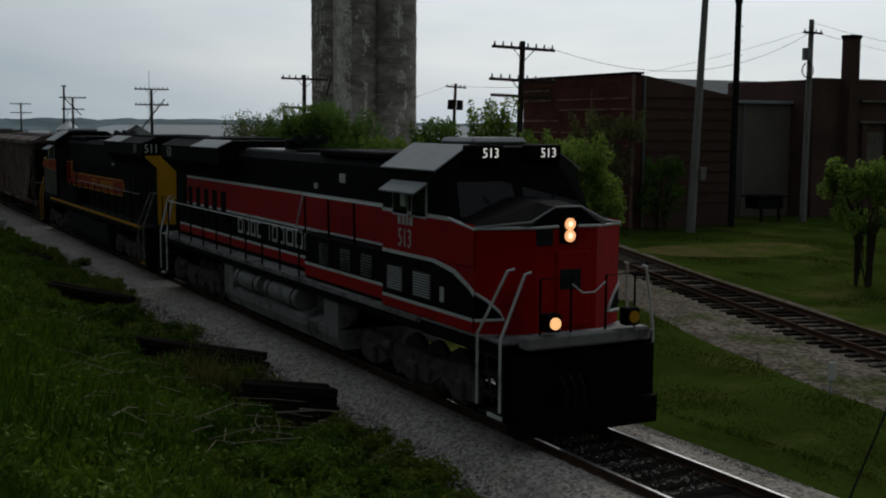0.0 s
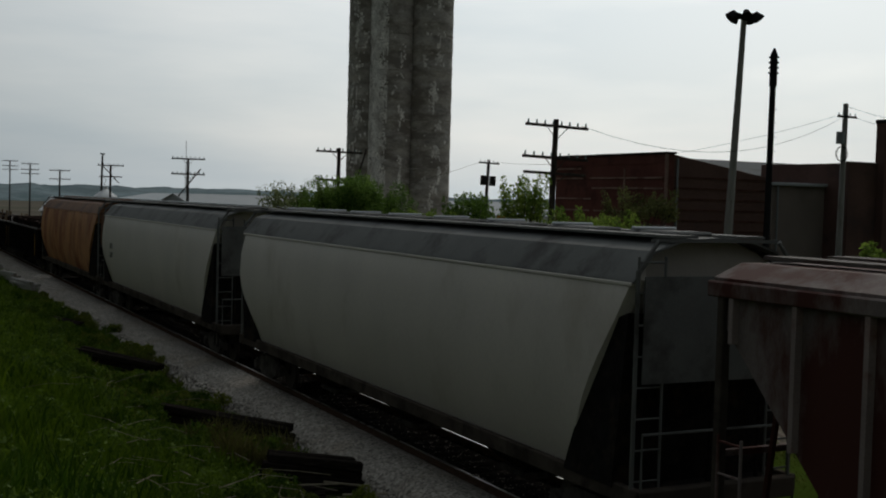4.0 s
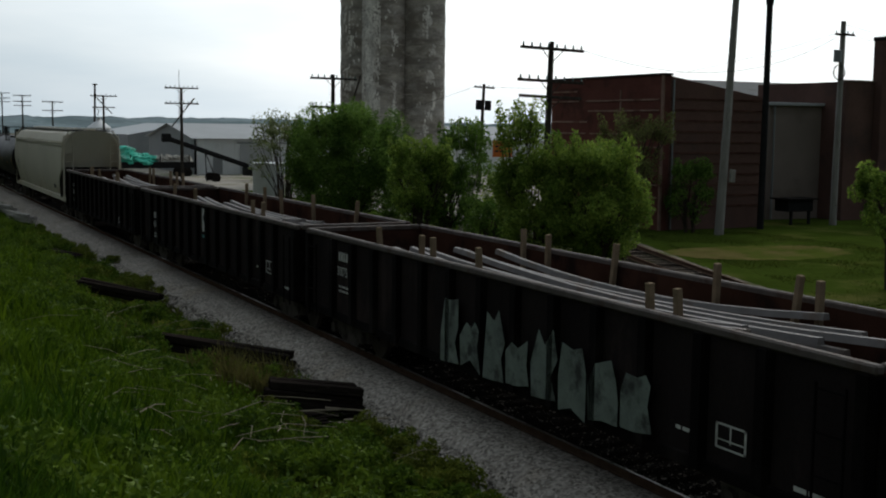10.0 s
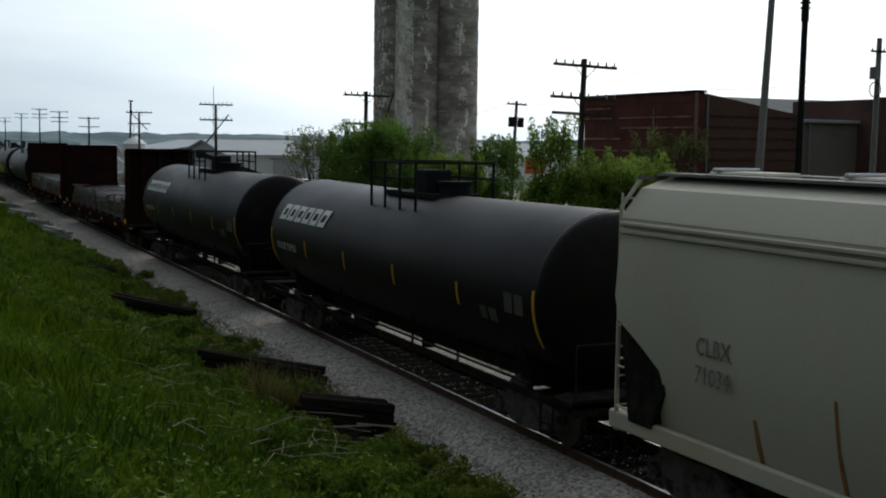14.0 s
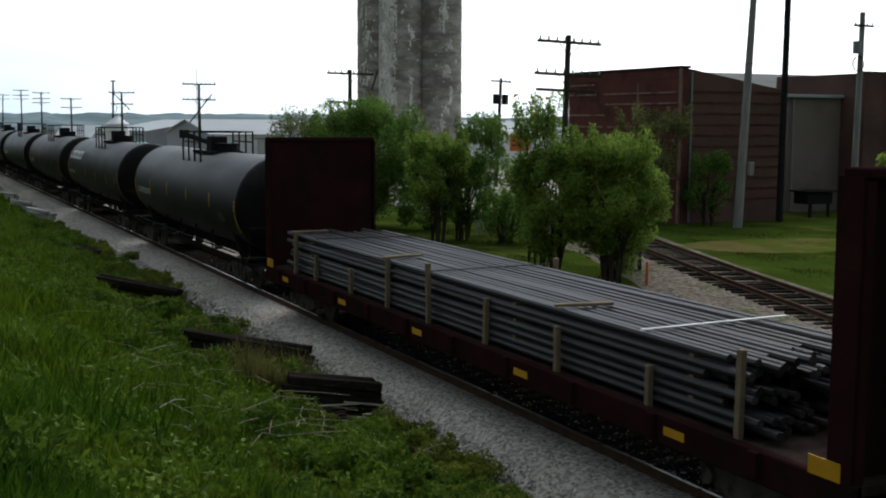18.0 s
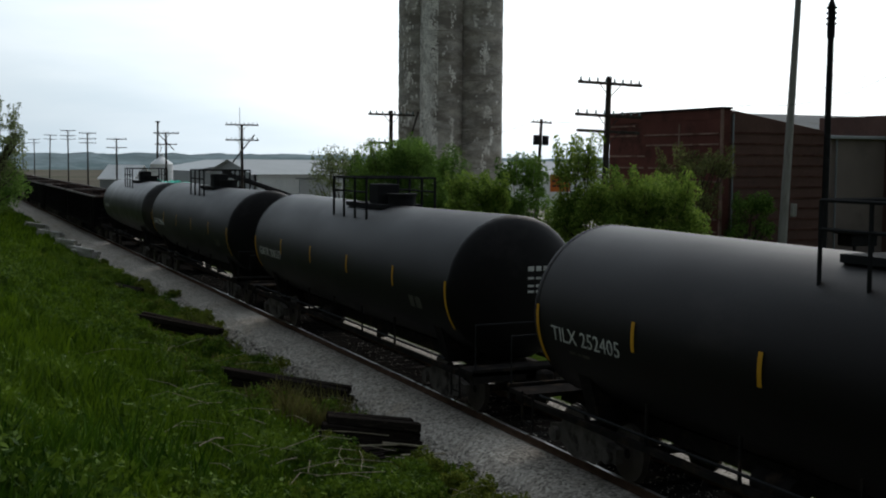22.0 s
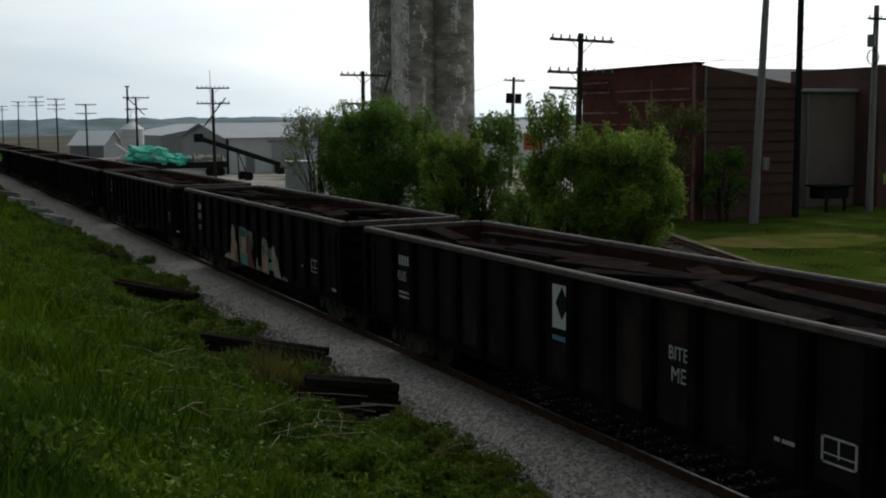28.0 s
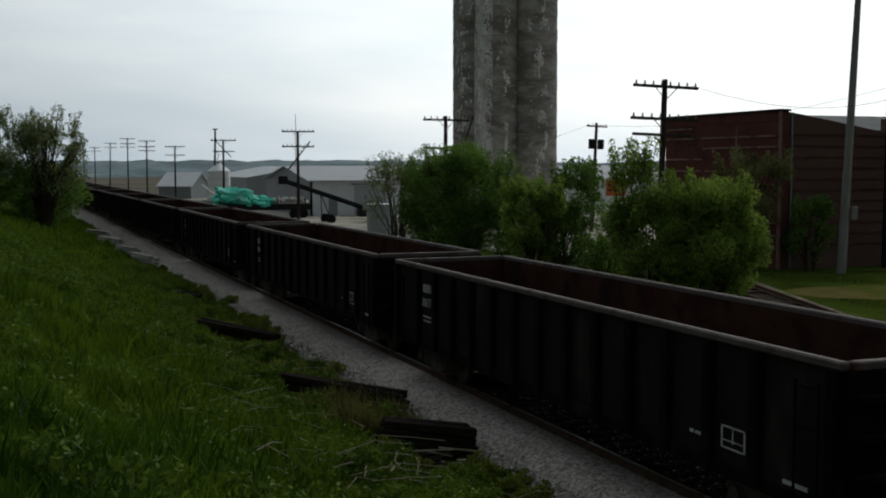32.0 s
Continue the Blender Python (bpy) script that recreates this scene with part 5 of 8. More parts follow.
# ---- bulkhead flat with pipes ----
def bulkhead_flat(label, seed):
    car = empty("bulkhead_flat_car", label, "railway wagon", "wagons of the train")
    rng = random.Random(seed)
    half, deck, top = 10.9, 1.18, 4.62
    part("deck", box(-1.50, 1.50, -half, half, deck - 0.12, deck), M_OLDTIE, car, "worn timber deck")
    for s in (-1, 1):
        part("side_sill", box(s * 1.5 - 0.07, s * 1.5 + 0.07, -half, half, 0.78, deck + 0.02, bevel=0.02), M_BULK, car)
        part("bulkhead_plate", box(-1.48, 1.48, s * (half - 0.30) - 0.04, s * (half - 0.30) + 0.04, deck, top), M_BULK, car)
        for x in (-1.46, -0.75, 0, 0.75, 1.46):
            part("bulkhead_post", box(x - 0.07, x + 0.07, min(s * (half - 0.26), s * (half - 0.02)), max(s * (half - 0.26), s * (half - 0.02)), deck, top - 0.04, bevel=0.015), M_BULK, car)
        part("bulkhead_cap", box(-1.55, 1.55, min(s * (half - 0.37), s * (half + 0.0)), max(s * (half - 0.37), s * (half + 0.0)), top - 0.02, top + 0.10, bevel=0.02), M_BULK, car)
        for q in (-1, 1):
            part("bulkhead_brace", box(q * 1.54 - 0.03, q * 1.54 + 0.03, min(s * (half - 0.42), s * (half - 0.05)), max(s * (half - 0.42), s * (half - 0.05)), deck, top), M_BULK, car)
            part("reflective_stripe", box(q * 1.575 - 0.006, q * 1.575 + 0.006, s * (half - 0.45) - 0.25, s * (half - 0.45) + 0.25, deck + 0.0, deck + 0.22), M_YELLOW, car, "yellow reflective patch")
        truck(car, s * (half - 2.1))
        for k in range(10):
            y = -half + 1.6 + k * 2.1
            part("stake_pocket", box(s * 1.60 - 0.05, s * 1.60 + 0.05, y - 0.09, y + 0.09, 0.86, deck + 0.01, bevel=0.01), M_BULK, car)
        for k in range(5):
            part("reflective_patch", box(s * 1.578 - 0.005, s * 1.578 + 0.005, -half + 3.0 + k * 4.2, -half + 3.45 + k * 4.2, 0.93, 1.05), M_YELLOW, car)
    part("centre_sill", box(-0.35, 0.35, -half, half, 0.55, 1.0), M_UNDER, car)
    couplers(car, half)
    L = half - 1.5
    z = deck + 0.06
    pm = finish("pipe", tube((0, -1, 0), (0, 1, 0), 0.058, 8), M_PIPE, 40)
    for lay in range(7):
        # bundles of two rows of pipes
        n = 22
        shift = rng.uniform(-0.5, 0.4) if lay % 2 == 0 else 0
        for k in range(n):
            if lay == 6 and (k % 7 == 5 or rng.random() < 0.1):
                continue
            x = -1.29 + 2.58 * k / (n - 1) + rng.uniform(-0.016, 0.016)
            a, b = -L + 0.8 + shift + rng.uniform(-0.5, 0.4), L + rng.uniform(-0.8, 0.5)
            placed("pipe", pm, car, pose(x, (a + b) / 2, z + 0.058 + rng.uniform(-0.02, 0.02), rng.uniform(-0.2, 0.2), 0, rng.uniform(-0.22, 0.22)) @ Matrix.Diagonal((1, (b - a) / 2, 1, 1)))
        z += 0.108
        if lay % 2 and lay < 6:
            for y in (-L * 0.82, -L * 0.3, L * 0.3, L * 0.82):
                part("dunnage_strip", box(-1.34, 1.34, y - 0.05, y + 0.05, z + 0.006, z + 0.062), M_WOOD, car)
            z += 0.07
    for k, y in enumerate((-L * 0.93, -L * 0.70, -L * 0.47, -L * 0.22, L * 0.05, L * 0.30, L * 0.52, L * 0.75, L * 0.95)):
        for s in (-1, 1):
            h = z + rng.uniform(-0.55, 0.22)
            ob = part("stake", box(-0.045, 0.045, -0.055, 0.055, deck - 0.1, h, bevel=0.01), M_WOOD, car, "wooden side stake")
            ob.matrix_basis = pose(s * 1.425, y + rng.uniform(-0.3, 0.3), 0, 0, rng.uniform(-1, 1), 0)
        if k % 3 == 1:
            o = part("tie_strap", box(-1.40, 1.40, -0.03, 0.03, z + 0.03, z + 0.045), M_STEELDARK if k > 1 else M_GALV, car)
            o.matrix_basis = pose(0, y, 0, 0, 0, rng.uniform(-8, 8))
        elif k % 3 == 2:
            o = part("cross_plank", box(-0.5, 0.5, -0.06, 0.06, z + 0.03, z + 0.08, bevel=0.01), M_WOOD, car, "loose pale plank lying on the pipes")
            o.matrix_basis = pose(-0.95, y, 0, 0, 0, rng.uniform(-14, 14))
    return car


# ---- locomotives ----
def locomotive(label, number, scheme):
    """Six-axle road diesel, front towards -y. scheme 'red' has the red and black livery, 'black' the black, orange and yellow one."""
    car = empty("diesel_locomotive", label, "locomotive", "locomotives of the train")
    red = scheme == "red"
    trim = M_WHITE if red else M_YELLOW
    half, deck, hw = 10.45, 1.70, 1.02
    front = 11.2       # the front platform reaches further out than the rear one
    # frame and walkways
    part("frame", box(-1.50, 1.50, -front, half, 1.42, deck - 0.03, bevel=0.02), M_BLACK, car)
    part("walkway", box(-1.52, 1.52, -front, half, deck - 0.03, deck), M_FUEL if red else M_STEELDARK, car, "worn steel walkway deck")
    for s in (-1, 1):
        part("sill_stripe", box(min(s * 1.52, s * 1.535), max(s * 1.52, s * 1.535), -half + 2.2, half - 0.5, 1.60, deck), M_FUEL if red else M_YELLOW, car)
    # long hood
    bm = bmesh.new()
    prism(bm, [(-hw, deck), (hw, deck), (hw, 4.35), (hw - 0.16, 4.52), (-hw + 0.16, 4.52), (-hw, 4.35)], -6.6, 10.2)
    part("long_hood", bm, M_BLACK, car)
    # radiator wings
    bm = bmesh.new()
    prism(bm, [(-hw - 0.02, 3.72), (-1.50, 4.14), (-1.50, 4.56), (-1.05, 4.76), (1.05, 4.76), (1.50, 4.56), (1.50, 4.14), (hw + 0.02, 3.72)], 4.15, 10.30)
    wing = part("radiator_housing", bm, M_BLACK, car)
    part("radiator_grille", box(-1.0, 1.0, 5.6, 9.9, 4.764, 4.83, bevel=0.02), M_STEELDARK, wing)
    for s in (-1, 1):
        bm = bmesh.new()
        prism(bm, [(s * 1.51, 4.575), (s * 1.06, 4.778), (s * 1.06, 4.766), (s * 1.51, 4.562)], 4.3, 6.9)
        part("roof_panel", bm, M_GREYROOF, wing, "bare grey roof panel")
    # roof equipment
    part("exhaust_stack", box(-0.35, 0.35, 0.6, 1.2, 4.50, 4.62, bevel=0.04), M_STEELDARK, car)
    part("dynamic_brake_box", box(-0.98, 0.98, -5.6, -2.0, 4.50, 4.66, bevel=0.04), M_BLACK, car)
    part("roof_walk", box(-0.7, 0.7, 1.4, 4.4, 4.52, 4.57), M_GREYROOF, car)
    bm = bmesh.new()
    for k in range(3):
        tube((-0.3 + 0.3 * k, 1.9, 4.78), (-0.3 + 0.3 * k, 1.1 - 0.12 * k, 4.84), 0.05, 8, 0.13, bm)
    box(-0.45, 0.45, 1.55, 1.75, 4.5, 4.82, bm, 0.02)
    part("air_horn", bm, M_STEELDARK, car)
    # hood door seams and grab irons
    for s in (-1, 1):
        seam = finish("door_seam", box(-0.006, 0.006, -0.012, 0.012, 1.95, 3.5), M_BLACK)
        for k in range(21):
            placed("door_seam", seam, car, pose(s * (hw + 0.006), -1.4 + 0.285 * k, 0))
        for k in range(0 if red else 1, 6):
            y = 5.0 + 0.85 * k
            part("hood_louvre", box(min(s * hw, s * (hw + 0.03)), max(s * hw, s * (hw + 0.03)), y, y + 0.45, 2.35, 3.3, bevel=0.01), M_BLACK, car)
        if red:
            part("hood_light", box(min(s * hw, s * (hw + 0.03)), max(s * hw, s * (hw + 0.03)), -2.0, -1.8, 3.75, 3.88), M_LETTER, car)
            part("builder_plate", box(min(s * hw, s * (hw + 0.02)), max(s * hw, s * (hw + 0.02)), -3.6, -3.3, 3.95, 4.15), M_LETTER, car)
        else:
            part("builder_plate", box(min(s * hw, s * (hw + 0.02)), max(s * hw, s * (hw + 0.02)), 3.27, 3.57, 3.58, 3.67), M_LETTER, car)
    part("equipment_cabinet", box(-1.40, 1.40, -6.6, -2.1, deck, 2.75 if red else 2.38, bevel=0.03), M_BLACK, car)
    # livery bands, laid a few millimetres proud of the hood
    def band(y0, y1, z0, z1, material, x=hw, lift=0.005, name="livery_band"):
        for s in (-1, 1):
            part(name, box(min(s * x, s * (x + lift)), max(s * x, s * (x + lift)), y0, y1, z0, z1), material, car)
    if red:
        band(-6.6, 9.0, 2.80, 3.55, M_RED, lift=0.016)
        band(-6.6, 9.0, 3.55, 3.62, M_WHITE, lift=0.016)
        band(-6.6, 9.0, 2.73, 2.80, M_WHITE, lift=0.016)
        band(-2.0, 9.9, 2.03, 2.09, M_WHITE, lift=0.016)
        band(-2.0, 9.9, 1.82, 2.03, M_RED, lift=0.016)
        band(-6.5, -2.12, 2.03, 2.09, M_WHITE, 1.40, 0.008)
        band(-6.5, -2.12, 1.78, 2.03, M_RED, 1.40, 0.008)
        for s, mm in ((-1, NEAR), (1, OTHER)):
            start = 3.9 if s < 0 else -1.6
            letters([0.40, 0.42, 0.38, 0.40, -0.28, 0.12, 0.40, 0.36, 0.50, 0.50, 0.44], 0.45, 0.13, M_LETTER, car, Matrix.Translation((s * (hw + 0.020), start, 2.24)) @ mm)
    else:
        bolt = [(-6.75, 2.44), (4.95, 2.48), (5.22, 2.62), (5.30, 2.76), (5.22, 2.90), (4.95, 3.02), (-5.35, 2.96), (-5.0, 3.44), (-6.54, 3.44), (-6.54, 2.94), (-6.25, 2.94)]
        rim = [(-6.88, 2.39), (4.97, 2.43), (5.27, 2.59), (5.36, 2.76), (5.27, 2.93), (4.97, 3.07), (-5.26, 3.01), (-4.90, 3.49), (-6.54, 3.49), (-6.54, 2.89), (-6.32, 2.89)]
        for s in (-1, 1):
            for poly, mtl, d, nm in ((rim, M_YELLOW, 0.016, "livery_edge"), (bolt, M_ORANGE, 0.021, "livery_band")):
                bm = bmesh.new()
                prism(bm, poly, min(s * hw, s * (hw + d)), max(s * hw, s * (hw + d)), "x")
                part(nm, bm, mtl, car)
        for s, mm in ((-1, NEAR), (1, OTHER)):
            start = 3.0 if s < 0 else -0.69
            letters([0.08, 0.24, 0.28, 0.24, -0.33, 0.08, 0.25, 0.2, 0.2, 0.2, 0.2, 0.2, 0.23, 0.2, 0.2], 0.30, 0.07, M_YELLOW, car, Matrix.Translation((s * (hw + 0.025), start, 2.60)) @ mm)
    # rear end
    rear = M_BLACK if red else M_YELLOW
    bm = bmesh.new()
    prism(bm, [(-hw, deck + 0.05), (hw, deck + 0.05), (hw, 3.70), (1.42, 4.08), (1.42, 4.14), (-1.42, 4.14), (-1.42, 4.08), (-hw, 3.70)], 10.302, 10.33)
    part("rear_panel", bm, rear, car)
    part("rear_headlight_box", box(-0.22, 0.22, 10.33, 10.42, 3.42, 3.92, bevel=0.03), M_RED if red else M_ORANGE, car)
    for x in (-0.09, 0.09):
        part("rear_lamp", tube((x, 10.42, 3.74), (x, 10.44, 3.74), 0.075, 12), M_GLASS, car)
    for s in (-1, 1):
        words(number, 0.30, M_WHITE, car, Matrix.Translation((s * 1.2 + 0.25, 10.315, 4.24)) @ pose(0, 0, 0, 0, 0, 180) @ FRONT, "road_number", 0.8)
        words(number, 0.30, M_WHITE, car, Matrix.Translation((s * 1.506, 9.6 if s < 0 else 9.0, 4.22)) @ (NEAR if s < 0 else OTHER), "road_number", 0.8)
    # cab
    cab = M_BLACK
    bm = bmesh.new()
    prism(bm, [(-1.50, deck), (1.50, deck), (1.50, 4.42), (0.85, 4.85), (-0.85, 4.85), (-1.50, 4.42)], -8.75, -6.55)
    part("cab", bm, cab, car)
    for s in (-1, 1):
        bm = bmesh.new()
        prism(bm, [(s * 1.56, 4.40), (s * 0.86, 4.865), (s * 0.86, 4.88), (s * 1.57, 4.425)], -8.85, -6.6)
        part("cab_roof_panel", bm, M_GREYROOF, car, "pale grey sloping roof panel")
        part("window_visor", loft([[(s * 1.52, -8.5, 4.16), (s * 1.52, -7.0, 4.16), (s * 1.52, -7.0, 4.19), (s * 1.52, -8.5, 4.19)], [(s * 1.80, -8.5, 3.98), (s * 1.80, -7.0, 3.98), (s * 1.80, -7.0, 4.01), (s * 1.80, -8.5, 4.01)]]), M_GREYROOF, car, "folded-out grey window awning")
        for y0, y1 in ((-8.45, -7.85), (-7.70, -7.05)):
            w = part("side_window", box(min(s * 1.50, s * 1.512), max(s * 1.50, s * 1.512), y0, y1, 3.54, 4.14), M_GLASS, car)
            part("window_frame", bent([(s * 1.515, y0, 3.54), (s * 1.515, y1, 3.54), (s * 1.515, y1, 4.14), (s * 1.515, y0, 4.14), (s * 1.515, y0, 3.54)], 0.022, 5), M_GALV, w)
        part("mirror", box(s * 1.62 - 0.02, s * 1.62 + 0.02, -7.82, -7.62, 3.72, 4.1), M_GALV, car)
        part("rear_cab_door", box(s * 1.15 - 0.3, s * 1.15 + 0.3, -6.56, -6.53, 2.2, 4.1), M_STEELDARK, car)
    # slanted windscreen wall
    bm = bmesh.new()
    loft([[(-1.50, -8.75, 3.55), (1.50, -8.75, 3.55), (1.50, -8.75, 4.42), (0.85, -8.75, 4.85), (-0.85, -8.75, 4.85), (-1.50, -8.75, 4.42)],
          [(-1.48, -9.35, 3.50), (1.48, -9.35, 3.50), (1.36, -8.95, 4.40), (0.80, -8.90, 4.83), (-0.80, -8.90, 4.83), (-1.36, -8.95, 4.40)]], bm)
    part("cab_front", bm, cab, car)
    for s in (-1, 1):
        bm = bmesh.new()
        loft([[(s * 0.10, -9.315, 3.62), (s * 1.30, -9.315, 3.62), (s * 1.22, -9.03, 4.22), (s * 0.10, -9.03, 4.22)], [(s * 0.10, -9.335, 3.62), (s * 1.30, -9.335, 3.62), (s * 1.22, -9.05, 4.22), (s * 0.10, -9.05, 4.22)]], bm)
        w = part("windscreen", bm, M_GLASS, car, "dark windscreen pane")
        part("wiper", tube((s * 0.55, -9.36, 3.62), (s * 0.75, -9.20, 4.0), 0.012, 5), M_STEELDARK, w)
        nb = part("number_board", box(s * 0.62 - 0.36, s * 0.62 + 0.36, -9.06, -8.80, 4.57, 4.87, bevel=0.02), M_BLACK, car)
        words(number, 0.18, M_BOARD if red else M_WHITE, nb, Matrix.Translation((-0.71 if s < 0 else 0.52, -9.064, 4.645)) @ FRONT, "board_digits", 0.95)
    part("air_conditioner", box(-0.62, 0.62, -8.5, -7.2, 4.84, 5.0, bevel=0.09), M_GREYROOF, car)
    # nose: flat sides, faces drawn in to a narrow front, and a peaked black top
    nose = M_RED if red else M_BLACK
    bm = bmesh.new()
    plan = lambda y, k, z: [(-1.48 * k, y, deck), (1.48 * k, y, deck), (1.48 * k, y, z), (-1.48 * k, y, z)]
    loft([plan(-8.76, 1.0, 3.50), plan(-10.20, 1.0, 3.50), plan(-10.74, 0.42, 3.53)], bm)
    part("nose", bm, nose, car)
    peak = lambda y, k, z0, z1: [(-1.48 * k, y, z0), (1.48 * k, y, z0), (0.26, y, z1), (-0.26, y, z1)]
    bm = bmesh.new()
    loft([peak(-8.80, 1.0, 3.504, 3.95), peak(-10.18, 1.0, 3.504, 3.91), peak(-10.72, 0.50, 3.535, 3.86)], bm)
    part("nose_top", bm, M_BLACK, car, "anti-glare black peaked nose top")
    # on the red livery this grey bar paints the highlight along the nose-top edge
    part("brow_edge", bent([(-1.49, -10.21, 3.51), (-0.74, -10.75, 3.62), (-0.26, -10.76, 3.86), (0.26, -10.76, 3.86), (0.74, -10.75, 3.62), (1.49, -10.21, 3.51)], 0.018, 6), M_GREYROOF if red else M_YELLOW, car)
    if red:
        for s in (-1, 1):
            part("cab_side_red", box(min(s * 1.50, s * 1.508), max(s * 1.50, s * 1.508), -10.18, -6.55, 2.84, 3.56), M_RED, car)
            part("cab_stripe", box(min(s * 1.50, s * 1.512), max(s * 1.50, s * 1.512), -9.3, -6.55, 3.56, 3.63), M_WHITE, car)
            part("cab_stripe", bent([(s * 1.50, -9.28, 3.60), (s * 1.49, -10.20, 3.48)], 0.03, 6), M_WHITE, car)
            bm = bmesh.new()
            prism(bm, [(-6.55, 2.77), (-6.55, 2.84), (-8.7, 2.84), (-9.5, 2.74), (-10.0, 2.54), (-10.19, 2.44), (-10.19, 2.34), (-9.98, 2.46), (-9.45, 2.66), (-8.7, 2.77)], s * 1.505 - 0.006, s * 1.505 + 0.006, "x")
            part("curved_stripe", bm, M_WHITE, car)
            bm = bmesh.new()
            prism(bm, [(-6.55, 2.78), (-8.7, 2.78), (-9.45, 2.67), (-9.98, 2.46), (-10.19, 2.34), (-10.19, 1.96), (-6.55, 1.96)], s * 1.498 - 0.006, s * 1.498 + 0.006, "x")
            part("curved_black_panel", bm, M_BLACK, car)
            part("lower_stripe", box(min(s * 1.5, s * 1.51), max(s * 1.5, s * 1.51), -10.15, -6.55, 1.90, 1.96), M_WHITE, car)
            part("lower_red", box(min(s * 1.5, s * 1.506), max(s * 1.5, s * 1.506), -10.15, -6.55, 1.72, 1.90), M_RED, car)
            # the black panel and its stripe run on round the drawn-in face of the nose
            face = lambda u, z, d: (s * (1.49 - 0.86 * u + 0.532 * d), -10.20 - 0.54 * u - 0.846 * d, z)
            arc = [(0.0, 2.40), (0.22, 2.26), (0.40, 2.10), (0.50, 1.96)]
            part("curved_stripe", bent([face(u, z, 0.012) for u, z in arc] + [face(0.0, 1.93, 0.012)], 0.028, 6), M_WHITE, car)
            part("curved_black_panel", loft([[face(u, z, 0.010) for u, z in arc] + [face(0.0, 1.96, 0.010)], [face(u, z, 0.002) for u, z in arc] + [face(0.0, 1.96, 0.002)]]), M_BLACK, car)
            for y0, y1 in ((-6.78, -7.46), (-7.90, -8.62)):
                v = part("cab_vent", box(min(s * 1.50, s * 1.515), max(s * 1.50, s * 1.515), y1, y0, 2.06, 2.54), M_PANELGREY, car, "grey louvred vent")
                bm = bmesh.new()
                for k in range(9):
                    box(min(s * 1.515, s * 1.532), max(s * 1.515, s * 1.532), y1 + 0.03, y0 - 0.03, 2.09 + 0.05 * k, 2.112 + 0.05 * k, bm)
                part("vent_slat_set", bm, M_GALV, v)
            part("step_light", box(min(s * 1.50, s * 1.52), max(s * 1.50, s * 1.52), -9.12, -8.98, 2.10, 2.36), M_LETTER, car)
            words(number, 0.36, M_LETTER, car, Matrix.Translation((s * 1.512, -7.25 if s < 0 else -7.95, 2.94)) @ (NEAR if s < 0 else OTHER), "road_number", 0.8)
            bars([0.12] * 4, 0.16, 0.05, M_LETTER, car, Matrix.Translation((s * 1.512, -7.25 if s < 0 else -7.95, 3.36)) @ (NEAR if s < 0 else OTHER), "initials")
            part("nose_stripe", bent([(s * 1.49, -10.21, 3.49), (s * 0.63, -10.76, 3.52), (s * 0.20, -10.77, 3.53)], 0.026, 6), M_WHITE, car)
    else:
        for s in (-1, 1):
            bm = bmesh.new()
            prism(bm, [(-6.56, 3.03), (-6.56, 3.53), (-9.8, 3.45), (-10.2, 3.30), (-10.2, 3.16), (-9.6, 3.09)], s * 1.506 - 0.006, s * 1.506 + 0.006, "x")
            part("livery_band", bm, M_ORANGE, car, "orange-red lightning band edged in yellow")
            part("livery_edge", bent([(s * 1.513, -6.56, 3.53), (s * 1.513, -9.8, 3.45), (s * 1.513, -10.2, 3.30), (s * 1.513, -10.2, 3.16), (s * 1.513, -9.6, 3.09), (s * 1.513, -6.56, 3.03)], 0.014, 5), M_YELLOW, car)
            words(number, 0.26, M_YELLOW, car, Matrix.Translation((s * 1.516, -8.6 if s < 0 else -9.2, 3.18)) @ (NEAR if s < 0 else OTHER), "road_number", 0.9)
            part("cab_grey", box(min(s * 1.50, s * 1.504), max(s * 1.50, s * 1.504), -9.9, -6.56, 1.85, 3.05), M_PANELGREY, car)
    part("nose_door", box(-0.22, 0.44, -10.79, -10.72, 1.80, 3.10, bevel=0.02), nose, car)
    part("nose_notice", box(-0.17, 0.26, -10.80, -10.785, 2.45, 2.80, bevel=0.004), M_STEELDARK, car, "small dark notice plate")
    part("nose_recess", box(-0.62, -0.30, -10.77, -10.73, 3.22, 3.50), M_STEELDARK, car, "dark recess beside the headlights")
    # lights
    hl = part("headlight_box", box(-0.16, 0.16, -10.82, -10.70, 3.24, 3.70, bevel=0.03), M_BLACK, car)
    for z in (3.57, 3.37):
        part("headlight_lens", tube((0, -10.84, z), (0, -10.82, z), 0.105, 14), M_HEADLIGHT if red else M_GLASS, hl, "lit headlight" if red else "")
        if red:
            part("headlight_bulb", tube((0, -10.844, z), (0, -10.84, z), 0.045, 12), M_CORE, hl)
    for s in (-1, 1):
        d = part("ditch_light_box", box(s * 0.79 - 0.14, s * 0.79 + 0.14, -11.60, -11.36, 1.89, 2.19, bevel=0.03), M_BLACK, car)
        part("ditch_light_lens", tube((s * 0.79, -11.63, 2.04), (s * 0.79, -11.60, 2.04), 0.10, 14), (M_DITCH if s < 0 else M_YELLOW) if red else M_GLASS, d)
    # front and rear platforms, anticlimbers, pilots, steps and handrails
    hand = M_WHITE if red else M_YELLOW
    rail_paint = M_WHITE if red else M_FUEL
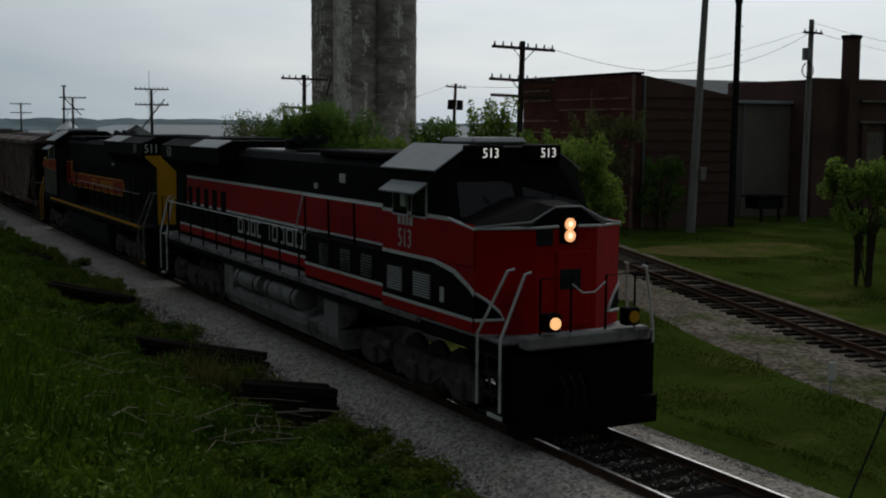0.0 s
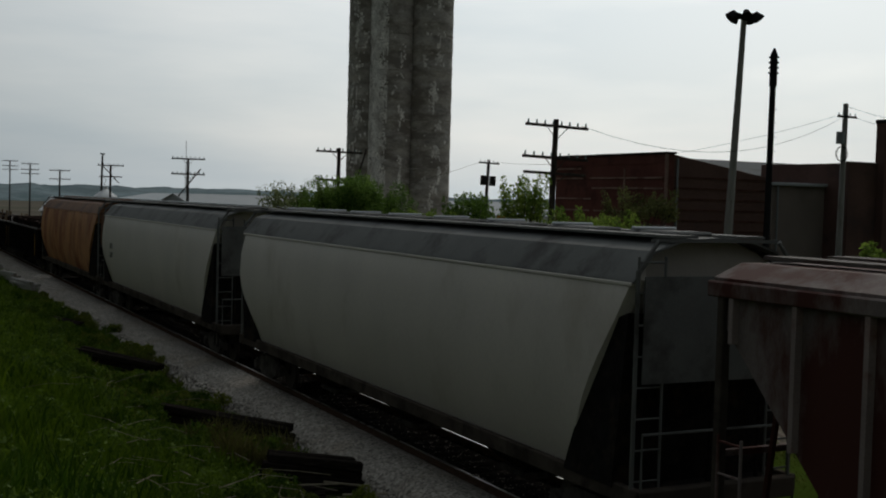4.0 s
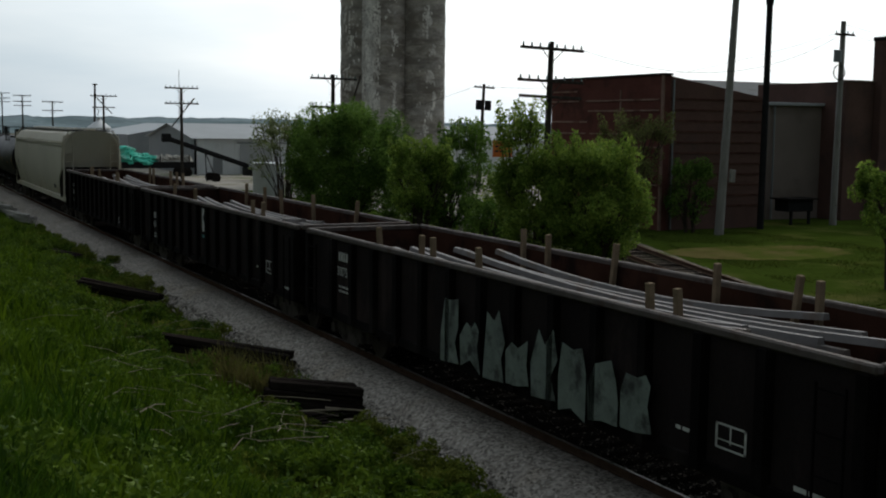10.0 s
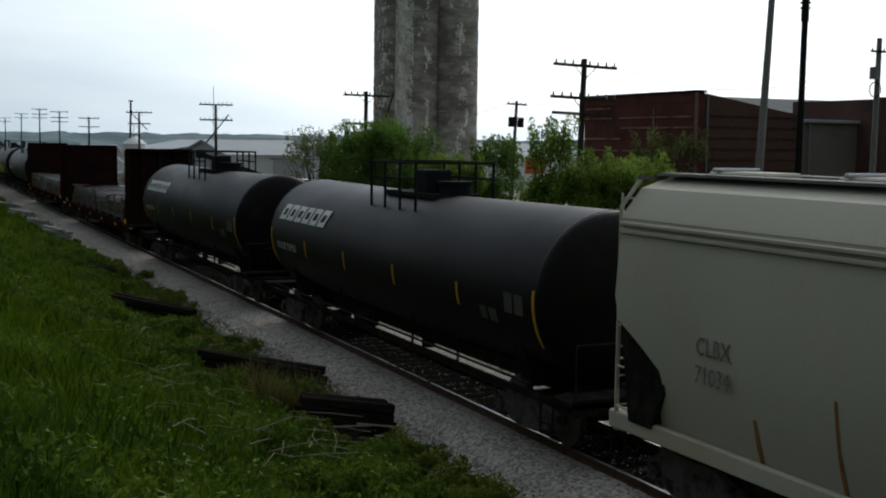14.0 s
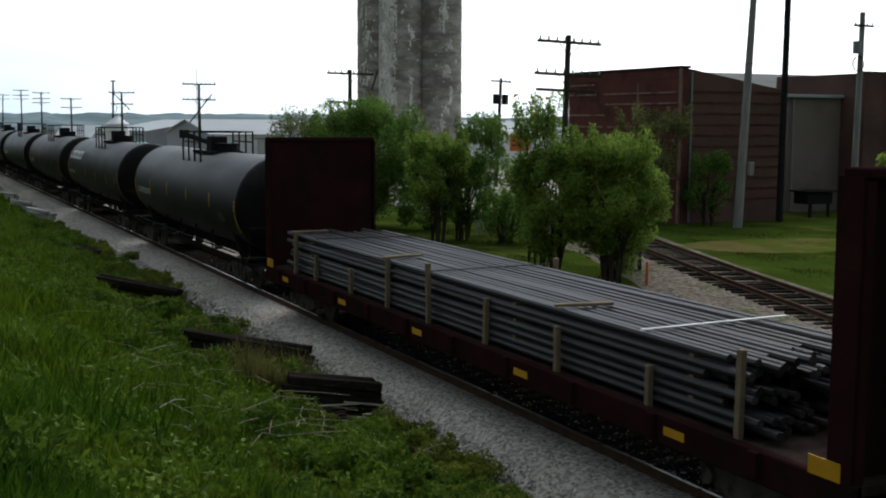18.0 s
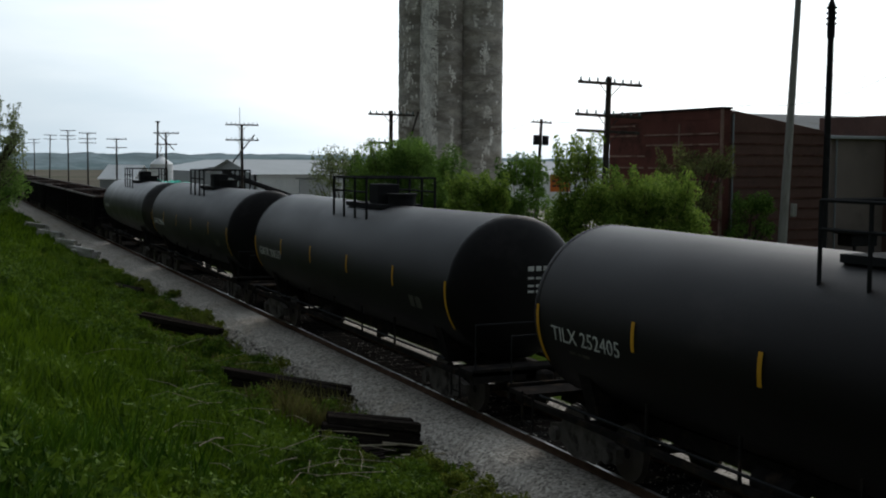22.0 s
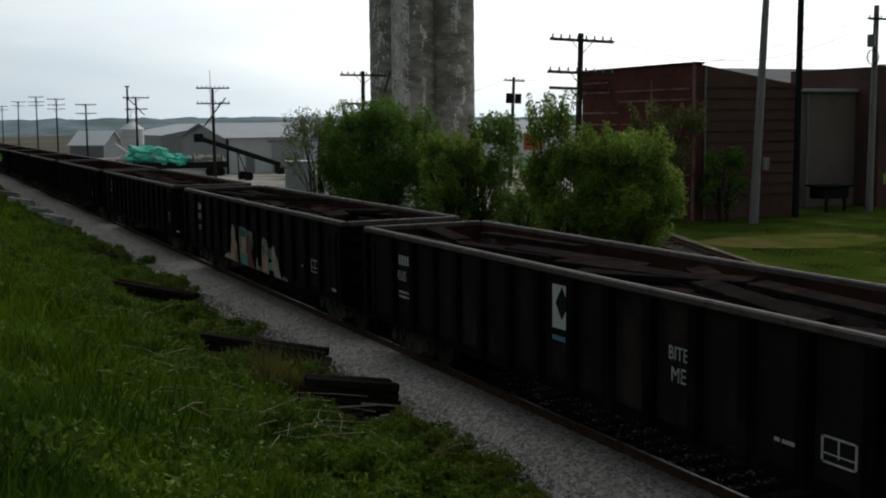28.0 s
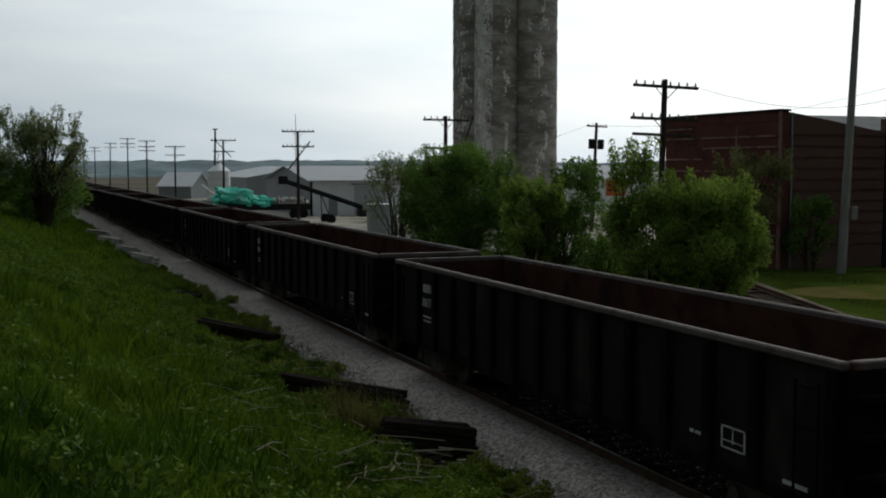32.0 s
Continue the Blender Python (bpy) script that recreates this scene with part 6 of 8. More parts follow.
    for e in (-1, 1):
        yy = half if e > 0 else -front
        part("anticlimber", box(-1.25, 1.25, min(yy, yy + e * 0.30), max(yy, yy + e * 0.30), 1.60 if e < 0 else 1.50, deck + (0.13 if e < 0 else 0.02), bevel=0.04), M_FUEL if red else M_BLACK, car)
        part("pilot_plate", box(-1.45, 1.45, min(yy + e * 0.02, yy + e * 0.12), max(yy + e * 0.02, yy + e * 0.12), 0.22, 1.5), M_BLACK, car)
        bm = bmesh.new()
        prism(bm, [(-1.4, 0.16), (1.4, 0.16), (1.4, 0.62), (-1.4, 0.62)], yy + e * 0.12, yy + e * 0.30)
        part("snow_plough", bm, M_BLACK, car)
        for k in range(3):
            part("air_hose", bent([(-0.6 + 0.18 * k, yy + e * 0.3, 1.15), (-0.6 + 0.18 * k, yy + e * 0.48, 0.95), (-0.58 + 0.18 * k, yy + e * 0.46, 0.55)], 0.025, 6), M_UNDER, car)
        part("end_railing", bent([(-0.95, yy + e * 0.2, deck), (-0.95, yy + e * 0.2, deck + 1.05), (-0.35, yy + e * 0.2, deck + 1.05), (-0.35, yy + e * 0.2, deck)], 0.022, 6), M_BLACK, car)
        part("end_railing", bent([(0.95, yy + e * 0.2, deck), (0.95, yy + e * 0.2, deck + 1.05), (0.35, yy + e * 0.2, deck + 1.05), (0.35, yy + e * 0.2, deck)], 0.022, 6), M_BLACK, car)
        part("safety_chain", bent([(-0.35, yy + e * 0.2, deck + 0.95), (-0.12, yy + e * 0.2, deck + 0.78), (0.12, yy + e * 0.2, deck + 0.78), (0.35, yy + e * 0.2, deck + 0.95)], 0.014, 5), hand, car)
        for s in (-1, 1):
            st = part("stairwell", box(s * 1.28 - 0.2, s * 1.28 + 0.2, min(yy, yy - e * 0.06), max(yy, yy - e * 0.06), 0.4, 1.6), M_BLACK, car)
            for k in range(4):
                part("step_tread", box(s * 1.3 - 0.22, s * 1.3 + 0.22, min(yy - e * 0.02, yy - e * 0.75), max(yy - e * 0.02, yy - e * 0.75), 0.42 + 0.33 * k, 0.46 + 0.33 * k), M_STEELDARK, st)
                part("tread_edge", box(min(s * 1.5, s * 1.53), max(s * 1.5, s * 1.53), min(yy - e * 0.02, yy - e * 0.5), max(yy - e * 0.02, yy - e * 0.5), 0.41 + 0.33 * k, 0.47 + 0.33 * k), hand, st) if k == 0 else None
            for y_, lean in ((yy - e * 0.05, 0.20), (yy - e * 0.80, 0.42)):
                part("stair_handrail", bent([(s * 1.55, y_, 0.55), (s * 1.55, y_, 1.75), (s * 1.22, y_ + e * lean, deck + 1.14), (s * 1.12, y_ + e * lean * 1.15, deck + 1.17)], 0.026, 6), hand if red or e < 0 else M_FADED, car, "painted stair handrail")
    for s in (-1, 1):
        y0, y1 = -1.9, 9.7
        part("side_handrail", bent([(s * 1.47, y1, deck + 1.08), (s * 1.47, y0, deck + 1.08)], 0.02, 6), rail_paint, car)
        for k in range(10):
            y = y0 + (y1 - y0) * k / 9
            part("railing_post", tube((s * 1.47, y, deck), (s * 1.47, y, deck + 1.08), 0.024, 6), M_BLACK, car)
        part("high_handrail", bent([(s * 1.44, -1.6, 2.75), (s * 1.44, -2.1, 3.62), (s * 1.44, -6.4, 3.62)], 0.02, 6), rail_paint if red else M_STEELDARK, car)
        for y in (-2.2, -3.6, -5.0):
            part("railing_post", tube((s * 1.42, y, 2.75), (s * 1.44, y, 3.62), 0.024, 6), M_BLACK, car)
        for y in (-3.3, -4.5, -5.6):
            g = part("cabinet_vent", box(min(s * 1.40, s * 1.42), max(s * 1.40, s * 1.42), y - 0.28, y + 0.28, 2.12, 2.62), M_STEELDARK, car)
            bm = bmesh.new()
            for k in range(8):
                box(min(s * 1.42, s * 1.435), max(s * 1.42, s * 1.435), y - 0.26, y + 0.26, 2.15 + 0.058 * k, 2.175 + 0.058 * k, bm)
            part("vent_grille", bm, M_FUEL if red else M_STEELDARK, g)
        # fuel tank and air reservoirs
    bm = bmesh.new()
    prism(bm, [(-1.42, 0.62), (-1.30, 0.34), (1.30, 0.34), (1.42, 0.62), (1.42, 1.30), (-1.42, 1.30)], -4.1, 4.0)
    if red:
        bm.free()
        bm = bmesh.new()
        prism(bm, [(-1.42, 0.60), (-1.30, 0.34), (1.30, 0.34), (1.42, 0.60), (1.42, 0.78), (0.95, 0.95), (0.95, 1.35), (-0.95, 1.35), (-0.95, 0.95), (-1.42, 0.78)], -4.1, 4.0)
        for e in (-4.1, 3.2):
            prism(bm, [(-1.42, 0.78), (1.42, 0.78), (1.42, 1.38), (-1.42, 1.38)], e, e + 0.8)
    part("fuel_tank", bm, M_FUEL if red else M_STEELDARK, car, "grey fuel tank" if red else "dark fuel tank")
    if red:
        for s in (-1, 1):
            for y0, y1 in ((2.9, 1.0), (0.5, -1.7)):
                bm = bmesh.new()
                tube((s * 1.25, y0, 1.13), (s * 1.25, y1, 1.13), 0.27, 18, bm=bm)
                part("air_reservoir", bm, M_FUEL, car, "grey cylindrical air reservoir", 40)
                for y in (y0 - 0.3, y1 + 0.3):
                    part("reservoir_strap", tube((s * 1.25, y - 0.03, 1.13), (s * 1.25, y + 0.03, 1.13), 0.28, 18), M_UNDER, car)
    for y in (-7.5, 7.3):
        t = truck(car, y, LOCOGEAR, (-1, 0, 1))
        for s in (-1, 1):
            bm = bmesh.new()
            prism(bm, [(-2.5, 0.75), (-2.4, 0.42), (-1.5, 0.40), (-1.1, 0.62), (-0.7, 0.40), (0.7, 0.40), (1.1, 0.62), (1.5, 0.40), (2.4, 0.42), (2.5, 0.75), (2.1, 1.02), (1.0, 0.92), (-1.0, 0.92), (-2.1, 1.02)], s * 1.22 - 0.07, s * 1.22 + 0.07, "x")
            part("truck_frame", bm, M_TRUCK, t)
            for k in (-1.85, 0, 1.85):
                part("axle_box", box(s * 1.28 - 0.1, s * 1.28 + 0.1, k - 0.2, k + 0.2, 0.36, 0.74, bevel=0.04), M_TRUCK, t)
            part("brake_cylinder", tube((s * 1.30, 0.9, 0.85), (s * 1.30, 1.3, 0.85), 0.11, 10), M_TRUCK, t)
            part("sand_pipe", bent([(s * 1.2, -2.6, 1.3), (s * 1.15, -2.75, 0.5)], 0.025, 5), M_TRUCK, t)
    couplers(car, half + 0.2)
    return car


# ---- the train ----
CARS = []


def add_car(car, q, turn=0):
    CARS.append((car, q, turn))


add_car(locomotive("red and black diesel locomotive with lit headlights leading the train", "513", "red"), 27.05)
add_car(locomotive("black diesel locomotive with orange band and yellow end, coupled backwards", "511", "black"), 50.15, 180)
add_car(hopper_ribbed("rusty brown ribbed covered hopper wagon"), 72.45)
add_car(hopper_round("pale grey curved-side covered hopper wagon", M_HOPGREY, M_HOPGREYTOP, 9.7, body=9.35, nose_cut=((1.15, 1.55), (1.45, 1.45), (1.8, 1.30), (2.3, 1.05), (2.8, 0.78), (3.2, 0.52), (3.6, 0.28), (4.1, 0.05), (4.24, 0.0))), 92.7)
add_car(hopper_round("pale grey covered hopper wagon with black lettering", M_HOPGREY, M_HOPGREYTOP, 9.9, "CEFX", "76192", body=9.35, nose_cut=((1.15, 1.55), (1.45, 1.45), (1.8, 1.30), (2.3, 1.05), (2.8, 0.78), (3.2, 0.52), (3.6, 0.28), (4.1, 0.05), (4.24, 0.0))), 114.3)
add_car(hopper_round("faded orange-tan covered hopper wagon streaked with rust", M_HOPTAN, M_ROOFTAN, 9.75, body=9.3, nose_cut=((1.15, 2.05), (1.63, 1.95), (1.9, 1.85), (2.4, 1.50), (3.05, 0.92), (3.6, 0.45), (4.0, 0.12), (4.24, 0.0))), 134.75)


def flat_paint(car, x, y0, material, pts, label="", name="spray_paint"):
    """A painted shape on the near side: points are metres towards the front of the train and height."""
    bm = bmesh.new()
    prism(bm, pts, -0.002, 0.002, "z")
    o = part(name, bm, material, car, label)
    o.matrix_basis = Matrix.Translation((x, y0, 0)) @ NEAR


def yellow_panels(car, half, w, step, x):
    """Yellow reflective strips, flaking yellow and rusty panels at both corners, and large wide-spaced lettering."""
    for y, z, h in ((2.92, 1.15, 0.45), (0.44, 1.1, 0.4), (-1.62, 1.15, 0.6), (-3.97, 0.92, 0.55), (-6.58, 1.05, 0.5), (7.42, 1.02, 0.55)):
        bars([0.09], h, 0, M_YELLOW, car, Matrix.Translation((x - 0.003, y, z)) @ NEAR, "reflective_stripe")
    for y in (9.0 - 0.62, -8.14):
        bars([0.10], 1.4, 0, M_YELLOW, car, Matrix.Translation((x - 0.12, y, 1.0)) @ NEAR, "corner_stripe")
    flat_paint(car, x, 8.2, M_OLDYELLOW, [(0, 1.9), (0.06, 2.4), (0.40, 2.36), (0.34, 2.0), (0.42, 1.75), (0.1, 1.68)], "flaking dull yellow paint", "worn_patch")
    flat_paint(car, x, 8.2, M_OLDYELLOW, [(0, 1.2), (0.02, 1.62), (0.46, 1.55), (0.48, 1.1)], "flaking dull yellow paint", "worn_patch")
    flat_paint(car, x, 8.15, M_OLDYELLOW, [(0, 0.98), (0, 1.12), (0.8, 1.05), (0.8, 0.98)], "flaking dull yellow paint", "worn_patch")
    flat_paint(car, x - 0.002, 7.75, M_BULK, [(0, 1.2), (0, 2.0), (0.6, 1.9), (0.62, 1.15)], "dull red primer patch", "primer_patch")
    flat_paint(car, x - 0.002, -7.1, M_ROOFTAN, [(0, 1.25), (0, 1.75), (0.35, 1.9), (0.55, 1.6), (0.5, 1.2)], "rusty bare patch", "rust_patch")
    for ch, y in (("D", 7.13), ("R", 6.68), ("G", 6.40), ("W", 5.60)):
        words(ch, 0.24, M_LETTER, car, Matrix.Translation((x, y, 1.96)) @ NEAR, "reporting_mark", 0.95)
    for ch, y in (("310", 6.55), ("552", 5.58)):
        words(ch, 0.22, M_LETTER, car, Matrix.Translation((x, y, 1.48)) @ NEAR, "car_number", 0.9)
    bars([0.5], 0.05, 0, M_LETTER, car, Matrix.Translation((x, -5.72, 1.20)) @ NEAR, "data_plate")
    bars([0.22, 0.22], 0.11, 0.05, M_LETTER, car, Matrix.Translation((x, -5.72, 1.28)) @ NEAR, "data_plate")
    for y in (3.2, 2.3):
        part("hose_loop", bent([(0.6, y, 2.9), (0.62, y, 3.35), (0.62, y - 0.2, 3.62), (0.62, y - 0.45, 3.62), (0.62, y - 0.65, 3.35), (0.64, y - 0.65, 2.9)], 0.05, 8), M_UNDER, car, "thick black hose bent into a loop")


def mural(car, half, w, step, x):
    """Flaking block-letter graffiti along the lower half of the side."""
    a, b, c = x - 0.113, x - 0.117, x - 0.121
    put = lambda m, d, pts: flat_paint(car, d, 2.6, m, pts, "flaking pastel graffiti")
    put(M_GRAFWHITE, a, [(0, 0.86), (0.35, 1.02), (0.5, 0.98), (0.62, 1.12), (0.75, 0.86)])
    put(M_GRAFTAN, a, [(0.75, 0.86), (0.85, 1.3), (1.0, 1.5), (0.92, 1.85), (1.15, 2.0), (1.35, 1.9), (1.38, 1.55), (1.6, 1.4), (1.75, 0.86)])
    put(M_GRAFWHITE, b, [(0.92, 1.55), (0.92, 1.85), (1.15, 2.0), (1.33, 1.88), (1.2, 1.7)])
    put(M_GRAFRED, b, [(1.45, 0.9), (1.5, 1.3), (1.7, 1.2), (1.78, 0.9)])
    put(M_GRAFGREEN, a, [(1.9, 1.35), (1.85, 1.95), (2.0, 2.02), (2.75, 1.98), (2.85, 0.86), (2.0, 0.86)])
    put(M_GRAFDARK, b, [(1.98, 1.75), (1.98, 1.94), (2.62, 1.92), (2.62, 1.72)])
    put(M_GRAFTAN, b, [(2.05, 1.2), (2.0, 1.72), (2.62, 1.7), (2.65, 1.15)])
    put(M_GRAFBLUE, b, [(2.05, 0.87), (2.05, 1.15), (2.7, 1.1), (2.75, 0.87)])
    put(M_GRAFGREEN, a, [(2.87, 1.95), (3.35, 1.92), (3.45, 1.55), (3.3, 1.35), (3.2, 1.5), (3.15, 1.8), (2.87, 1.82)])
    put(M_GRAFRED, a, [(2.87, 1.3), (2.87, 1.8), (3.12, 1.78), (3.2, 1.3), (3.35, 1.1), (3.55, 0.86), (2.9, 0.86)])
    put(M_GRAFWHITE, a, [(3.75, 0.86), (3.72, 1.05), (3.85, 1.25), (3.95, 1.1), (3.98, 0.86)])
    put(M_GRAFGREEN, a, [(4.0, 0.86), (4.0, 1.0), (4.35, 1.0), (4.35, 0.86)])
    put(M_GRAFTAN, a, [(4.4, 0.86), (4.35, 1.3), (4.4, 1.75), (4.55, 1.88), (4.8, 1.82), (4.95, 1.65), (5.0, 1.2), (5.05, 0.86)])
    put(M_GRAFWHITE, b, [(4.42, 1.35), (4.42, 1.75), (4.55, 1.87), (4.78, 1.80), (4.85, 1.5), (4.6, 1.3)])
    put(M_GRAFDARK, a, [(5.0, 1.3), (5.0, 1.65), (5.3, 1.6), (5.35, 1.3)])
    put(M_GRAFBLUE, a, [(5.05, 0.98), (5.05, 1.2), (5.4, 1.25), (5.45, 1.0)])
    put(M_GRAFWHITE, b, [(5.45, 1.05), (5.3, 1.55), (5.45, 1.72), (5.6, 1.68), (5.75, 1.45), (5.95, 1.42), (5.98, 1.2), (6.05, 1.1), (6.25, 0.86), (5.65, 0.86)])
    put(M_GRAFTAN, c, [(5.5, 1.1), (5.45, 1.45), (5.7, 1.35), (5.95, 0.9), (5.7, 0.9)])
    put(M_GRAFWHITE, a, [(6.3, 0.86), (6.45, 0.95), (6.7, 0.94), (6.85, 0.86)])


add_car(gondola("black gondola wagon heaped with old railway ties", 8.45, 2.75, 15, load_ties, "", "", yellow_panels), 154.85)
add_car(gondola("black gondola wagon carrying pale beams between wooden stakes", 8.9, 2.72, 16, load_beams, "x", "35137", scribble(M_GRAFWHITE, [(4.42, 1.89, 0.4), (2.16, 1.73, 0.4), (0.75, 1.73, 0.4), (-3.3, 1.80, 0.42), (-4.6, 1.82, 0.46), (-5.65, 1.90, 0.34)], 4), (-5.6, 1.40), (7.4, 1.75)), 173.45)
add_car(gondola("black gondola wagon with white graffiti carrying pale beams", 8.75, 2.72, 14, load_beams, "x", "30075", spray([M_GRAFGREEN], 1.42, 0.95, 6.2, 1.2, 8, 8)), 192.75)


def square_logo(car, half, w, step, x):
    bm = bmesh.new()
    prism(bm, [(0, 0), (0.62, 0), (0.62, 0.72), (0, 0.72)], -0.002, 0.002, "z")
    p = part("owner_panel", bm, M_WHITE, car, "white square panel with a dark diamond")
    p.matrix_basis = Matrix.Translation((x, 0.15, 1.82)) @ NEAR
    bm = bmesh.new()
    prism(bm, [(0.3, 0.15), (0.5, 0.42), (0.3, 0.70), (0.1, 0.42)], 0.003, 0.006, "z")
    d = part("diamond", bm, M_STEELDARK, p)
    bars([0.4], 0.08, 0, M_GRAFBLUE, car, Matrix.Translation((x, 0.15, 1.62)) @ NEAR, "small_lettering")


add_car(gondola("black gondola wagon with a white panel carrying pale beams", 8.8, 2.72, 15, load_beams, "x", "4506", square_logo, (-6.1, 1.27), (6.35, 1.75)), 211.1)
add_car(gondola("black gondola wagon with wooden stakes round its load", 8.45, 2.72, 14, load_beams, "x", "30102", plate=(-4.92, 0.92), sign=(6.6, 1.95)), 229.4)
add_car(hopper_round("cream-grey covered hopper wagon with rust streaks", M_HOPCREAM, M_HOPCREAM, 10.55, "CLBX", "71034", 10.2, ((1.15, 0.85), (1.45, 0.95), (1.75, 1.15), (2.0, 1.15), (2.35, 0.65), (2.62, 0.15), (2.7, 0.0)), 9, True), 249.65)
add_car(tank_car("dull black tank car with a white owner mark", M_TANKBROWN, brand=True, number="PROX 75922"), 269.95)
add_car(tank_car("dull black tank car with a white owner mark", M_TANKBROWN, brand=True, number="PROX 75930"), 289.2)
add_car(bulkhead_flat("dark red bulkhead flat wagon loaded with steel pipes", 3), 311.7)
add_car(bulkhead_flat("dark red bulkhead flat wagon loaded with steel pipes", 7), 336.1)
add_car(tank_car("black tank car with yellow reflective strips", M_TANK, number="GATX 206430"), 357.9)
add_car(tank_car("brown-black tank car with a large white owner mark", M_TANKBROWN, brand=True, number="PROX 75934"), 377.3)
add_car(tank_car("brown-black tank car with yellow reflective strips", M_TANKBROWN, number="TILX 252405"), 396.5)
add_car(tank_car("black tank car with yellow reflective strips", M_TANK, number="GATX 206517"), 415.6)
add_car(tank_car("black tank car with yellow reflective strips", M_TANK, number="GATX 205469"), 434.8)
add_car(tank_car("glossy black tank car, a little shorter than the others", M_TANKSHINE, 7.4, 1.42, number="DBUX 250812", stripes=False, shine=True), 453.1)


def bite_me(car, half, w, step, x):
    square_logo(car, half, w, step, x)
    words("BITE", 0.2, M_LETTER, car, Matrix.Translation((x, -3.02, 1.88)) @ NEAR, "graffiti", 0.85)
    words("ME", 0.22, M_LETTER, car, Matrix.Translation((x, -3.08, 1.57)) @ NEAR, "graffiti", 0.9)


add_car(gondola("black gondola wagon with a low scrap load", 8.6, 2.78, 14, load_scrap(0.84), "x", "30112"), 472.0)
add_car(gondola("black gondola wagon with a low scrap load", 8.5, 2.80, 14, load_scrap(0.88), "x", "30033"), 490.0)
add_car(gondola("black gondola wagon with a white panel and painted words", 8.5, 2.80, 15, load_scrap(0.86), "x", "4505", bite_me), 508.6)
add_car(gondola("black gondola wagon with bright graffiti and a low scrap load", 8.45, 2.80, 14, load_scrap(0.87), "x", "30084", mural, (-5.95, 1.33)), 527.0)
add_car(gondola("black gondola wagon with a low scrap load", 8.3, 2.80, 14, load_scrap(0.80), "x", "30059", plate=(-6.45, 1.36)), 545.8)
add_car(gondola("black gondola wagon, nearly empty and rusty inside", 8.45, 2.80, 14, load_scrap(0.2), "x", "30060"), 564.5)
add_car(gondola("black gondola wagon, nearly empty and rusty inside", 8.4, 2.80, 14, load_scrap(0.18), "x", "30017"), 582.95)
add_car(gondola("black gondola wagon, nearly empty and rusty inside", 8.55, 2.80, 14, load_scrap(0.3), "x", "30061"), 601.7)
for k in range(9):
    add_car(gondola("black gondola wagon with a low scrap load", 8.5, 2.80, 14, load_scrap(0.3 + 0.05 * k), "x", "300%02d" % (20 + 7 * k)), 620.6 + 18.55 * k)


# ---- silo tower ----
tower = empty("grain_silo_tower", "tall stained concrete grain silos standing in a cluster", "silo")
TY = 105.0
def silo(x, y, r, z1, material, name):
    bm = bmesh.new()
    seg = 40
    secs = []
    z = -0.5
    k = 0
    while z < z1:
        rr = r + (0.02 if k % 2 else 0.0)
        secs.append([(x + rr * math.cos(2 * math.pi * a / seg), y + rr * math.sin(2 * math.pi * a / seg), z) for a in range(seg)])
        secs.append([(x + rr * math.cos(2 * math.pi * a / seg), y + rr * math.sin(2 * math.pi * a / seg), min(z + 1.15, z1)) for a in range(seg)])
        z += 1.2
        k += 1
    return part(name, loft(secs, bm), material, tower, smooth=35)
def bin_at(u, v):
    """Plan place from metres across and along the line of sight to the tower."""
    return 0.906 * u + 0.423 * v, -0.423 * u + 0.906 * v


silo(*bin_at(-4.75, 118.6), 2.36, 25.3, M_CONCRETE, "silo_bin")
FB = bin_at(-2.62, 116.5)
silo(*FB, 2.22, 25.6, M_CONCRETE, "silo_bin")
RB = bin_at(1.22, 116.8)
silo(*RB, 2.16, 25.9, M_CONCRETE, "silo_bin")
silo(*bin_at(-2.6, 122.6), 2.3, 25.4, M_CONCRETE, "silo_bin")
silo(*bin_at(1.0, 122.6), 2.1, 25.4, M_CONCRETE, "silo_bin")


def flaking(c, r, a0, a1, z0, z1, seed, dense):
    """Old whitewash left in ragged flakes on a bin, thickest in the middle of the strip."""
    rng = random.Random(seed)
    bm = bmesh.new()
    da, dz = 3.6, 0.17
    for i in range(int((a1 - a0) / da)):
        for j in range(int((z1 - z0) / dz)):
            a, z = a0 + da * i, z0 + dz * j
            mid = 1 - abs(2 * i * da / (a1 - a0) - 1)
            if noise.noise((a * 0.05, z * 0.55, seed)) + 0.6 * noise.noise((a * 0.2, z * 1.6, seed)) + 1.0 * mid + rng.uniform(-0.25, 0.25) < 1.0 - dense:
                continue
            e = [rng.uniform(-0.06, 0.05) for k in range(4)]
            q = [(a - e[0] * 20, z + e[0]), (a + da + e[1] * 20, z + e[1]), (a + da + e[2] * 20, z + dz + e[2]), (a + e[3] * 20, z + dz - e[3])]
            lift = r + 0.026 + rng.uniform(0, 0.006)
            bm.faces.new([bm.verts.new((c[0] + lift * math.cos(radians(b)), c[1] + lift * math.sin(radians(b)), h)) for b, h in q])
    tagged(part("whitewash", bm, M_CONCRETE_PALE, tower, "ragged remains of pale whitewash"), kind="stuff")


flaking(FB, 2.22, 160, 236, 0.4, 25.0, 3, 0.95)
flaking(FB, 2.22, 228, 310, 0.4, 25.0, 5, -0.22)
flaking(RB, 2.16, 195, 320, 0.4, 25.0, 8, -0.14)
flaking(bin_at(-4.75, 118.6), 2.36, 165, 250, 0.4, 25.0, 11, 0.0)
for z in (21.4, 17.8, 13.0, 8.2, 4.4):
    for c, r in ((RB, 2.19), (FB, 2.25)):
        part("cast_joint", tube((*c, z), (*c, z + 0.12), r, 40), M_CONCRETE, tower)
part("spout_opening", box(48.9, 50.2, TY - 0.2, TY + 0.9, 2.2, 3.2), M_STEELDARK, tower)


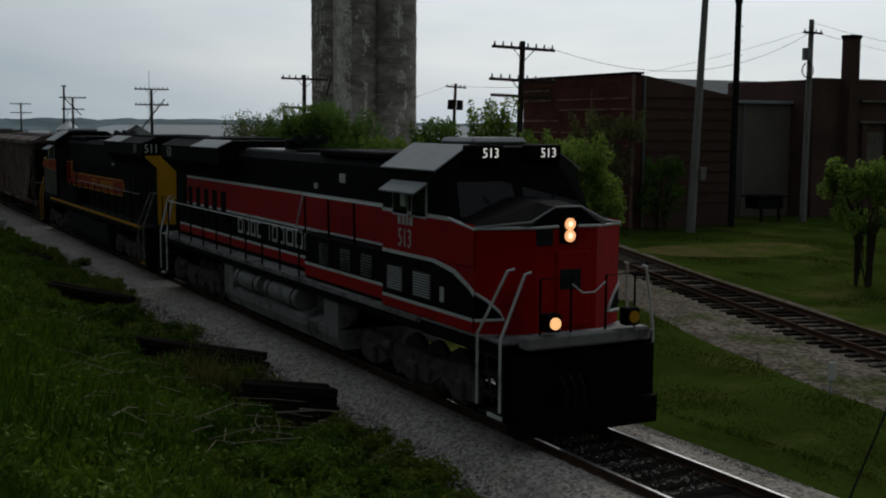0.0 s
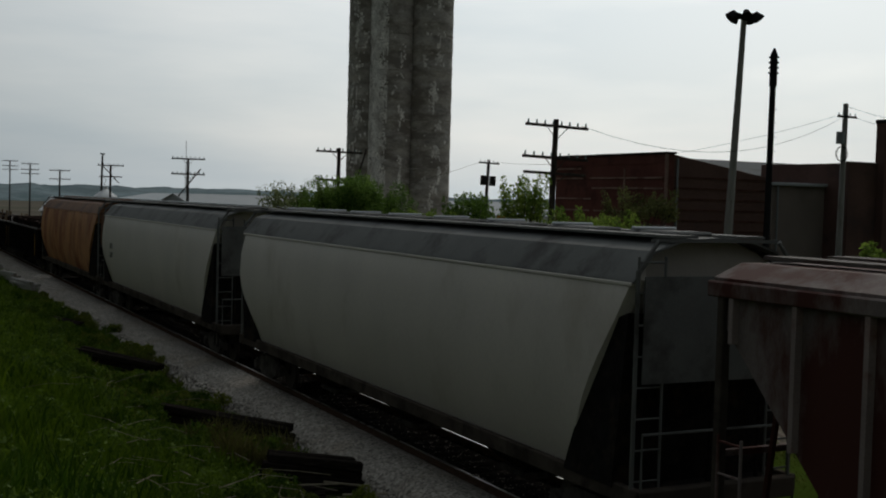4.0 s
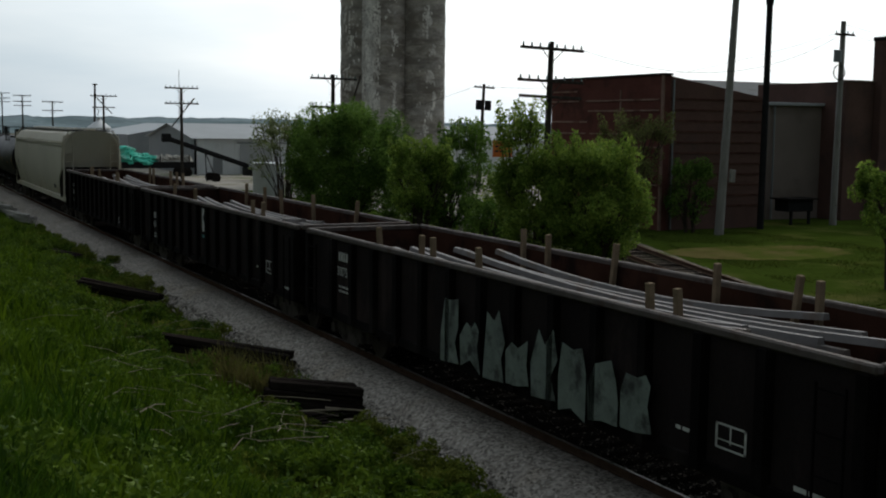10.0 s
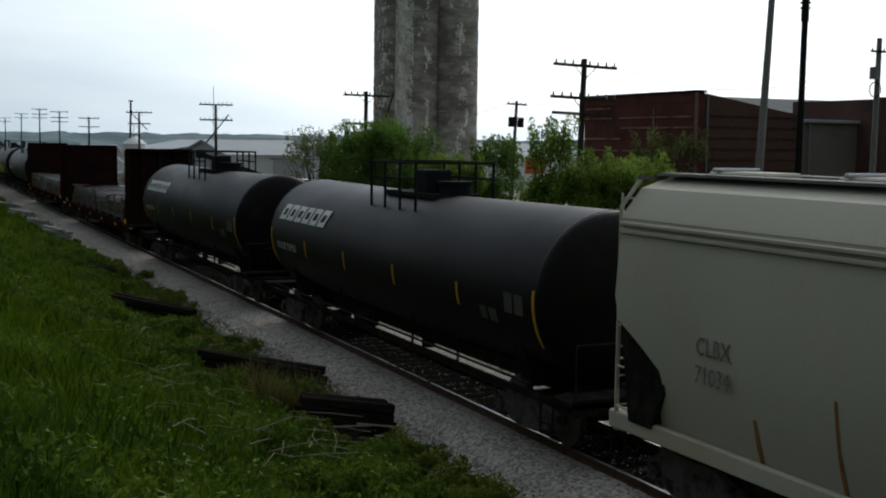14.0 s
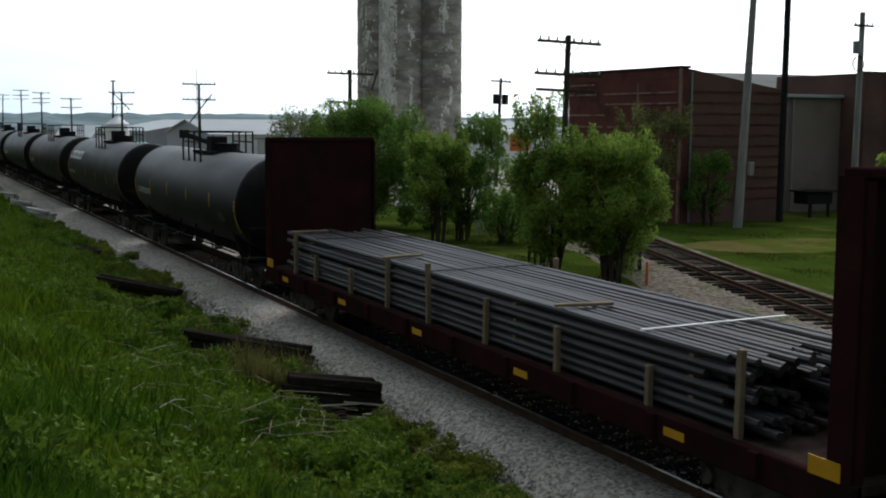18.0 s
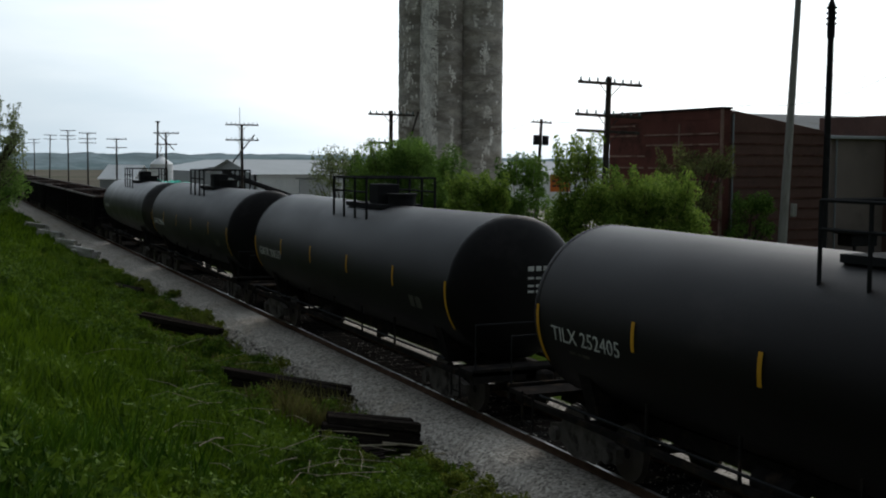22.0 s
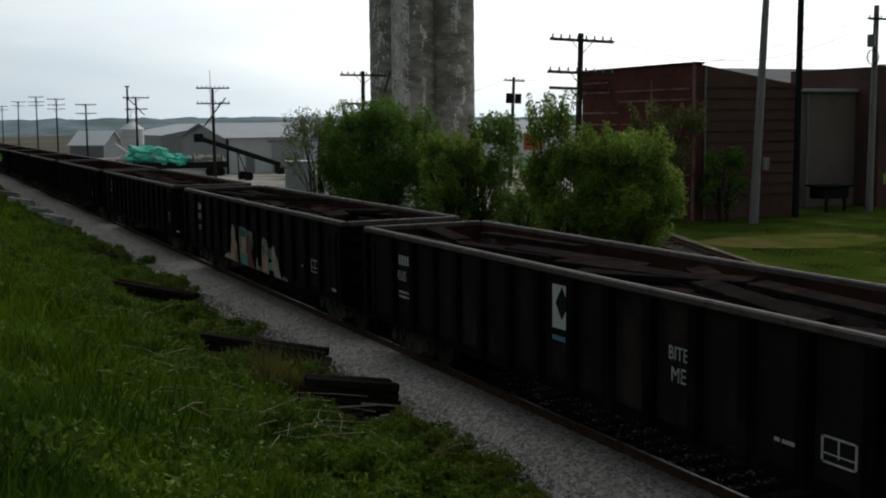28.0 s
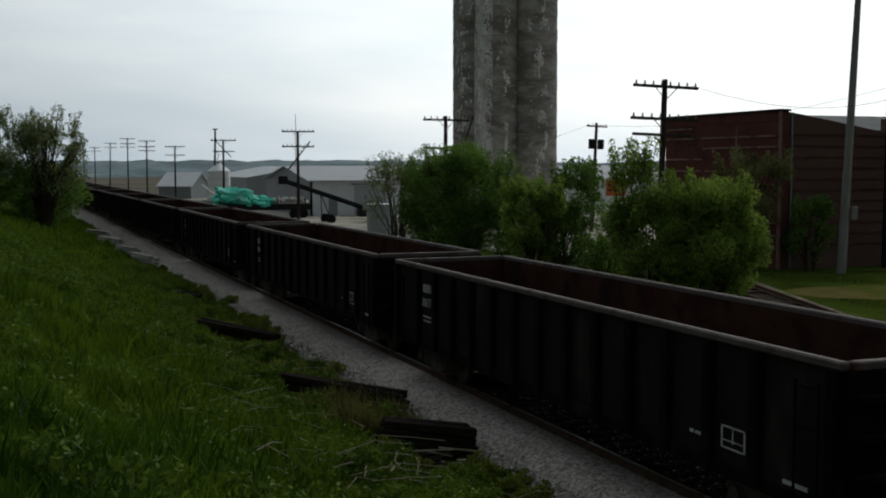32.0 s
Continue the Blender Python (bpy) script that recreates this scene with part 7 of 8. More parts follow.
# ---- brick warehouse by the track ----
ware = empty("brick_warehouse", "dark red brick warehouse with pale stone courses and a sloping parapet", "building")
part("wall_track_side", box(39.6, 40.1, 52.0, 63.5, -0.6, 7.6), M_BRICK, ware)
part("parapet_track_side", loft([[(39.58, 52.0, 7.6), (40.1, 52.0, 7.6), (40.1, 52.0, 8.12), (39.58, 52.0, 8.12)], [(39.58, 63.5, 7.6), (40.1, 63.5, 7.6), (40.1, 63.5, 8.12), (39.58, 63.5, 8.12)]]), M_BRICK, ware)
bm = bmesh.new()
prism(bm, [(40.1, -0.6), (47.1, -0.6), (47.1, 6.98), (44.2, 7.45), (40.1, 8.1)], 52.02, 52.45)
part("wall_gable", bm, M_BRICKDARK, ware)
bm = bmesh.new()
prism(bm, [(39.9, 7.95), (47.1, 6.85), (47.1, 7.0), (39.9, 8.1)], 52.4, 63.5)
part("roof", bm, M_STEELDARK, ware)
part("wall_back", box(40.1, 47.1, 63.1, 63.5, -0.6, 6.8), M_BRICKDARK, ware)
part("corner_pilaster", box(39.52, 39.66, 51.94, 52.08, -0.6, 8.15), M_MORTAR, ware, "pale corner edge of the brickwork")
rng = random.Random(3)
for z in (0.6, 1.3, 2.0, 2.7, 3.4, 4.1, 4.8, 5.5, 6.15, 6.75, 7.35):
    y = 52.3
    while y < 62.9:
        l = rng.uniform(3.0, 9.0)
        if rng.random() < 0.9:
            part("stone_course", box(39.555, 39.60, y, min(y + l, 63.4), z, z + 0.10, bevel=0.006), M_MORTAR, ware)
        y += l + rng.uniform(0.1, 0.9)
for k in range(11):
    z = 0.8 + 0.6 * k
    part("brick_course", box(40.1, min(47.0, 40.1 + (8.0 - z) / 0.156), 51.985, 52.02, z, z + 0.09), M_COURSE, ware)
part("wall_pilaster", box(39.55, 39.6, 55.9, 56.02, 5.6, 7.4), M_MORTAR, ware)
part("coping", box(39.5, 40.2, 51.9, 63.6, 8.12, 8.24, bevel=0.02), M_STEELDARK, ware)
part("drain_pipe", tube((40.3, 51.95, -0.4), (40.3, 51.95, 7.9), 0.06, 8), M_SHEETGREY, ware)

# ---- rendered annex and the building behind ----
annex = empty("rendered_annex", "low brown rendered annex with a pale roof edge", "building")
part("wall_front", box(50.9, 57.4, 56.0, 56.4, -0.6, 6.75), M_STUCCO, annex)
part("wall_side", box(50.9, 51.3, 56.4, 68, -0.6, 6.75), M_STUCCO, annex)
part("roof", box(50.7, 57.6, 55.9, 68, 6.75, 6.9), M_SHEETGREY, annex)
part("fascia", box(50.6, 57.6, 55.75, 55.95, 6.72, 6.92, bevel=0.02), M_SHEETROOF, annex, "pale metal roof edge")
part("drain_pipe", tube((51.2, 55.85, -0.4), (51.2, 55.85, 6.7), 0.06, 8), M_SHEETGREY, annex)
back = empty("metal_roof_hall", "long hall with a dull metal roof behind the warehouse", "building")
part("wall", box(55.4, 82, 64.0, 64.4, -0.6, 7.5), M_BRICKDARK, back)
for y0, z0, y1, z1 in ((63.7, 7.48, 70.0, 8.75), (76.3, 7.48, 70.0, 8.75)):
    part("roof_slope", loft([[(55.2, y0, z0), (82.2, y0, z0), (82.2, y0, z0 + 0.1), (55.2, y0, z0 + 0.1)], [(55.2, y1, z1), (82.2, y1, z1), (82.2, y1, z1 + 0.1), (55.2, y1, z1 + 0.1)]]), M_SHEETDARK, back)
mill = empty("brick_factory", "dark brick factory with a square chimney and recessed bays", "building")
part("wall_front", box(55.25, 95.0, 54.0, 54.5, -0.6, 8.25), M_BRICKDARK, mill)
part("wall_side", box(55.25, 55.75, 54.5, 62, -0.6, 8.25), M_BRICKDARK, mill)
part("roof", box(55.75, 95.0, 54.5, 62.0, 7.9, 8.0), M_STEELDARK, mill)
part("parapet_cap", box(55.2, 95.0, 53.94, 54.56, 8.25, 8.36, bevel=0.02), M_STUCCO, mill)
part("chimney", box(57.65, 58.5, 53.4, 54.2, -0.6, 11.0, bevel=0.04), M_BRICKDARK, mill)
part("chimney_cap", box(57.6, 58.55, 53.35, 54.25, 10.85, 11.1, bevel=0.04), M_STEELDARK, mill)
for z in (6.85, 5.50):
    part("cornice", box(59.2, 95.0, 53.78, 54.0, z, z + 0.16, bevel=0.03), M_BAY, mill, "pale stone string course")
for k in range(14):
    x = 59.4 + 2.2 * k
    part("pilaster", box(x, x + 0.45, 53.8, 54.0, -0.4, 5.45), M_BRICKDARK, mill)
    w = part("bay_window", box(x + 0.55, x + 2.1, 53.93, 53.99, 2.9, 4.95), M_BAY, mill, "faded boarded window bay")
    part("window_sill", box(x + 0.5, x + 2.15, 53.85, 53.99, 2.78, 2.9), M_MORTAR, w)
    part("window_mullion", box(x + 1.27, x + 1.37, 53.90, 53.93, 2.9, 4.95), M_STUCCO, w)


# ---- long pale shed, barn, small silo and yard things ----
shed = empty("metal_shed", "long pale sheet-metal shed with a low pitched roof", "building")
part("wall_front", box(32, 80, 123, 123.2, -0.6, 3.55), M_SHEET, shed)
bm = bmesh.new()
prism(bm, [(123, -0.6), (145, -0.6), (145, 3.5), (134, 5.05), (123, 3.5)], 32, 32.2, "x")
part("wall_gable", bm, M_SHEETGREY, shed)
for z0, y0, z1, y1 in ((3.5, 122.7, 5.1, 134.0), (3.5, 145.3, 5.1, 134.0)):
    part("roof_slope", loft([[(31.6, y0, z0), (80.4, y0, z0), (80.4, y0, z0 + 0.08), (31.6, y0, z0 + 0.08)], [(31.6, y1, z1), (80.4, y1, z1), (80.4, y1, z1 + 0.08), (31.6, y1, z1 + 0.08)]]), M_SHEETROOF, shed)
rib = finish("sheet_rib", box(-0.04, 0.04, -0.03, 0.0, -0.3, 3.45), M_SHEET)
for k in range(60):
    placed("sheet_rib", rib, shed, pose(32.4 + 0.8 * k, 123, 0))
dr = part("sliding_door", box(37.0, 40.6, 122.88, 122.98, -0.4, 3.0), M_SHEETROOF, shed)
part("door_track", box(36.6, 44, 122.85, 122.99, 3.05, 3.18), M_SHEETGREY, shed)
part("small_door", box(34.0, 35.0, 122.9, 122.98, -0.4, 1.8), M_SHEETGREY, shed)
hall = empty("grey_metal_hall", "grey metal hall with a shallow gable behind the shed", "building")
bm = bmesh.new()
prism(bm, [(32.5, -0.6), (41.3, -0.6), (41.3, 5.1), (32.5, 3.55)], 160, 190)
part("hall_body", bm, M_SHEETGREY, hall)
part("door", box(35.5, 38, 159.9, 159.98, -0.4, 3.0), M_STEELDARK, hall)

barn = empty("white_roof_barn", "small barn with a white metal roof in the distance", "building", "", pose(30.0, 200, 0.35, 0, 0, 48))
bm = bmesh.new()
prism(bm, [(-2.9, -0.95), (2.9, -0.95), (2.9, 1.5), (0, 3.6), (-2.9, 1.5)], -3.2, 3.2)
part("barn_body", bm, M_SHEETGREY, barn)
for q in (-1, 1):
    part("roof_slope", loft([[(q * 3.2, -3.5, 1.30), (0, -3.5, 3.62), (0, -3.5, 3.76), (q * 3.2, -3.5, 1.44)], [(q * 3.2, 3.5, 1.30), (0, 3.5, 3.62), (0, 3.5, 3.76), (q * 3.2, 3.5, 1.44)]]), M_WHITEROOF, barn)
bin_ = empty("grain_bin", "pale galvanised grain bin with a conical roof", "silo", "", pose(26.93, 150, 0))
part("bin_wall", tube((0, 0, -0.5), (0, 0, 4.5), 1.42, 28), M_WHITEROOF, bin_, smooth=40)
part("bin_roof", tube((0, 0, 4.5), (0, 0, 5.5), 1.52, 28, 0.2), M_WHITEROOF, bin_, smooth=40)
part("bin_cap", tube((0, 0, 5.5), (0, 0, 5.75), 0.25, 12), M_WHITEROOF, bin_)
for z in (0.8, 1.7, 2.6, 3.5):
    part("bin_hoop", tube((0, 0, z), (0, 0, z + 0.07), 1.45, 28), M_GALV, bin_)
conveyor = empty("white_conveyor", "slim white conveyor leaning towards the barn", "farm machine", "", pose(24.9, 140, 0))
part("conveyor_trough", tube((-1.9, 0, 2.9), (1.5, 0, 0.3), 0.16, 8), M_WHITEROOF, conveyor)
part("conveyor_leg", bent([(-0.9, 0.3, -0.4), (-0.6, 0, 1.9), (-0.9, -0.4, -0.4)], 0.05, 6), M_GALV, conveyor)

trough = empty("steel_tank", "open galvanised steel tank standing in the yard", "tank")
part("tank_wall", tube((25.8, 79, -0.4), (25.8, 79, 2.4), 1.05, 28, 1.12), M_GALV, trough, smooth=40)
part("rim", tube((25.8, 79, 2.36), (25.8, 79, 2.46), 1.17, 28), M_GALV, trough)
auger = empty("grain_auger", "dark grain auger leaning on its wheeled frame", "farm machine")
part("auger_tube", tube((26.0, 110, 3.75), (33.6, 109, 1.1), 0.24, 12), M_STEELDARK, auger, smooth=40)
part("auger_head", box(25.5, 26.3, 109.6, 110.4, 3.4, 4.2, bevel=0.08), M_STEELDARK, auger)
part("support_frame", bent([(29.5, 109, -0.4), (29.5, 109.5, 2.5), (30.8, 110.2, -0.4)], 0.06, 6), M_STEELDARK, auger)
part("hopper", box(33.2, 35.0, 108.4, 109.8, 0.2, 1.0, bevel=0.08), M_STEELDARK, auger)
for y in (108.2, 110.4):
    part("wheel", tube((30.2, y, 0.05), (30.2, y + 0.2, 0.05), 0.45, 16), M_UNDER, auger)

trailer = empty("farm_trailer", "flat farm trailer standing in the yard", "trailer")
part("bed", box(20.6, 31.0, 119.5, 122.0, 0.55, 0.85, bevel=0.03), M_UNDER, trailer)
part("side_frame", box(21, 31.0, 119.35, 119.5, 0.6, 1.2), M_STEELDARK, trailer)
for x in (22.5, 29.3, 30.3):
    part("wheel", tube((x, 119.4, 0.15), (x, 119.7, 0.15), 0.5, 18), M_UNDER, trailer)
for x in (21.5, 24.5, 27.5, 30.5):
    part("stanchion", box(x - 0.05, x + 0.05, 119.4, 119.5, 0.8, 1.9), M_STEELDARK, trailer)
rng = random.Random(9)
def crumple(cx, cy, cz, rx, ry, rz, seed, material, name, label, category, group=""):
    bm = bmesh.new()
    bmesh.ops.create_icosphere(bm, subdivisions=4, radius=1.0)
    for v in bm.verts:
        n = 1 + 0.50 * noise.noise(v.co * 1.9 + Vector((seed, 0, 0))) + 0.26 * noise.noise(v.co * 5 + Vector((0, seed, 0))) + 0.12 * noise.noise(v.co * 13 + Vector((0, 0, seed)))
        v.co = Vector((cx + v.co.x * rx * n, cy + v.co.y * ry * n, cz + max(v.co.z, -0.55) * rz * n))
    return solid(name, bm, material, label, category, group)
crumple(23.2, 120.6, 1.75, 2.3, 1.3, 1.05, 2.0, M_TARP, "tarpaulin", "teal tarpaulin heaped over goods on the trailer", "tarpaulin")
crumple(25.7, 120.4, 1.35, 1.5, 1.1, 0.7, 5.0, M_TARP, "tarpaulin", "teal tarpaulin heaped over goods on the trailer", "tarpaulin")
for k in range(4):
    crumple(27.6 + 0.95 * k, 120.3 + 0.2 * (k % 2), 1.25, 0.62, 0.7, 0.6, 11.0 + k, M_BAG, "bulk_bag", "pale bulk bag lying on the trailer", "bag", "bags on the trailer")
crumple(21.0, 121.0, 1.0, 0.9, 0.8, 0.9, 21.0, M_BAG, "bulk_bag", "pale bulk bag lying on the trailer", "bag", "bags on the trailer")


# ---- poles ----
INSULATOR = finish("insulator", tube((0, 0, 0), (0, 0, 0.16), 0.045, 6, 0.03), M_INSUL)


def telegraph_pole(x, y, top, arms, lean=0.0, brace_at=None, width=3.05, r=0.13):
    p = empty("telegraph_pole", "dark weathered wooden telegraph pole with crossarms", "utility pole", "telegraph poles along the track", pose(x, y, 0, 0, lean, 0))
    part("pole", tube((0, 0, -0.7), (0, 0, top), r * 1.25, 10, r * 0.85), M_POLE, p, smooth=40)
    for z, w, pins in arms:
        a = part("crossarm", box(-w / 2, w / 2, -0.16, -0.06, z - 0.06, z + 0.06, bevel=0.01), M_POLE, p)
        for k in range(pins):
            xx = -w / 2 + 0.12 + (w - 0.24) * k / max(pins - 1, 1)
            if abs(xx) > 0.12:
                placed("insulator", INSULATOR, a, pose(xx, -0.11, z + 0.06))
        for s in (-1, 1):
            part("arm_brace", tube((s * 0.5, -0.13, z - 0.05), (0, -0.10, z - 0.55), 0.018, 5), M_POLE, a)
    if brace_at:
        (x0, z0), (x1, z1) = brace_at
        part("hanging_arm", tube((x0, -0.2, z0), (x1, -0.2, z1), 0.06, 5), M_POLE, p, "broken arm hanging askew")
    return p


telegraph_pole(25.5, 41.4, 8.72, [(8.42, 3.05, 8), (7.10, 3.2, 8), (6.45, 3.0, 0)], 1.6)
telegraph_pole(25.5, 65.8, 8.2, [(7.95, 3.0, 8), (6.25, 2.8, 4)], 0.5, ((1.2, 6.6), (1.7, 8.2)))
telegraph_pole(25.5, 102.4, 8.3, [(8.25, 3.0, 8), (6.9, 3.0, 8)], 0, ((-0.9, 4.9), (1.1, 7.4)))
telegraph_pole(25.5, 139.0, 8.3, [(8.2, 3.0, 6), (6.9, 2.6, 0)], 0, ((-1.0, 8.2), (0.9, 6.2)))
telegraph_pole(25.5, 179.0, 8.2, [(8.05, 3.0, 6), (6.8, 3.0, 0)])
telegraph_pole(25.5, 214.0, 9.7, [(9.6, 3.0, 6), (8.6, 3.0, 6), (7.9, 3.0, 0)])
telegraph_pole(25.5, 246.0, 10.8, [(10.7, 3.0, 6), (9.7, 3.0, 6), (9.0, 3.0, 0)])
telegraph_pole(25.5, 287.0, 10.6, [(10.5, 3.0, 6), (9.6, 3.0, 0)], 1.5)
telegraph_pole(25.5, 330.0, 10.2, [(10.1, 3.0, 6), (9.2, 3.0, 0)])
telegraph_pole(25.5, 372.0, 9.6, [(9.5, 3.0, 6), (8.5, 3.0, 0)])
tp = empty("utility_pole", "tall slightly leaning wooden pole with a small lamp", "utility pole", "", pose(26.3, 150.0, 0, 0, 1.2, 0))
part("pole", tube((0, 0, -0.6), (0, 0, 9.9), 0.16, 10, 0.12), M_POLE, tp)
part("pole_top", box(-0.3, 0.3, -0.1, 0.1, 9.8, 9.95), M_POLE, tp)
part("cable_loop", bent([(0.1, -0.1, 7.2), (0.5, -0.1, 6.6), (0.3, -0.1, 6.0)], 0.04, 5), M_STEELDARK, tp)

pd = empty("transformer_pole", "wooden utility pole with two transformers", "utility pole", "", pose(46.0, 85.0, 0, 0, 2.5, 0))
part("pole", tube((0, 0, -0.6), (0, 0, 8.7), 0.16, 10, 0.12), M_POLE, pd)
part("crossarm", box(-0.95, 0.95, -0.14, -0.04, 8.35, 8.47), M_POLE, pd)
for x in (-0.8, -0.4, 0.4, 0.8):
    placed("insulator", INSULATOR, pd, pose(x, -0.09, 8.47))
for s in (-1, 1):
    part("transformer", tube((s * 0.42, -0.1, 6.55), (s * 0.42, -0.1, 7.35), 0.27, 14), M_STEELDARK, pd, smooth=40)
pf = empty("transformer_pole", "grey utility pole with one transformer and coiled cable", "utility pole", "", pose(51.9, 51.3, 0, 0, 0.6, 0))
part("pole", tube((0, 0, -0.6), (0, 0, 11.6), 0.21, 12, 0.15), M_POLEGREY, pf, smooth=40)
part("crossarm", box(-0.75, 0.75, -0.2, -0.09, 10.75, 10.87), M_POLE, pf)
for x in (-0.65, -0.2, 0.25, 0.65):
    placed("insulator", INSULATOR, pf, pose(x, -0.14, 10.87))
part("transformer", tube((-0.42, -0.1, 9.2), (-0.42, -0.1, 9.9), 0.24, 14), M_SHEETGREY, pf, smooth=40)
for k in range(3):
    pts = [(-0.35 + 0.45 * math.cos(a * 0.7 + k), -0.15 - 0.05 * k, 8.6 + 0.45 * math.sin(a * 0.7 + k)) for a in range(9)]
    part("cable_coil", bent(pts, 0.015, 4), M_STEELDARK, pf)

lp = empty("floodlight_pole", "tall grey leaning floodlight pole with a ring of lamps", "street lamp", "", pose(41.0, 48.6, 0, 0, 2.7, 0))
part("pole", tube((0, 0, -0.6), (0, 0, 15.4), 0.25, 14, 0.15), M_POLEGREY, lp, smooth=40)
part("lamp_ring", tube((0, 0, 15.35), (0, 0, 15.5), 0.45, 16), M_STEELDARK, lp)
for k in range(5):
    a = 2 * math.pi * k / 5 + 0.4
    c = Vector((0.55 * math.cos(a), 0.55 * math.sin(a), 15.6))
    lampm = part("lamp_housing", tube(c, c + Vector((0.28 * math.cos(a), 0.28 * math.sin(a), -0.32)), 0.16, 12, 0.30), M_STEELDARK, lp, smooth=40)
    part("lamp_bracket", tube((0, 0, 15.5), c, 0.04, 6), M_STEELDARK, lp)
part("meter_box", box(0.2, 0.5, -0.42, -0.2, 2.4, 3.1, bevel=0.03), M_POLEGREY, lp)
bp = empty("black_pole", "tall black pole with a ribbed metal head", "utility pole", "", pose(46.0, 51.0, 0, 0, 0.3, 0))
part("pole", tube((0, 0, -0.6), (0, 0, 12.2), 0.19, 12, 0.17), M_STEELDARK, bp, smooth=40)
part("pole_head", tube((0, 0, 12.2), (0, 0, 14.0), 0.22, 12, 0.20), M_STEELDARK, bp, smooth=40)
for z in (12.9, 13.2, 13.5, 13.8):
    part("head_ring", tube((0, 0, z), (0, 0, z + 0.08), 0.29, 12), M_STEELDARK, bp)
part("head_cap", tube((0, 0, 14.0), (0, 0, 14.35), 0.2, 12, 0.05), M_STEELDARK, bp)
for z in (8.5, 9.3, 10.1, 10.9):
    part("step_peg", box(0.15, 0.36, -0.02, 0.02, z, z + 0.03), M_STEELDARK, bp)
mast = empty("radio_mast", "thin far radio mast", "mast")
part("mast_tube", tube((86.5, 350, -0.5), (86.5, 350, 21), 0.16, 6, 0.08), M_GALV, mast)

# overhead wires
wires = empty("overhead_wire_line", "thin sagging wires between the poles", "wire")
def wire(a, b, sag):
    a, b = Vector(a), Vector(b)
    pts = [a.lerp(b, k / 12) - Vector((0, 0, sag * 4 * (k / 12) * (1 - k / 12))) for k in range(13)]
    part("wire", bent(pts, 0.012, 3), M_STEELDARK, wires)
wire((26.9, 41.3, 8.5), (51.9, 51.1, 10.9), 1.6)
wire((46.3, 84.9, 8.5), (51.5, 51.1, 10.9), 1.2)
wire((51.9, 51.1, 11.4), (90, 60, 11.5), 1.0)
wire((51.9, 51.1, 10.9), (90, 60, 10.6), 1.0)
wire((45.6, 84.9, 8.5), (38.0, 123.0, 3.5), 0.8)


# ---- small things on the grass ----
def dumpster():
    d = empty("trailer_cart", "small dark steel cart with wheels by the wall", "cart")
    part("cart_body", box(49.2, 51.2, 52.2, 53.4, 0.35, 1.05, bevel=0.05), M_STEELDARK, d)
    part("cart_rim", box(49.0, 51.4, 52.0, 53.6, 1.05, 1.15, bevel=0.03), M_UNDER, d)
    for x in (49.5, 50.9):
        part("cart_leg", box(x - 0.06, x + 0.06, 52.2, 52.35, -0.45, 0.4), M_STEELDARK, d)
dumpster()
mk = empty("track_marker", "small white marker post in the grass", "marker")
part("marker_plate", box(18.62, 18.86, 17.5, 17.53, -0.15, 0.25, bevel=0.01), M_WHITE, mk)
part("marker_post", box(18.72, 18.76, 17.53, 17.56, -0.5, 0.1), M_GALV, mk)
st = empty("orange_marker_post", "thin orange marker post beside the track", "marker")
part("post", tube((20.34, 28.1, -0.5), (20.34, 28.1, 0.35), 0.035, 8), M_GALV, st)
part("post_top", tube((20.34, 28.1, 0.35), (20.34, 28.1, 1.05), 0.045, 8), M_SIGN, st)
sg = empty("orange_sign_board", "small orange sign board on a post behind the bushes", "sign")
part("sign_board", box(41.2, 42.8, 74.0, 74.06, 3.0, 4.2), M_SIGN, sg)
part("sign_post", box(41.95, 42.05, 74.06, 74.14, -0.5, 3.6), M_GALV, sg)
for y, z in ((73.99, 3.7), (73.99, 3.35)):
    bars([0.3, 0.4, 0.25], 0.12, 0.08, M_DARKLETTER, sg, Matrix.Translation((41.35, y, z)) @ FRONT, "lettering")


def tie_pile(name, x0, y0, x1, y1, layers, material, label, wide=2):
    """Discarded ties lying across the bank; (x0, y0) to (x1, y1) is their length, and they lean with the slope."""
    pile = empty(name, label, "railway ties", "discarded ties along the bank")
    rng = random.Random(int(x0 * 100 + y0))
    a, b = Vector((x0, y0, max(bank_height(x0, y0), -0.42) + 0.06)), Vector((x1, y1, max(bank_height(x1, y1), -0.38)))
    along = (b - a).normalized()
    side = Vector((-along.y, along.x, 0)).normalized()
    turn = Matrix((along, side, along.cross(side))).transposed()
    ln = (b - a).length
    for lay in range(layers):
        for k in range(max(1, wide - lay // 2)):
            full = rng.uniform(0.80, 1.0) if lay else 1.0
            me = finish("tie", box(-ln * full / 2, ln * full / 2, -0.115, 0.115, 0, 0.165, bevel=0.018), material)
            slide = (ln - ln * full) * rng.uniform(0.1, 0.5)
            c = a.lerp(b, 0.5) + along * slide + side * ((k - (wide - 1) / 2) * 0.27 + rng.uniform(-0.05, 0.05)) + Vector((0, 0, 0.02 + 0.172 * lay))
            placed("tie", me, pile, Matrix.Translation(c) @ turn.to_4x4() @ pose(0, 0, 0, rng.uniform(-5, 5), rng.uniform(-1.5, 1.5), rng.uniform(-4, 4)))
    return pile


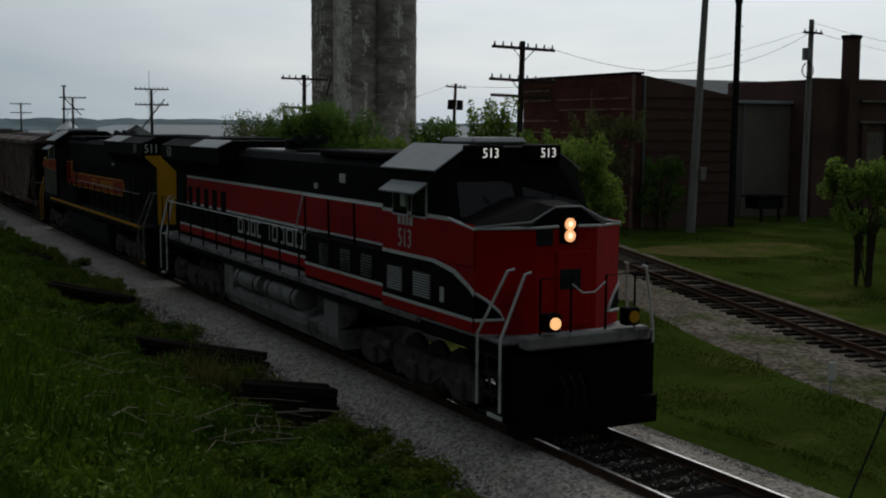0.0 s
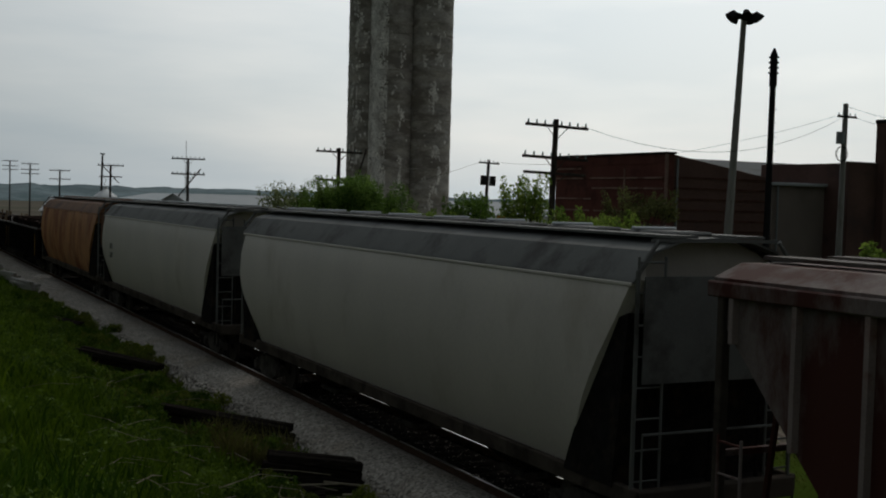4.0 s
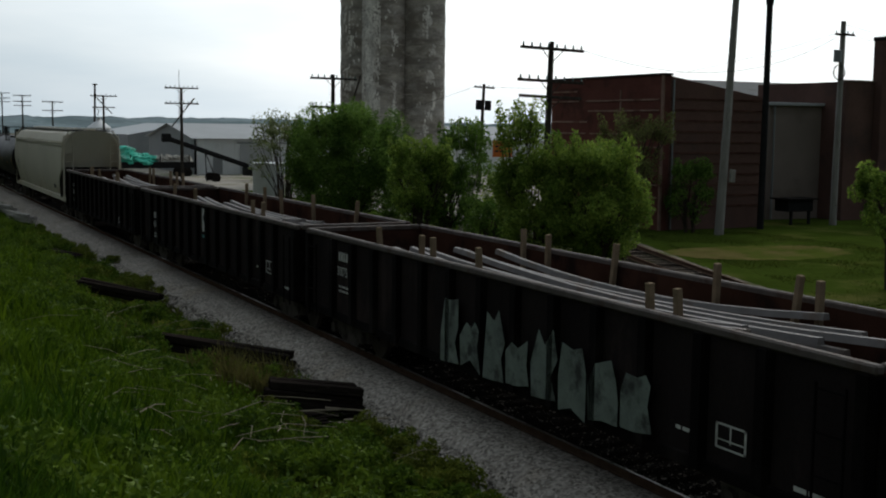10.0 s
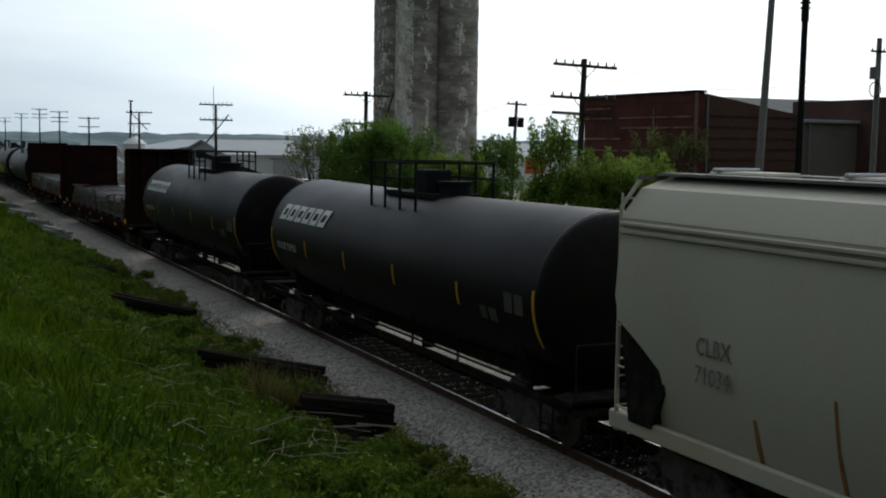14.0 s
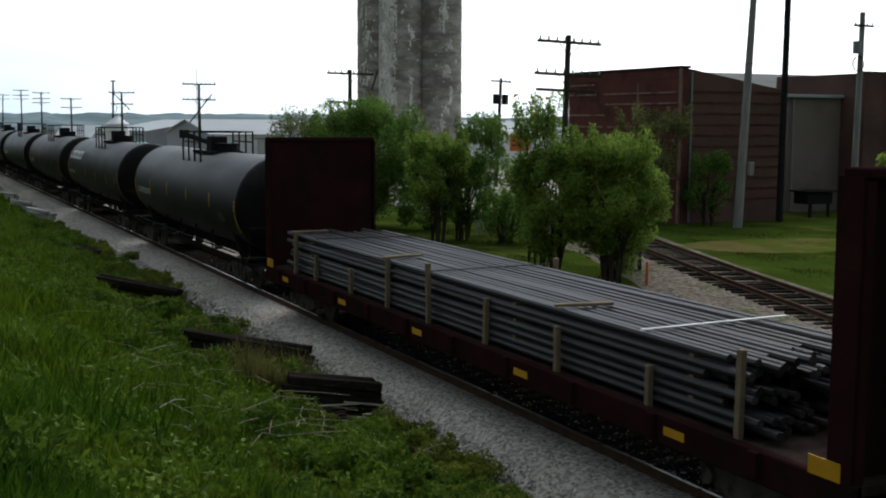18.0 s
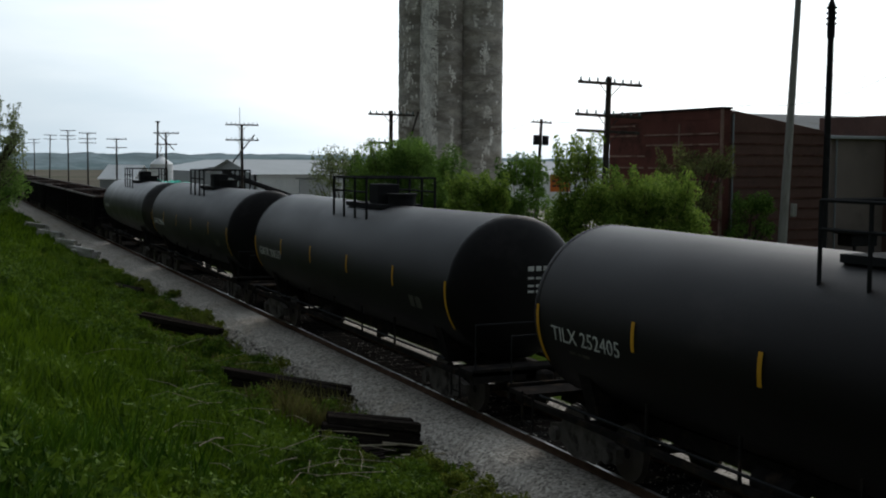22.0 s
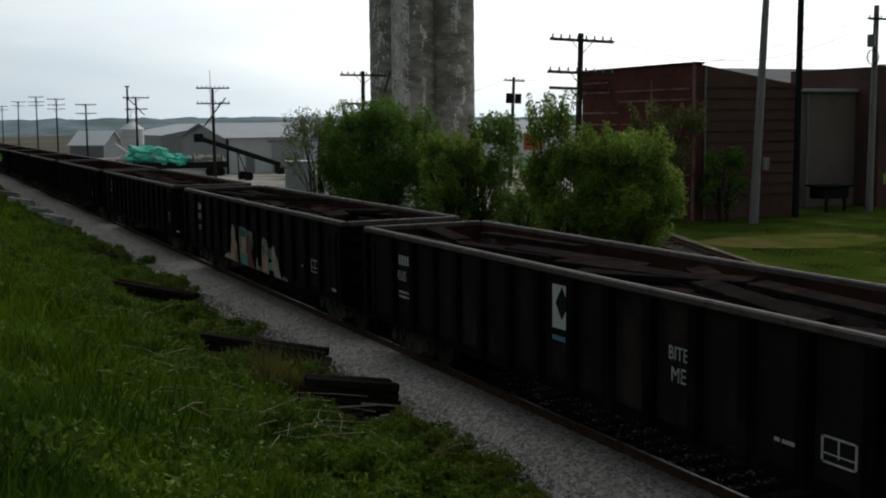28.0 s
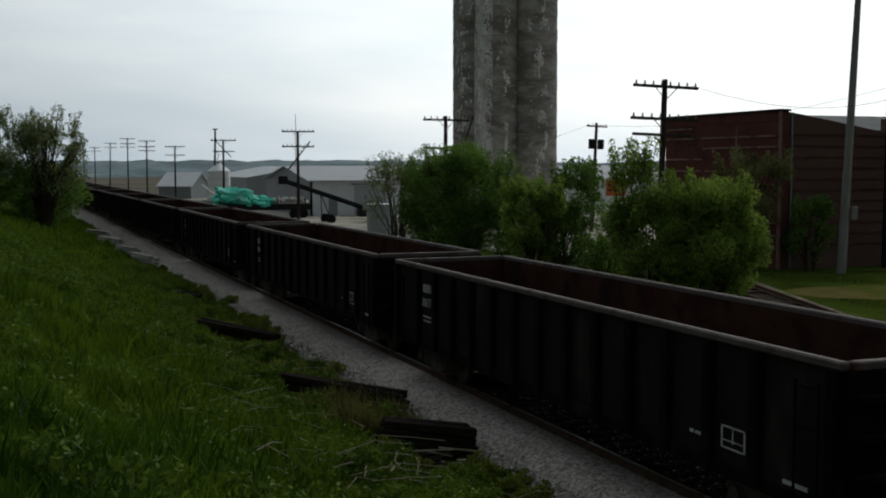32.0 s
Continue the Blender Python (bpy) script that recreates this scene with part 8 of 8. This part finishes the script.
tie_pile("tie_pile", 6.62, 20.95, 8.58, 20.6, 3, M_TIE, "stack of black discarded railway ties in the weeds", 3)
rng = random.Random(63)
for k in range(12):
    x, y = rng.uniform(6.7, 8.2), rng.uniform(19.2, 20.3)
    o = solid("loose_board", box(-0.45, 0.45, -0.035, 0.035, 0, 0.025, bevel=0.005), M_TWIG if k % 3 == 0 else M_TIE, "split board fallen from the stack of ties", "board", "boards by the old ties")
    o.matrix_basis = pose(x, y, max(bank_height(x, y), -0.4) + 0.16 + 0.02 * k / 3, rng.uniform(-8, 8), rng.uniform(-6, 12), rng.uniform(-28, 28)) @ Matrix.Diagonal((rng.uniform(0.6, 1.2), 1, 1, 1))
tie_pile("tie_pile", 5.55, 26.3, 8.75, 24.9, 2, M_TIE, "black discarded railway ties half sunk in weeds")
tie_pile("tie_pile", 5.6, 36.4, 8.05, 35.0, 2, M_TIE, "black discarded railway ties on the bank")
tie_pile("tie_pile", 6.6, 50.0, 7.8, 48.5, 1, M_TIE, "black discarded railway ties on the bank")
tie_pile("tie_pile", 7.3, 69.0, 8.3, 66.5, 3, M_TIEGREY, "grey weathered railway ties on the bank")
tie_pile("tie_pile", 7.2, 77.0, 8.1, 73.5, 3, M_TIEGREY, "grey weathered railway ties on the bank")
tie_pile("tie_pile", 7.0, 86.0, 8.0, 82.5, 3, M_TIEGREY, "grey weathered railway ties on the bank")
tie_pile("tie_pile", 6.9, 96.0, 7.9, 92.5, 3, M_TIEGREY, "grey weathered railway ties on the bank")


# ---- plants ----
def leaf_cloud(centres, count, size, seed, spread=1.0):
    """Vertices and faces of many small leaves in uneven clumps. centres: (x, y, z, rx, ry, rz)."""
    rng = np.random.default_rng(seed)
    vol = np.array([c[3] * c[4] * c[5] for c in centres]) ** 0.67
    pick = rng.choice(len(centres), count, p=vol / vol.sum())
    c = np.array(centres)[pick]
    d = rng.normal(size=(count, 3))
    d /= np.linalg.norm(d, axis=1)[:, None]
    rad = rng.uniform(0.35, 1.0, count) ** 0.5
    rad *= 1 + 0.25 * np.sin(d[:, 0] * 7 + c[:, 0] * 3) * np.cos(d[:, 2] * 6 + c[:, 1])
    p = c[:, :3] + d * c[:, 3:] * rad[:, None] * spread
    a = rng.normal(size=(count, 3))
    a /= np.linalg.norm(a, axis=1)[:, None]
    b = np.cross(a, rng.normal(size=(count, 3)))
    b /= np.linalg.norm(b, axis=1)[:, None]
    s = size * rng.uniform(0.6, 1.4, count)[:, None]
    v = np.stack([p - a * s, p + b * s * 0.42, p + a * s, p - b * s * 0.42], 1).reshape(-1, 3)
    f = np.arange(count * 4).reshape(-1, 4)
    return v, f


def raw_mesh(name, v, f, material):
    me = bpy.data.meshes.new(name)
    me.from_pydata(v.tolist(), [], f.tolist())
    me.materials.append(material)
    return me


def shrub(name, x, y, width, height, seed, material, count, label, category="shrub", leaf=0.075, airy=False, trunk=0.07, stems=5, low=0.12, bark=None, shoots=14):
    """A many-stemmed shrub or small tree: stems fan out from the foot to clumps of leaves that fill an uneven dome, with thin shoots past its outline."""
    rng = random.Random(seed)
    ob = empty(name, label, category, "", pose(x, y, bank_height(x, y)))
    bm = bmesh.new()
    centres, tips = [], []
    mid, hz = height * (0.5 + low / 2), height * (0.5 - low / 2)
    for k in range(stems * (7 if airy else 16)):
        d = Vector((rng.gauss(0, 1), rng.gauss(0, 1), rng.gauss(0, 1) + 0.15)).normalized()
        out = (0.80 + 0.38 * noise.noise((d.x * 1.7 + seed, d.y * 1.7, d.z * 1.7))) * rng.uniform(0.45, 1.0) ** (0.5 if airy else 0.33)
        c = Vector((d.x * width / 2 * out, d.y * width / 2 * out, mid + d.z * hz * out))
        rr = max(width * rng.uniform(0.07, 0.12), 0.28) if airy else width * rng.uniform(0.065, 0.125)
        centres.append((c.x, c.y, max(c.z, rr * 0.8), rr, rr, rr * rng.uniform(0.8, 1.25)))
        tips.append(c)
    for k in range(shoots):
        # shoots standing out of the dome, each with its own few leaves
        a, rad = rng.uniform(0, 2 * math.pi), width * 0.36 * math.sqrt(rng.random())
        foot = Vector((rad * math.cos(a), rad * math.sin(a), height * 0.72))
        tip = foot + Vector((math.cos(a) * 0.25, math.sin(a) * 0.25, 1.0)) * height * rng.uniform(0.14, 0.26)
        tube(foot, tip, 0.02, 4, 0.006, bm)
        for j in range(3):
            q = foot.lerp(tip, 0.25 + 0.3 * j)
            centres.append((q.x, q.y, q.z, 0.30 - 0.06 * j, 0.30 - 0.06 * j, 0.34))
    roots = [Vector((0.28 * math.cos(6.28 * k / stems), 0.28 * math.sin(6.28 * k / stems), -0.15)) for k in range(stems)]
    for k, tip in enumerate(tips):
        if k % (1 if airy else 3):
            continue
        r0 = min(roots, key=lambda r: (r.xy.normalized() - tip.xy.normalized()).length if tip.xy.length > 0.01 else 0)
        bend = Vector((tip.x * 0.35, tip.y * 0.35, tip.z * 0.55)) + Vector((rng.uniform(-0.12, 0.12), rng.uniform(-0.12, 0.12), 0))
        bent([r0, r0.lerp(bend, 0.5) + Vector((0, 0, 0.1)), bend, bend.lerp(tip, 0.6), tip], trunk * rng.uniform(0.25, 0.5), 5, bm)
    for r0 in roots:
        a = math.atan2(r0.y, r0.x)
        top = Vector((math.cos(a) * width * 0.12, math.sin(a) * width * 0.12, height * 0.55))
        tube(r0, r0.lerp(top, 0.5), trunk, 7, trunk * 0.75, bm)
        tube(r0.lerp(top, 0.5), top, trunk * 0.75, 7, trunk * 0.4, bm)
    part("trunk", bm, bark or M_BARK, ob)
    v, f = leaf_cloud(centres, count, leaf, seed)
    v[:, 2] = np.maximum(v[:, 2], 0.05)
    crown = new("crown", raw_mesh("crown", v, f, material))
    crown.parent = ob
    return ob


shrub("shrub", 23.1, 57.5, 7.3, 7.0, 1, M_LEAFDARK, 70000, "large rounded green willow shrub by the track", stems=10, low=0.02)
shrub("shrub", 23.0, 33.9, 4.0, 5.6, 2, M_LEAF, 52000, "large fresh green shrub beside the siding", stems=9, leaf=0.06, low=0.10)
shrub("shrub", 22.0, 36.3, 3.8, 5.0, 3, M_LEAF, 26000, "fresh green shrub growing among others", stems=6, leaf=0.065, low=0.12)
shrub("young_tree", 21.7, 37.0, 2.0, 6.9, 4, M_LEAF, 3600, "slim young tree with bright leaves", "tree", stems=6, airy=True, trunk=0.03, low=0.3, shoots=8)
shrub("shrub", 23.2, 48.5, 3.4, 5.4, 5, M_LEAF, 13000, "green shrub growing among others", stems=6, low=0.16)
shrub("young_tree", 26.6, 50.5, 3.2, 6.2, 6, M_LEAFDARK, 9000, "slender young tree with a pale trunk among the shrubs", "tree", stems=4, trunk=0.055, low=0.25, bark=M_PALEBARK)
shrub("young_tree", 20.7, 60.5, 4.0, 6.6, 7, M_LEAFGREY, 4200, "thin young tree with sparse leaves", "tree", stems=6, airy=True, trunk=0.045, low=0.2)
shrub("young_tree", 37.2, 51.2, 4.6, 6.9, 8, M_LEAFBROWN, 7000, "sparse young tree against the brick wall", "tree", stems=6, airy=True, trunk=0.06, low=0.25)
shrub("shrub", 24.7, 48.9, 2.8, 4.4, 26, M_LEAFDARK, 9000, "narrow dark green shrub between the others", stems=5, low=0.05)
shrub("shrub", 25.4, 54.0, 4.4, 2.6, 23, M_LEAFDARK, 8000, "low dense green shrub between the others", stems=5, low=0.02)
shrub("shrub", 26.0, 47.0, 3.4, 2.4, 24, M_LEAFDARK, 6000, "low dense green shrub between the others", stems=5, low=0.02)
shrub("shrub", 25.6, 36.2, 2.2, 3.6, 9, M_LEAF, 4600, "low fresh green shrub", stems=5)
shrub("shrub", 40.6, 50.6, 3.2, 4.2, 19, M_LEAFDARK, 6000, "dark vine-covered shrub against the gable wall", stems=4, low=0.05)
shrub("tree", 33.1, 29.6, 3.3, 4.7, 10, M_LEAF, 13000, "small fresh green tree on the lawn", "tree", stems=3, trunk=0.08, low=0.30)
shrub("tree", 3.4, 92.0, 6.8, 9.2, 11, M_LEAFGREY, 15000, "spreading tree with young leaves on the bank", "tree", stems=12, leaf=0.10, airy=True, trunk=0.10, low=0.15, shoots=26)
shrub("tree", -1.4, 88.0, 6.2, 7.8, 12, M_LEAFGREY, 11000, "half-bare tree with young leaves on the bank", "tree", stems=12, leaf=0.10, airy=True, trunk=0.10, low=0.15, shoots=22)
shrub("shrub", 3.6, 95.0, 6.6, 5.2, 13, M_LEAFDARK, 15000, "dense green shrub on the bank", stems=6, leaf=0.11, low=0.02)
shrub("shrub", -0.6, 90.0, 6.0, 4.4, 15, M_LEAFDARK, 11000, "dense green shrub on the bank", stems=6, leaf=0.11, low=0.02)
shrub("shrub", 4.9, 112.0, 6.0, 4.8, 14, M_LEAFDARK, 9000, "dense green shrub on the bank", stems=6, leaf=0.12, low=0.02)
shrub("shrub", -6.0, 84.0, 6.5, 5.8, 16, M_LEAFGREY, 9000, "dense green shrub on the bank", stems=6, leaf=0.12, low=0.02)


def grass_field(name, x0, x1, y0, y1, count, height, seed, material, keep, label):
    """Blades of grass as real geometry; keep(x, y, r) says where they grow."""
    rng = np.random.default_rng(seed)
    x = rng.uniform(x0, x1, count)
    y = y0 + (y1 - y0) * rng.uniform(0, 1, count) ** 1.5
    ok = [k for k in range(count) if keep(x[k], y[k])]
    x, y = x[ok], y[ok]
    z = np.array([bank_height(a, b) for a, b in zip(x, y)])
    n = len(x)
    clump = np.array([0.55 + 0.9 * max(noise.noise((a * 0.6, b * 0.5, seed)) + 0.35, 0) for a, b in zip(x, y)])
    h = height * rng.uniform(0.5, 1.3, n) * clump
    a = rng.uniform(0, 2 * np.pi, n)
    w = rng.uniform(0.008, 0.020, n) * (1 + y / 40)
    lean = h * rng.uniform(0.1, 0.6, n)
    b = rng.uniform(0, 2 * np.pi, n)
    root = np.stack([x, y, z - 0.03], 1)
    side = np.stack([np.cos(a), np.sin(a), 0 * a], 1) * w[:, None]
    mid = root + np.stack([np.cos(b) * lean * 0.3, np.sin(b) * lean * 0.3, h * 0.6], 1)
    tip = root + np.stack([np.cos(b) * lean, np.sin(b) * lean, h], 1)
    v = np.stack([root - side, root + side, mid + side * 0.7, mid - side * 0.7, tip], 1).reshape(-1, 3)
    i = np.arange(n)[:, None] * 5
    quads = (i + np.array([[0, 1, 2, 3]])).tolist()
    tris = (i + np.array([[3, 2, 4]])).tolist()
    me = bpy.data.meshes.new(name)
    me.from_pydata(v.tolist(), [], quads + tris)
    me.materials.append(material)
    return tagged(new(name, me), label, "grass", kind="stuff")


edge = lambda y: 8.2 + 0.55 * noise.noise((y * 0.27, 2.2, 0)) + 0.4 * noise.noise((y * 0.9, 4.2, 0))
PILES = ((6.62, 20.95, 8.58, 20.6), (5.55, 26.3, 8.75, 24.9), (5.6, 36.4, 8.05, 35.0), (6.6, 50.0, 7.8, 48.5), (7.3, 69.0, 8.3, 66.5), (7.2, 77.0, 8.1, 73.5), (7.0, 86.0, 8.0, 82.5), (6.9, 96.0, 7.9, 92.5))


def clear_of_ties(x, y):
    """No plants on the stacked ties or just in front of them."""
    for x0, y0, x1, y1 in PILES:
        k = min(max((x - x0) / (x1 - x0), 0), 1)
        d = y - (y0 + (y1 - y0) * k)
        if x0 + 0.3 < x < x1 + 0.3 and -0.6 - (0.055 if y > 23 else 0.03) * y < d < 0.5:
            return False
    return True


on_bank = lambda x, y: x < edge(y) and clear_of_ties(x, y)
grass_field("grass", -4, 8.4, 5, 60, 190000, 0.26, 3, M_GRASS, on_bank, "thick green grass on the bank")
grass_field("grass", -9, 8.2, 40, 120, 40000, 0.42, 4, M_GRASS, on_bank, "thick green grass on the bank")
patchy = lambda x, y: clear_of_ties(x, y) and 4.6 < x < edge(y) + 0.35 and noise.noise((x * 0.5, y * 0.4, 8)) > -0.12
grass_field("weeds", 4.4, 8.5, 12, 60, 30000, 0.26, 5, M_WEED, patchy, "yellow-green weeds along the ballast edge")
def bare_spot(x, y):
    return ((x - 36.5) / 4.5) ** 2 + ((y - 41.0) / 3.0) ** 2 + 0.5 * noise.noise((x * 0.5, y * 0.5, 1)) < 1


thin = random.Random(17)
lawn = lambda x, y: (not bare_spot(x, y) or thin.random() < 0.4) and abs(x - side_x(y)) > 3.2 and not (x < 14.1 + 0.5 * noise.noise((y * 0.3, 5.0, 0)))
grass_field("grass", 13.9, 24, 12, 60, 90000, 0.06, 6, M_LAWN, lawn, "short grass between the tracks")
grass_field("grass", 24, 44, 18, 56, 110000, 0.06, 7, M_LAWN, lawn, "short grass beyond the siding")


def bare_patch():
    """Worn tan earth showing through the lawn, following the ground."""
    bm = bmesh.new()
    n = 26
    rows = [[bm.verts.new((31.5 + 10.0 * i / n, 37.4 + 7.2 * j / n, bank_height(31.5 + 10.0 * i / n, 37.4 + 7.2 * j / n) + 0.02)) for i in range(n + 1)] for j in range(n + 1)]
    for j in range(n):
        for i in range(n):
            c = rows[j][i].co
            if bare_spot(c.x, c.y):
                bm.faces.new((rows[j][i], rows[j][i + 1], rows[j + 1][i + 1], rows[j + 1][i]))
    for v in [v for v in bm.verts if not v.link_faces]:
        bm.verts.remove(v)
    structure("ground_patch", bm, M_EARTH, "worn tan earth in the lawn")


bare_patch()
rod = empty("leaning_rod", "thin black steel rod leaning beside the track", "rod")
part("rod_bar", tube((13.75, 12.4, -0.5), (14.9, 12.45, 1.45), 0.02, 6), M_STEELDARK, rod)


def leafy_weeds():
    rng = np.random.default_rng(21)
    centres = []
    for k in range(1500):
        x, y = rng.uniform(-2, 8.6), 10 + 50 * rng.random() ** 1.4
        if x < edge(y) and clear_of_ties(x, y) and noise.noise((x * 0.35, y * 0.3, 4)) > -0.15:
            r = rng.uniform(0.10, 0.36)
            centres.append((x, y, bank_height(x, y) + r * 0.7, r, r, r * 0.9))
    v, f = leaf_cloud(centres, 90000, 0.05, 22)
    return tagged(new("weeds", raw_mesh("weeds", v, f, M_WEEDLEAF)), "leafy weeds growing in the grass", "weeds", kind="stuff")


leafy_weeds()


def weed_mounds(seed, count, lo, hi, r0, r1, leaves, size, material, label, y0=13.0, y1=62.0):
    """Bushy mounds of weeds in the strip between the grass and the gravel; lo and hi are metres from its edge."""
    rng = np.random.default_rng(seed)
    centres = []
    for k in range(count):
        y = y0 + (y1 - y0) * rng.random() ** 1.3
        x = edge(y) + rng.uniform(lo, hi)
        if not clear_of_ties(x, y) or noise.noise((x * 0.55, y * 0.4, seed)) < -0.18:
            continue
        g = max(bank_height(x, y), -0.42)
        r = rng.uniform(r0, r1)
        for j in range(5):
            q = r * rng.uniform(0.35, 0.6)
            a, d = rng.uniform(0, 6.28), r * rng.uniform(0, 0.7)
            centres.append((x + d * np.cos(a), y + d * np.sin(a), g + r * rng.uniform(0.3, 1.0) + q * 0.3, q, q, q * 0.85))
    v, f = leaf_cloud(centres, leaves, size, seed + 1)
    return tagged(new("weeds", raw_mesh("weeds", v, f, material)), label, "weeds", kind="stuff")


weed_mounds(41, 330, -1.5, 0.25, 0.14, 0.34, 70000, 0.036, M_WEED, "feathery yellow-green weeds fringing the gravel")
weed_mounds(47, 260, -3.2, -0.5, 0.18, 0.42, 60000, 0.045, M_WEEDLEAF, "bushy dark green weeds on the lower bank")
dock = lambda x, y: clear_of_ties(x, y) and noise.noise((x * 0.9, y * 0.6, 12)) > 0.02
grass_field("weeds", 6.0, 7.9, 20.9, 25.2, 2600, 0.62, 51, M_REED, dock, "tall brown-green dock stalks between the old ties")
grass_field("weeds", 5.2, 8.0, 26.0, 40.0, 2600, 0.45, 52, M_REED, dock, "tall brown-green dock stalks between the old ties")
grass_field("grass", -3.0, 3.6, 5.2, 13.5, 15000, 0.55, 54, M_LUSH, lambda x, y: noise.noise((x * 0.6, y * 0.5, 19)) > -0.25, "rank deep green grass high on the bank")
tall = lambda x, y: noise.noise((x * 0.45, y * 0.4, 15)) > 0.05
grass_field("grass", 0.0, 6.2, 9.5, 30.0, 22000, 0.50, 53, M_GRASS, tall, "tufts of taller grass on the bank")


rng = random.Random(31)
for k in range(64):
    x, y = (rng.gauss(5.6, 1.1), rng.gauss(18.5, 2.4)) if k % 3 else (rng.uniform(2.5, 8.0), rng.uniform(13, 30))
    z = bank_height(x, y)
    a = rng.uniform(0, 2 * math.pi)
    ln = rng.uniform(0.4, 1.5)
    p0 = Vector((x, y, z + rng.uniform(0.25, 0.5)))
    p1 = p0 + Vector((math.cos(a), math.sin(a), rng.uniform(-0.1, 0.35))) * ln * 0.5
    p2 = p1 + Vector((math.cos(a + 0.2), math.sin(a + 0.2), rng.uniform(-0.3, 0.1))) * ln * 0.5
    solid("dead_twig", bent([p0, p1, p2], rng.uniform(0.004, 0.009), 4), M_TWIG, "bleached dead stalk lying in the grass", "twig", "dead stalks on the bank")


def stones():
    """Loose ballast stones along the near shoulder."""
    rng = np.random.default_rng(77)
    n = 52000
    y = 13 + 42 * rng.random(n) ** 1.7
    x = rng.uniform(8.35, 13.6, n)
    z = np.where(x < 9.2, -0.36, np.where(x < 9.5, -0.28, np.where(x < 12.75, -0.185, -0.19 - (x - 12.75) * 0.37)))
    s = rng.uniform(0.024, 0.066, n)
    base = np.array([(1, 0, 0), (-1, 0, 0), (0, 1, 0), (0, -1, 0), (0, 0, 1), (0, 0, -1)], float)
    jit = rng.uniform(0.6, 1.3, (n, 6, 1))
    rot = rng.uniform(0, 2 * np.pi, n)
    c, sn = np.cos(rot), np.sin(rot)
    bx = base[None, :, 0] * c[:, None] - base[None, :, 1] * sn[:, None]
    by = base[None, :, 0] * sn[:, None] + base[None, :, 1] * c[:, None]
    v = np.stack([bx, by, np.broadcast_to(base[None, :, 2] * 0.7, bx.shape)], 2) * jit * s[:, None, None] + np.stack([x, y, z], 1)[:, None, :]
    tri = np.array([(0, 2, 4), (2, 1, 4), (1, 3, 4), (3, 0, 4), (2, 0, 5), (1, 2, 5), (3, 1, 5), (0, 3, 5)])
    f = (np.arange(n)[:, None, None] * 6 + tri[None]).reshape(-1, 3)
    ob = new("ballast_stones", raw_mesh("ballast_stones", v.reshape(-1, 3), f, M_STONE))
    return tagged(ob, "loose grey ballast stones", "stones", kind="stuff")


stones()


# ---- what moves ----
def motions():
    for car, q, turn in CARS:
        walk(car, [(t, pose(XC, run_at(q, t), 0, 0, 0, turn)) for t in (0, 4, 8, 12, 16, 20, 24, 28, 32)])


motions()
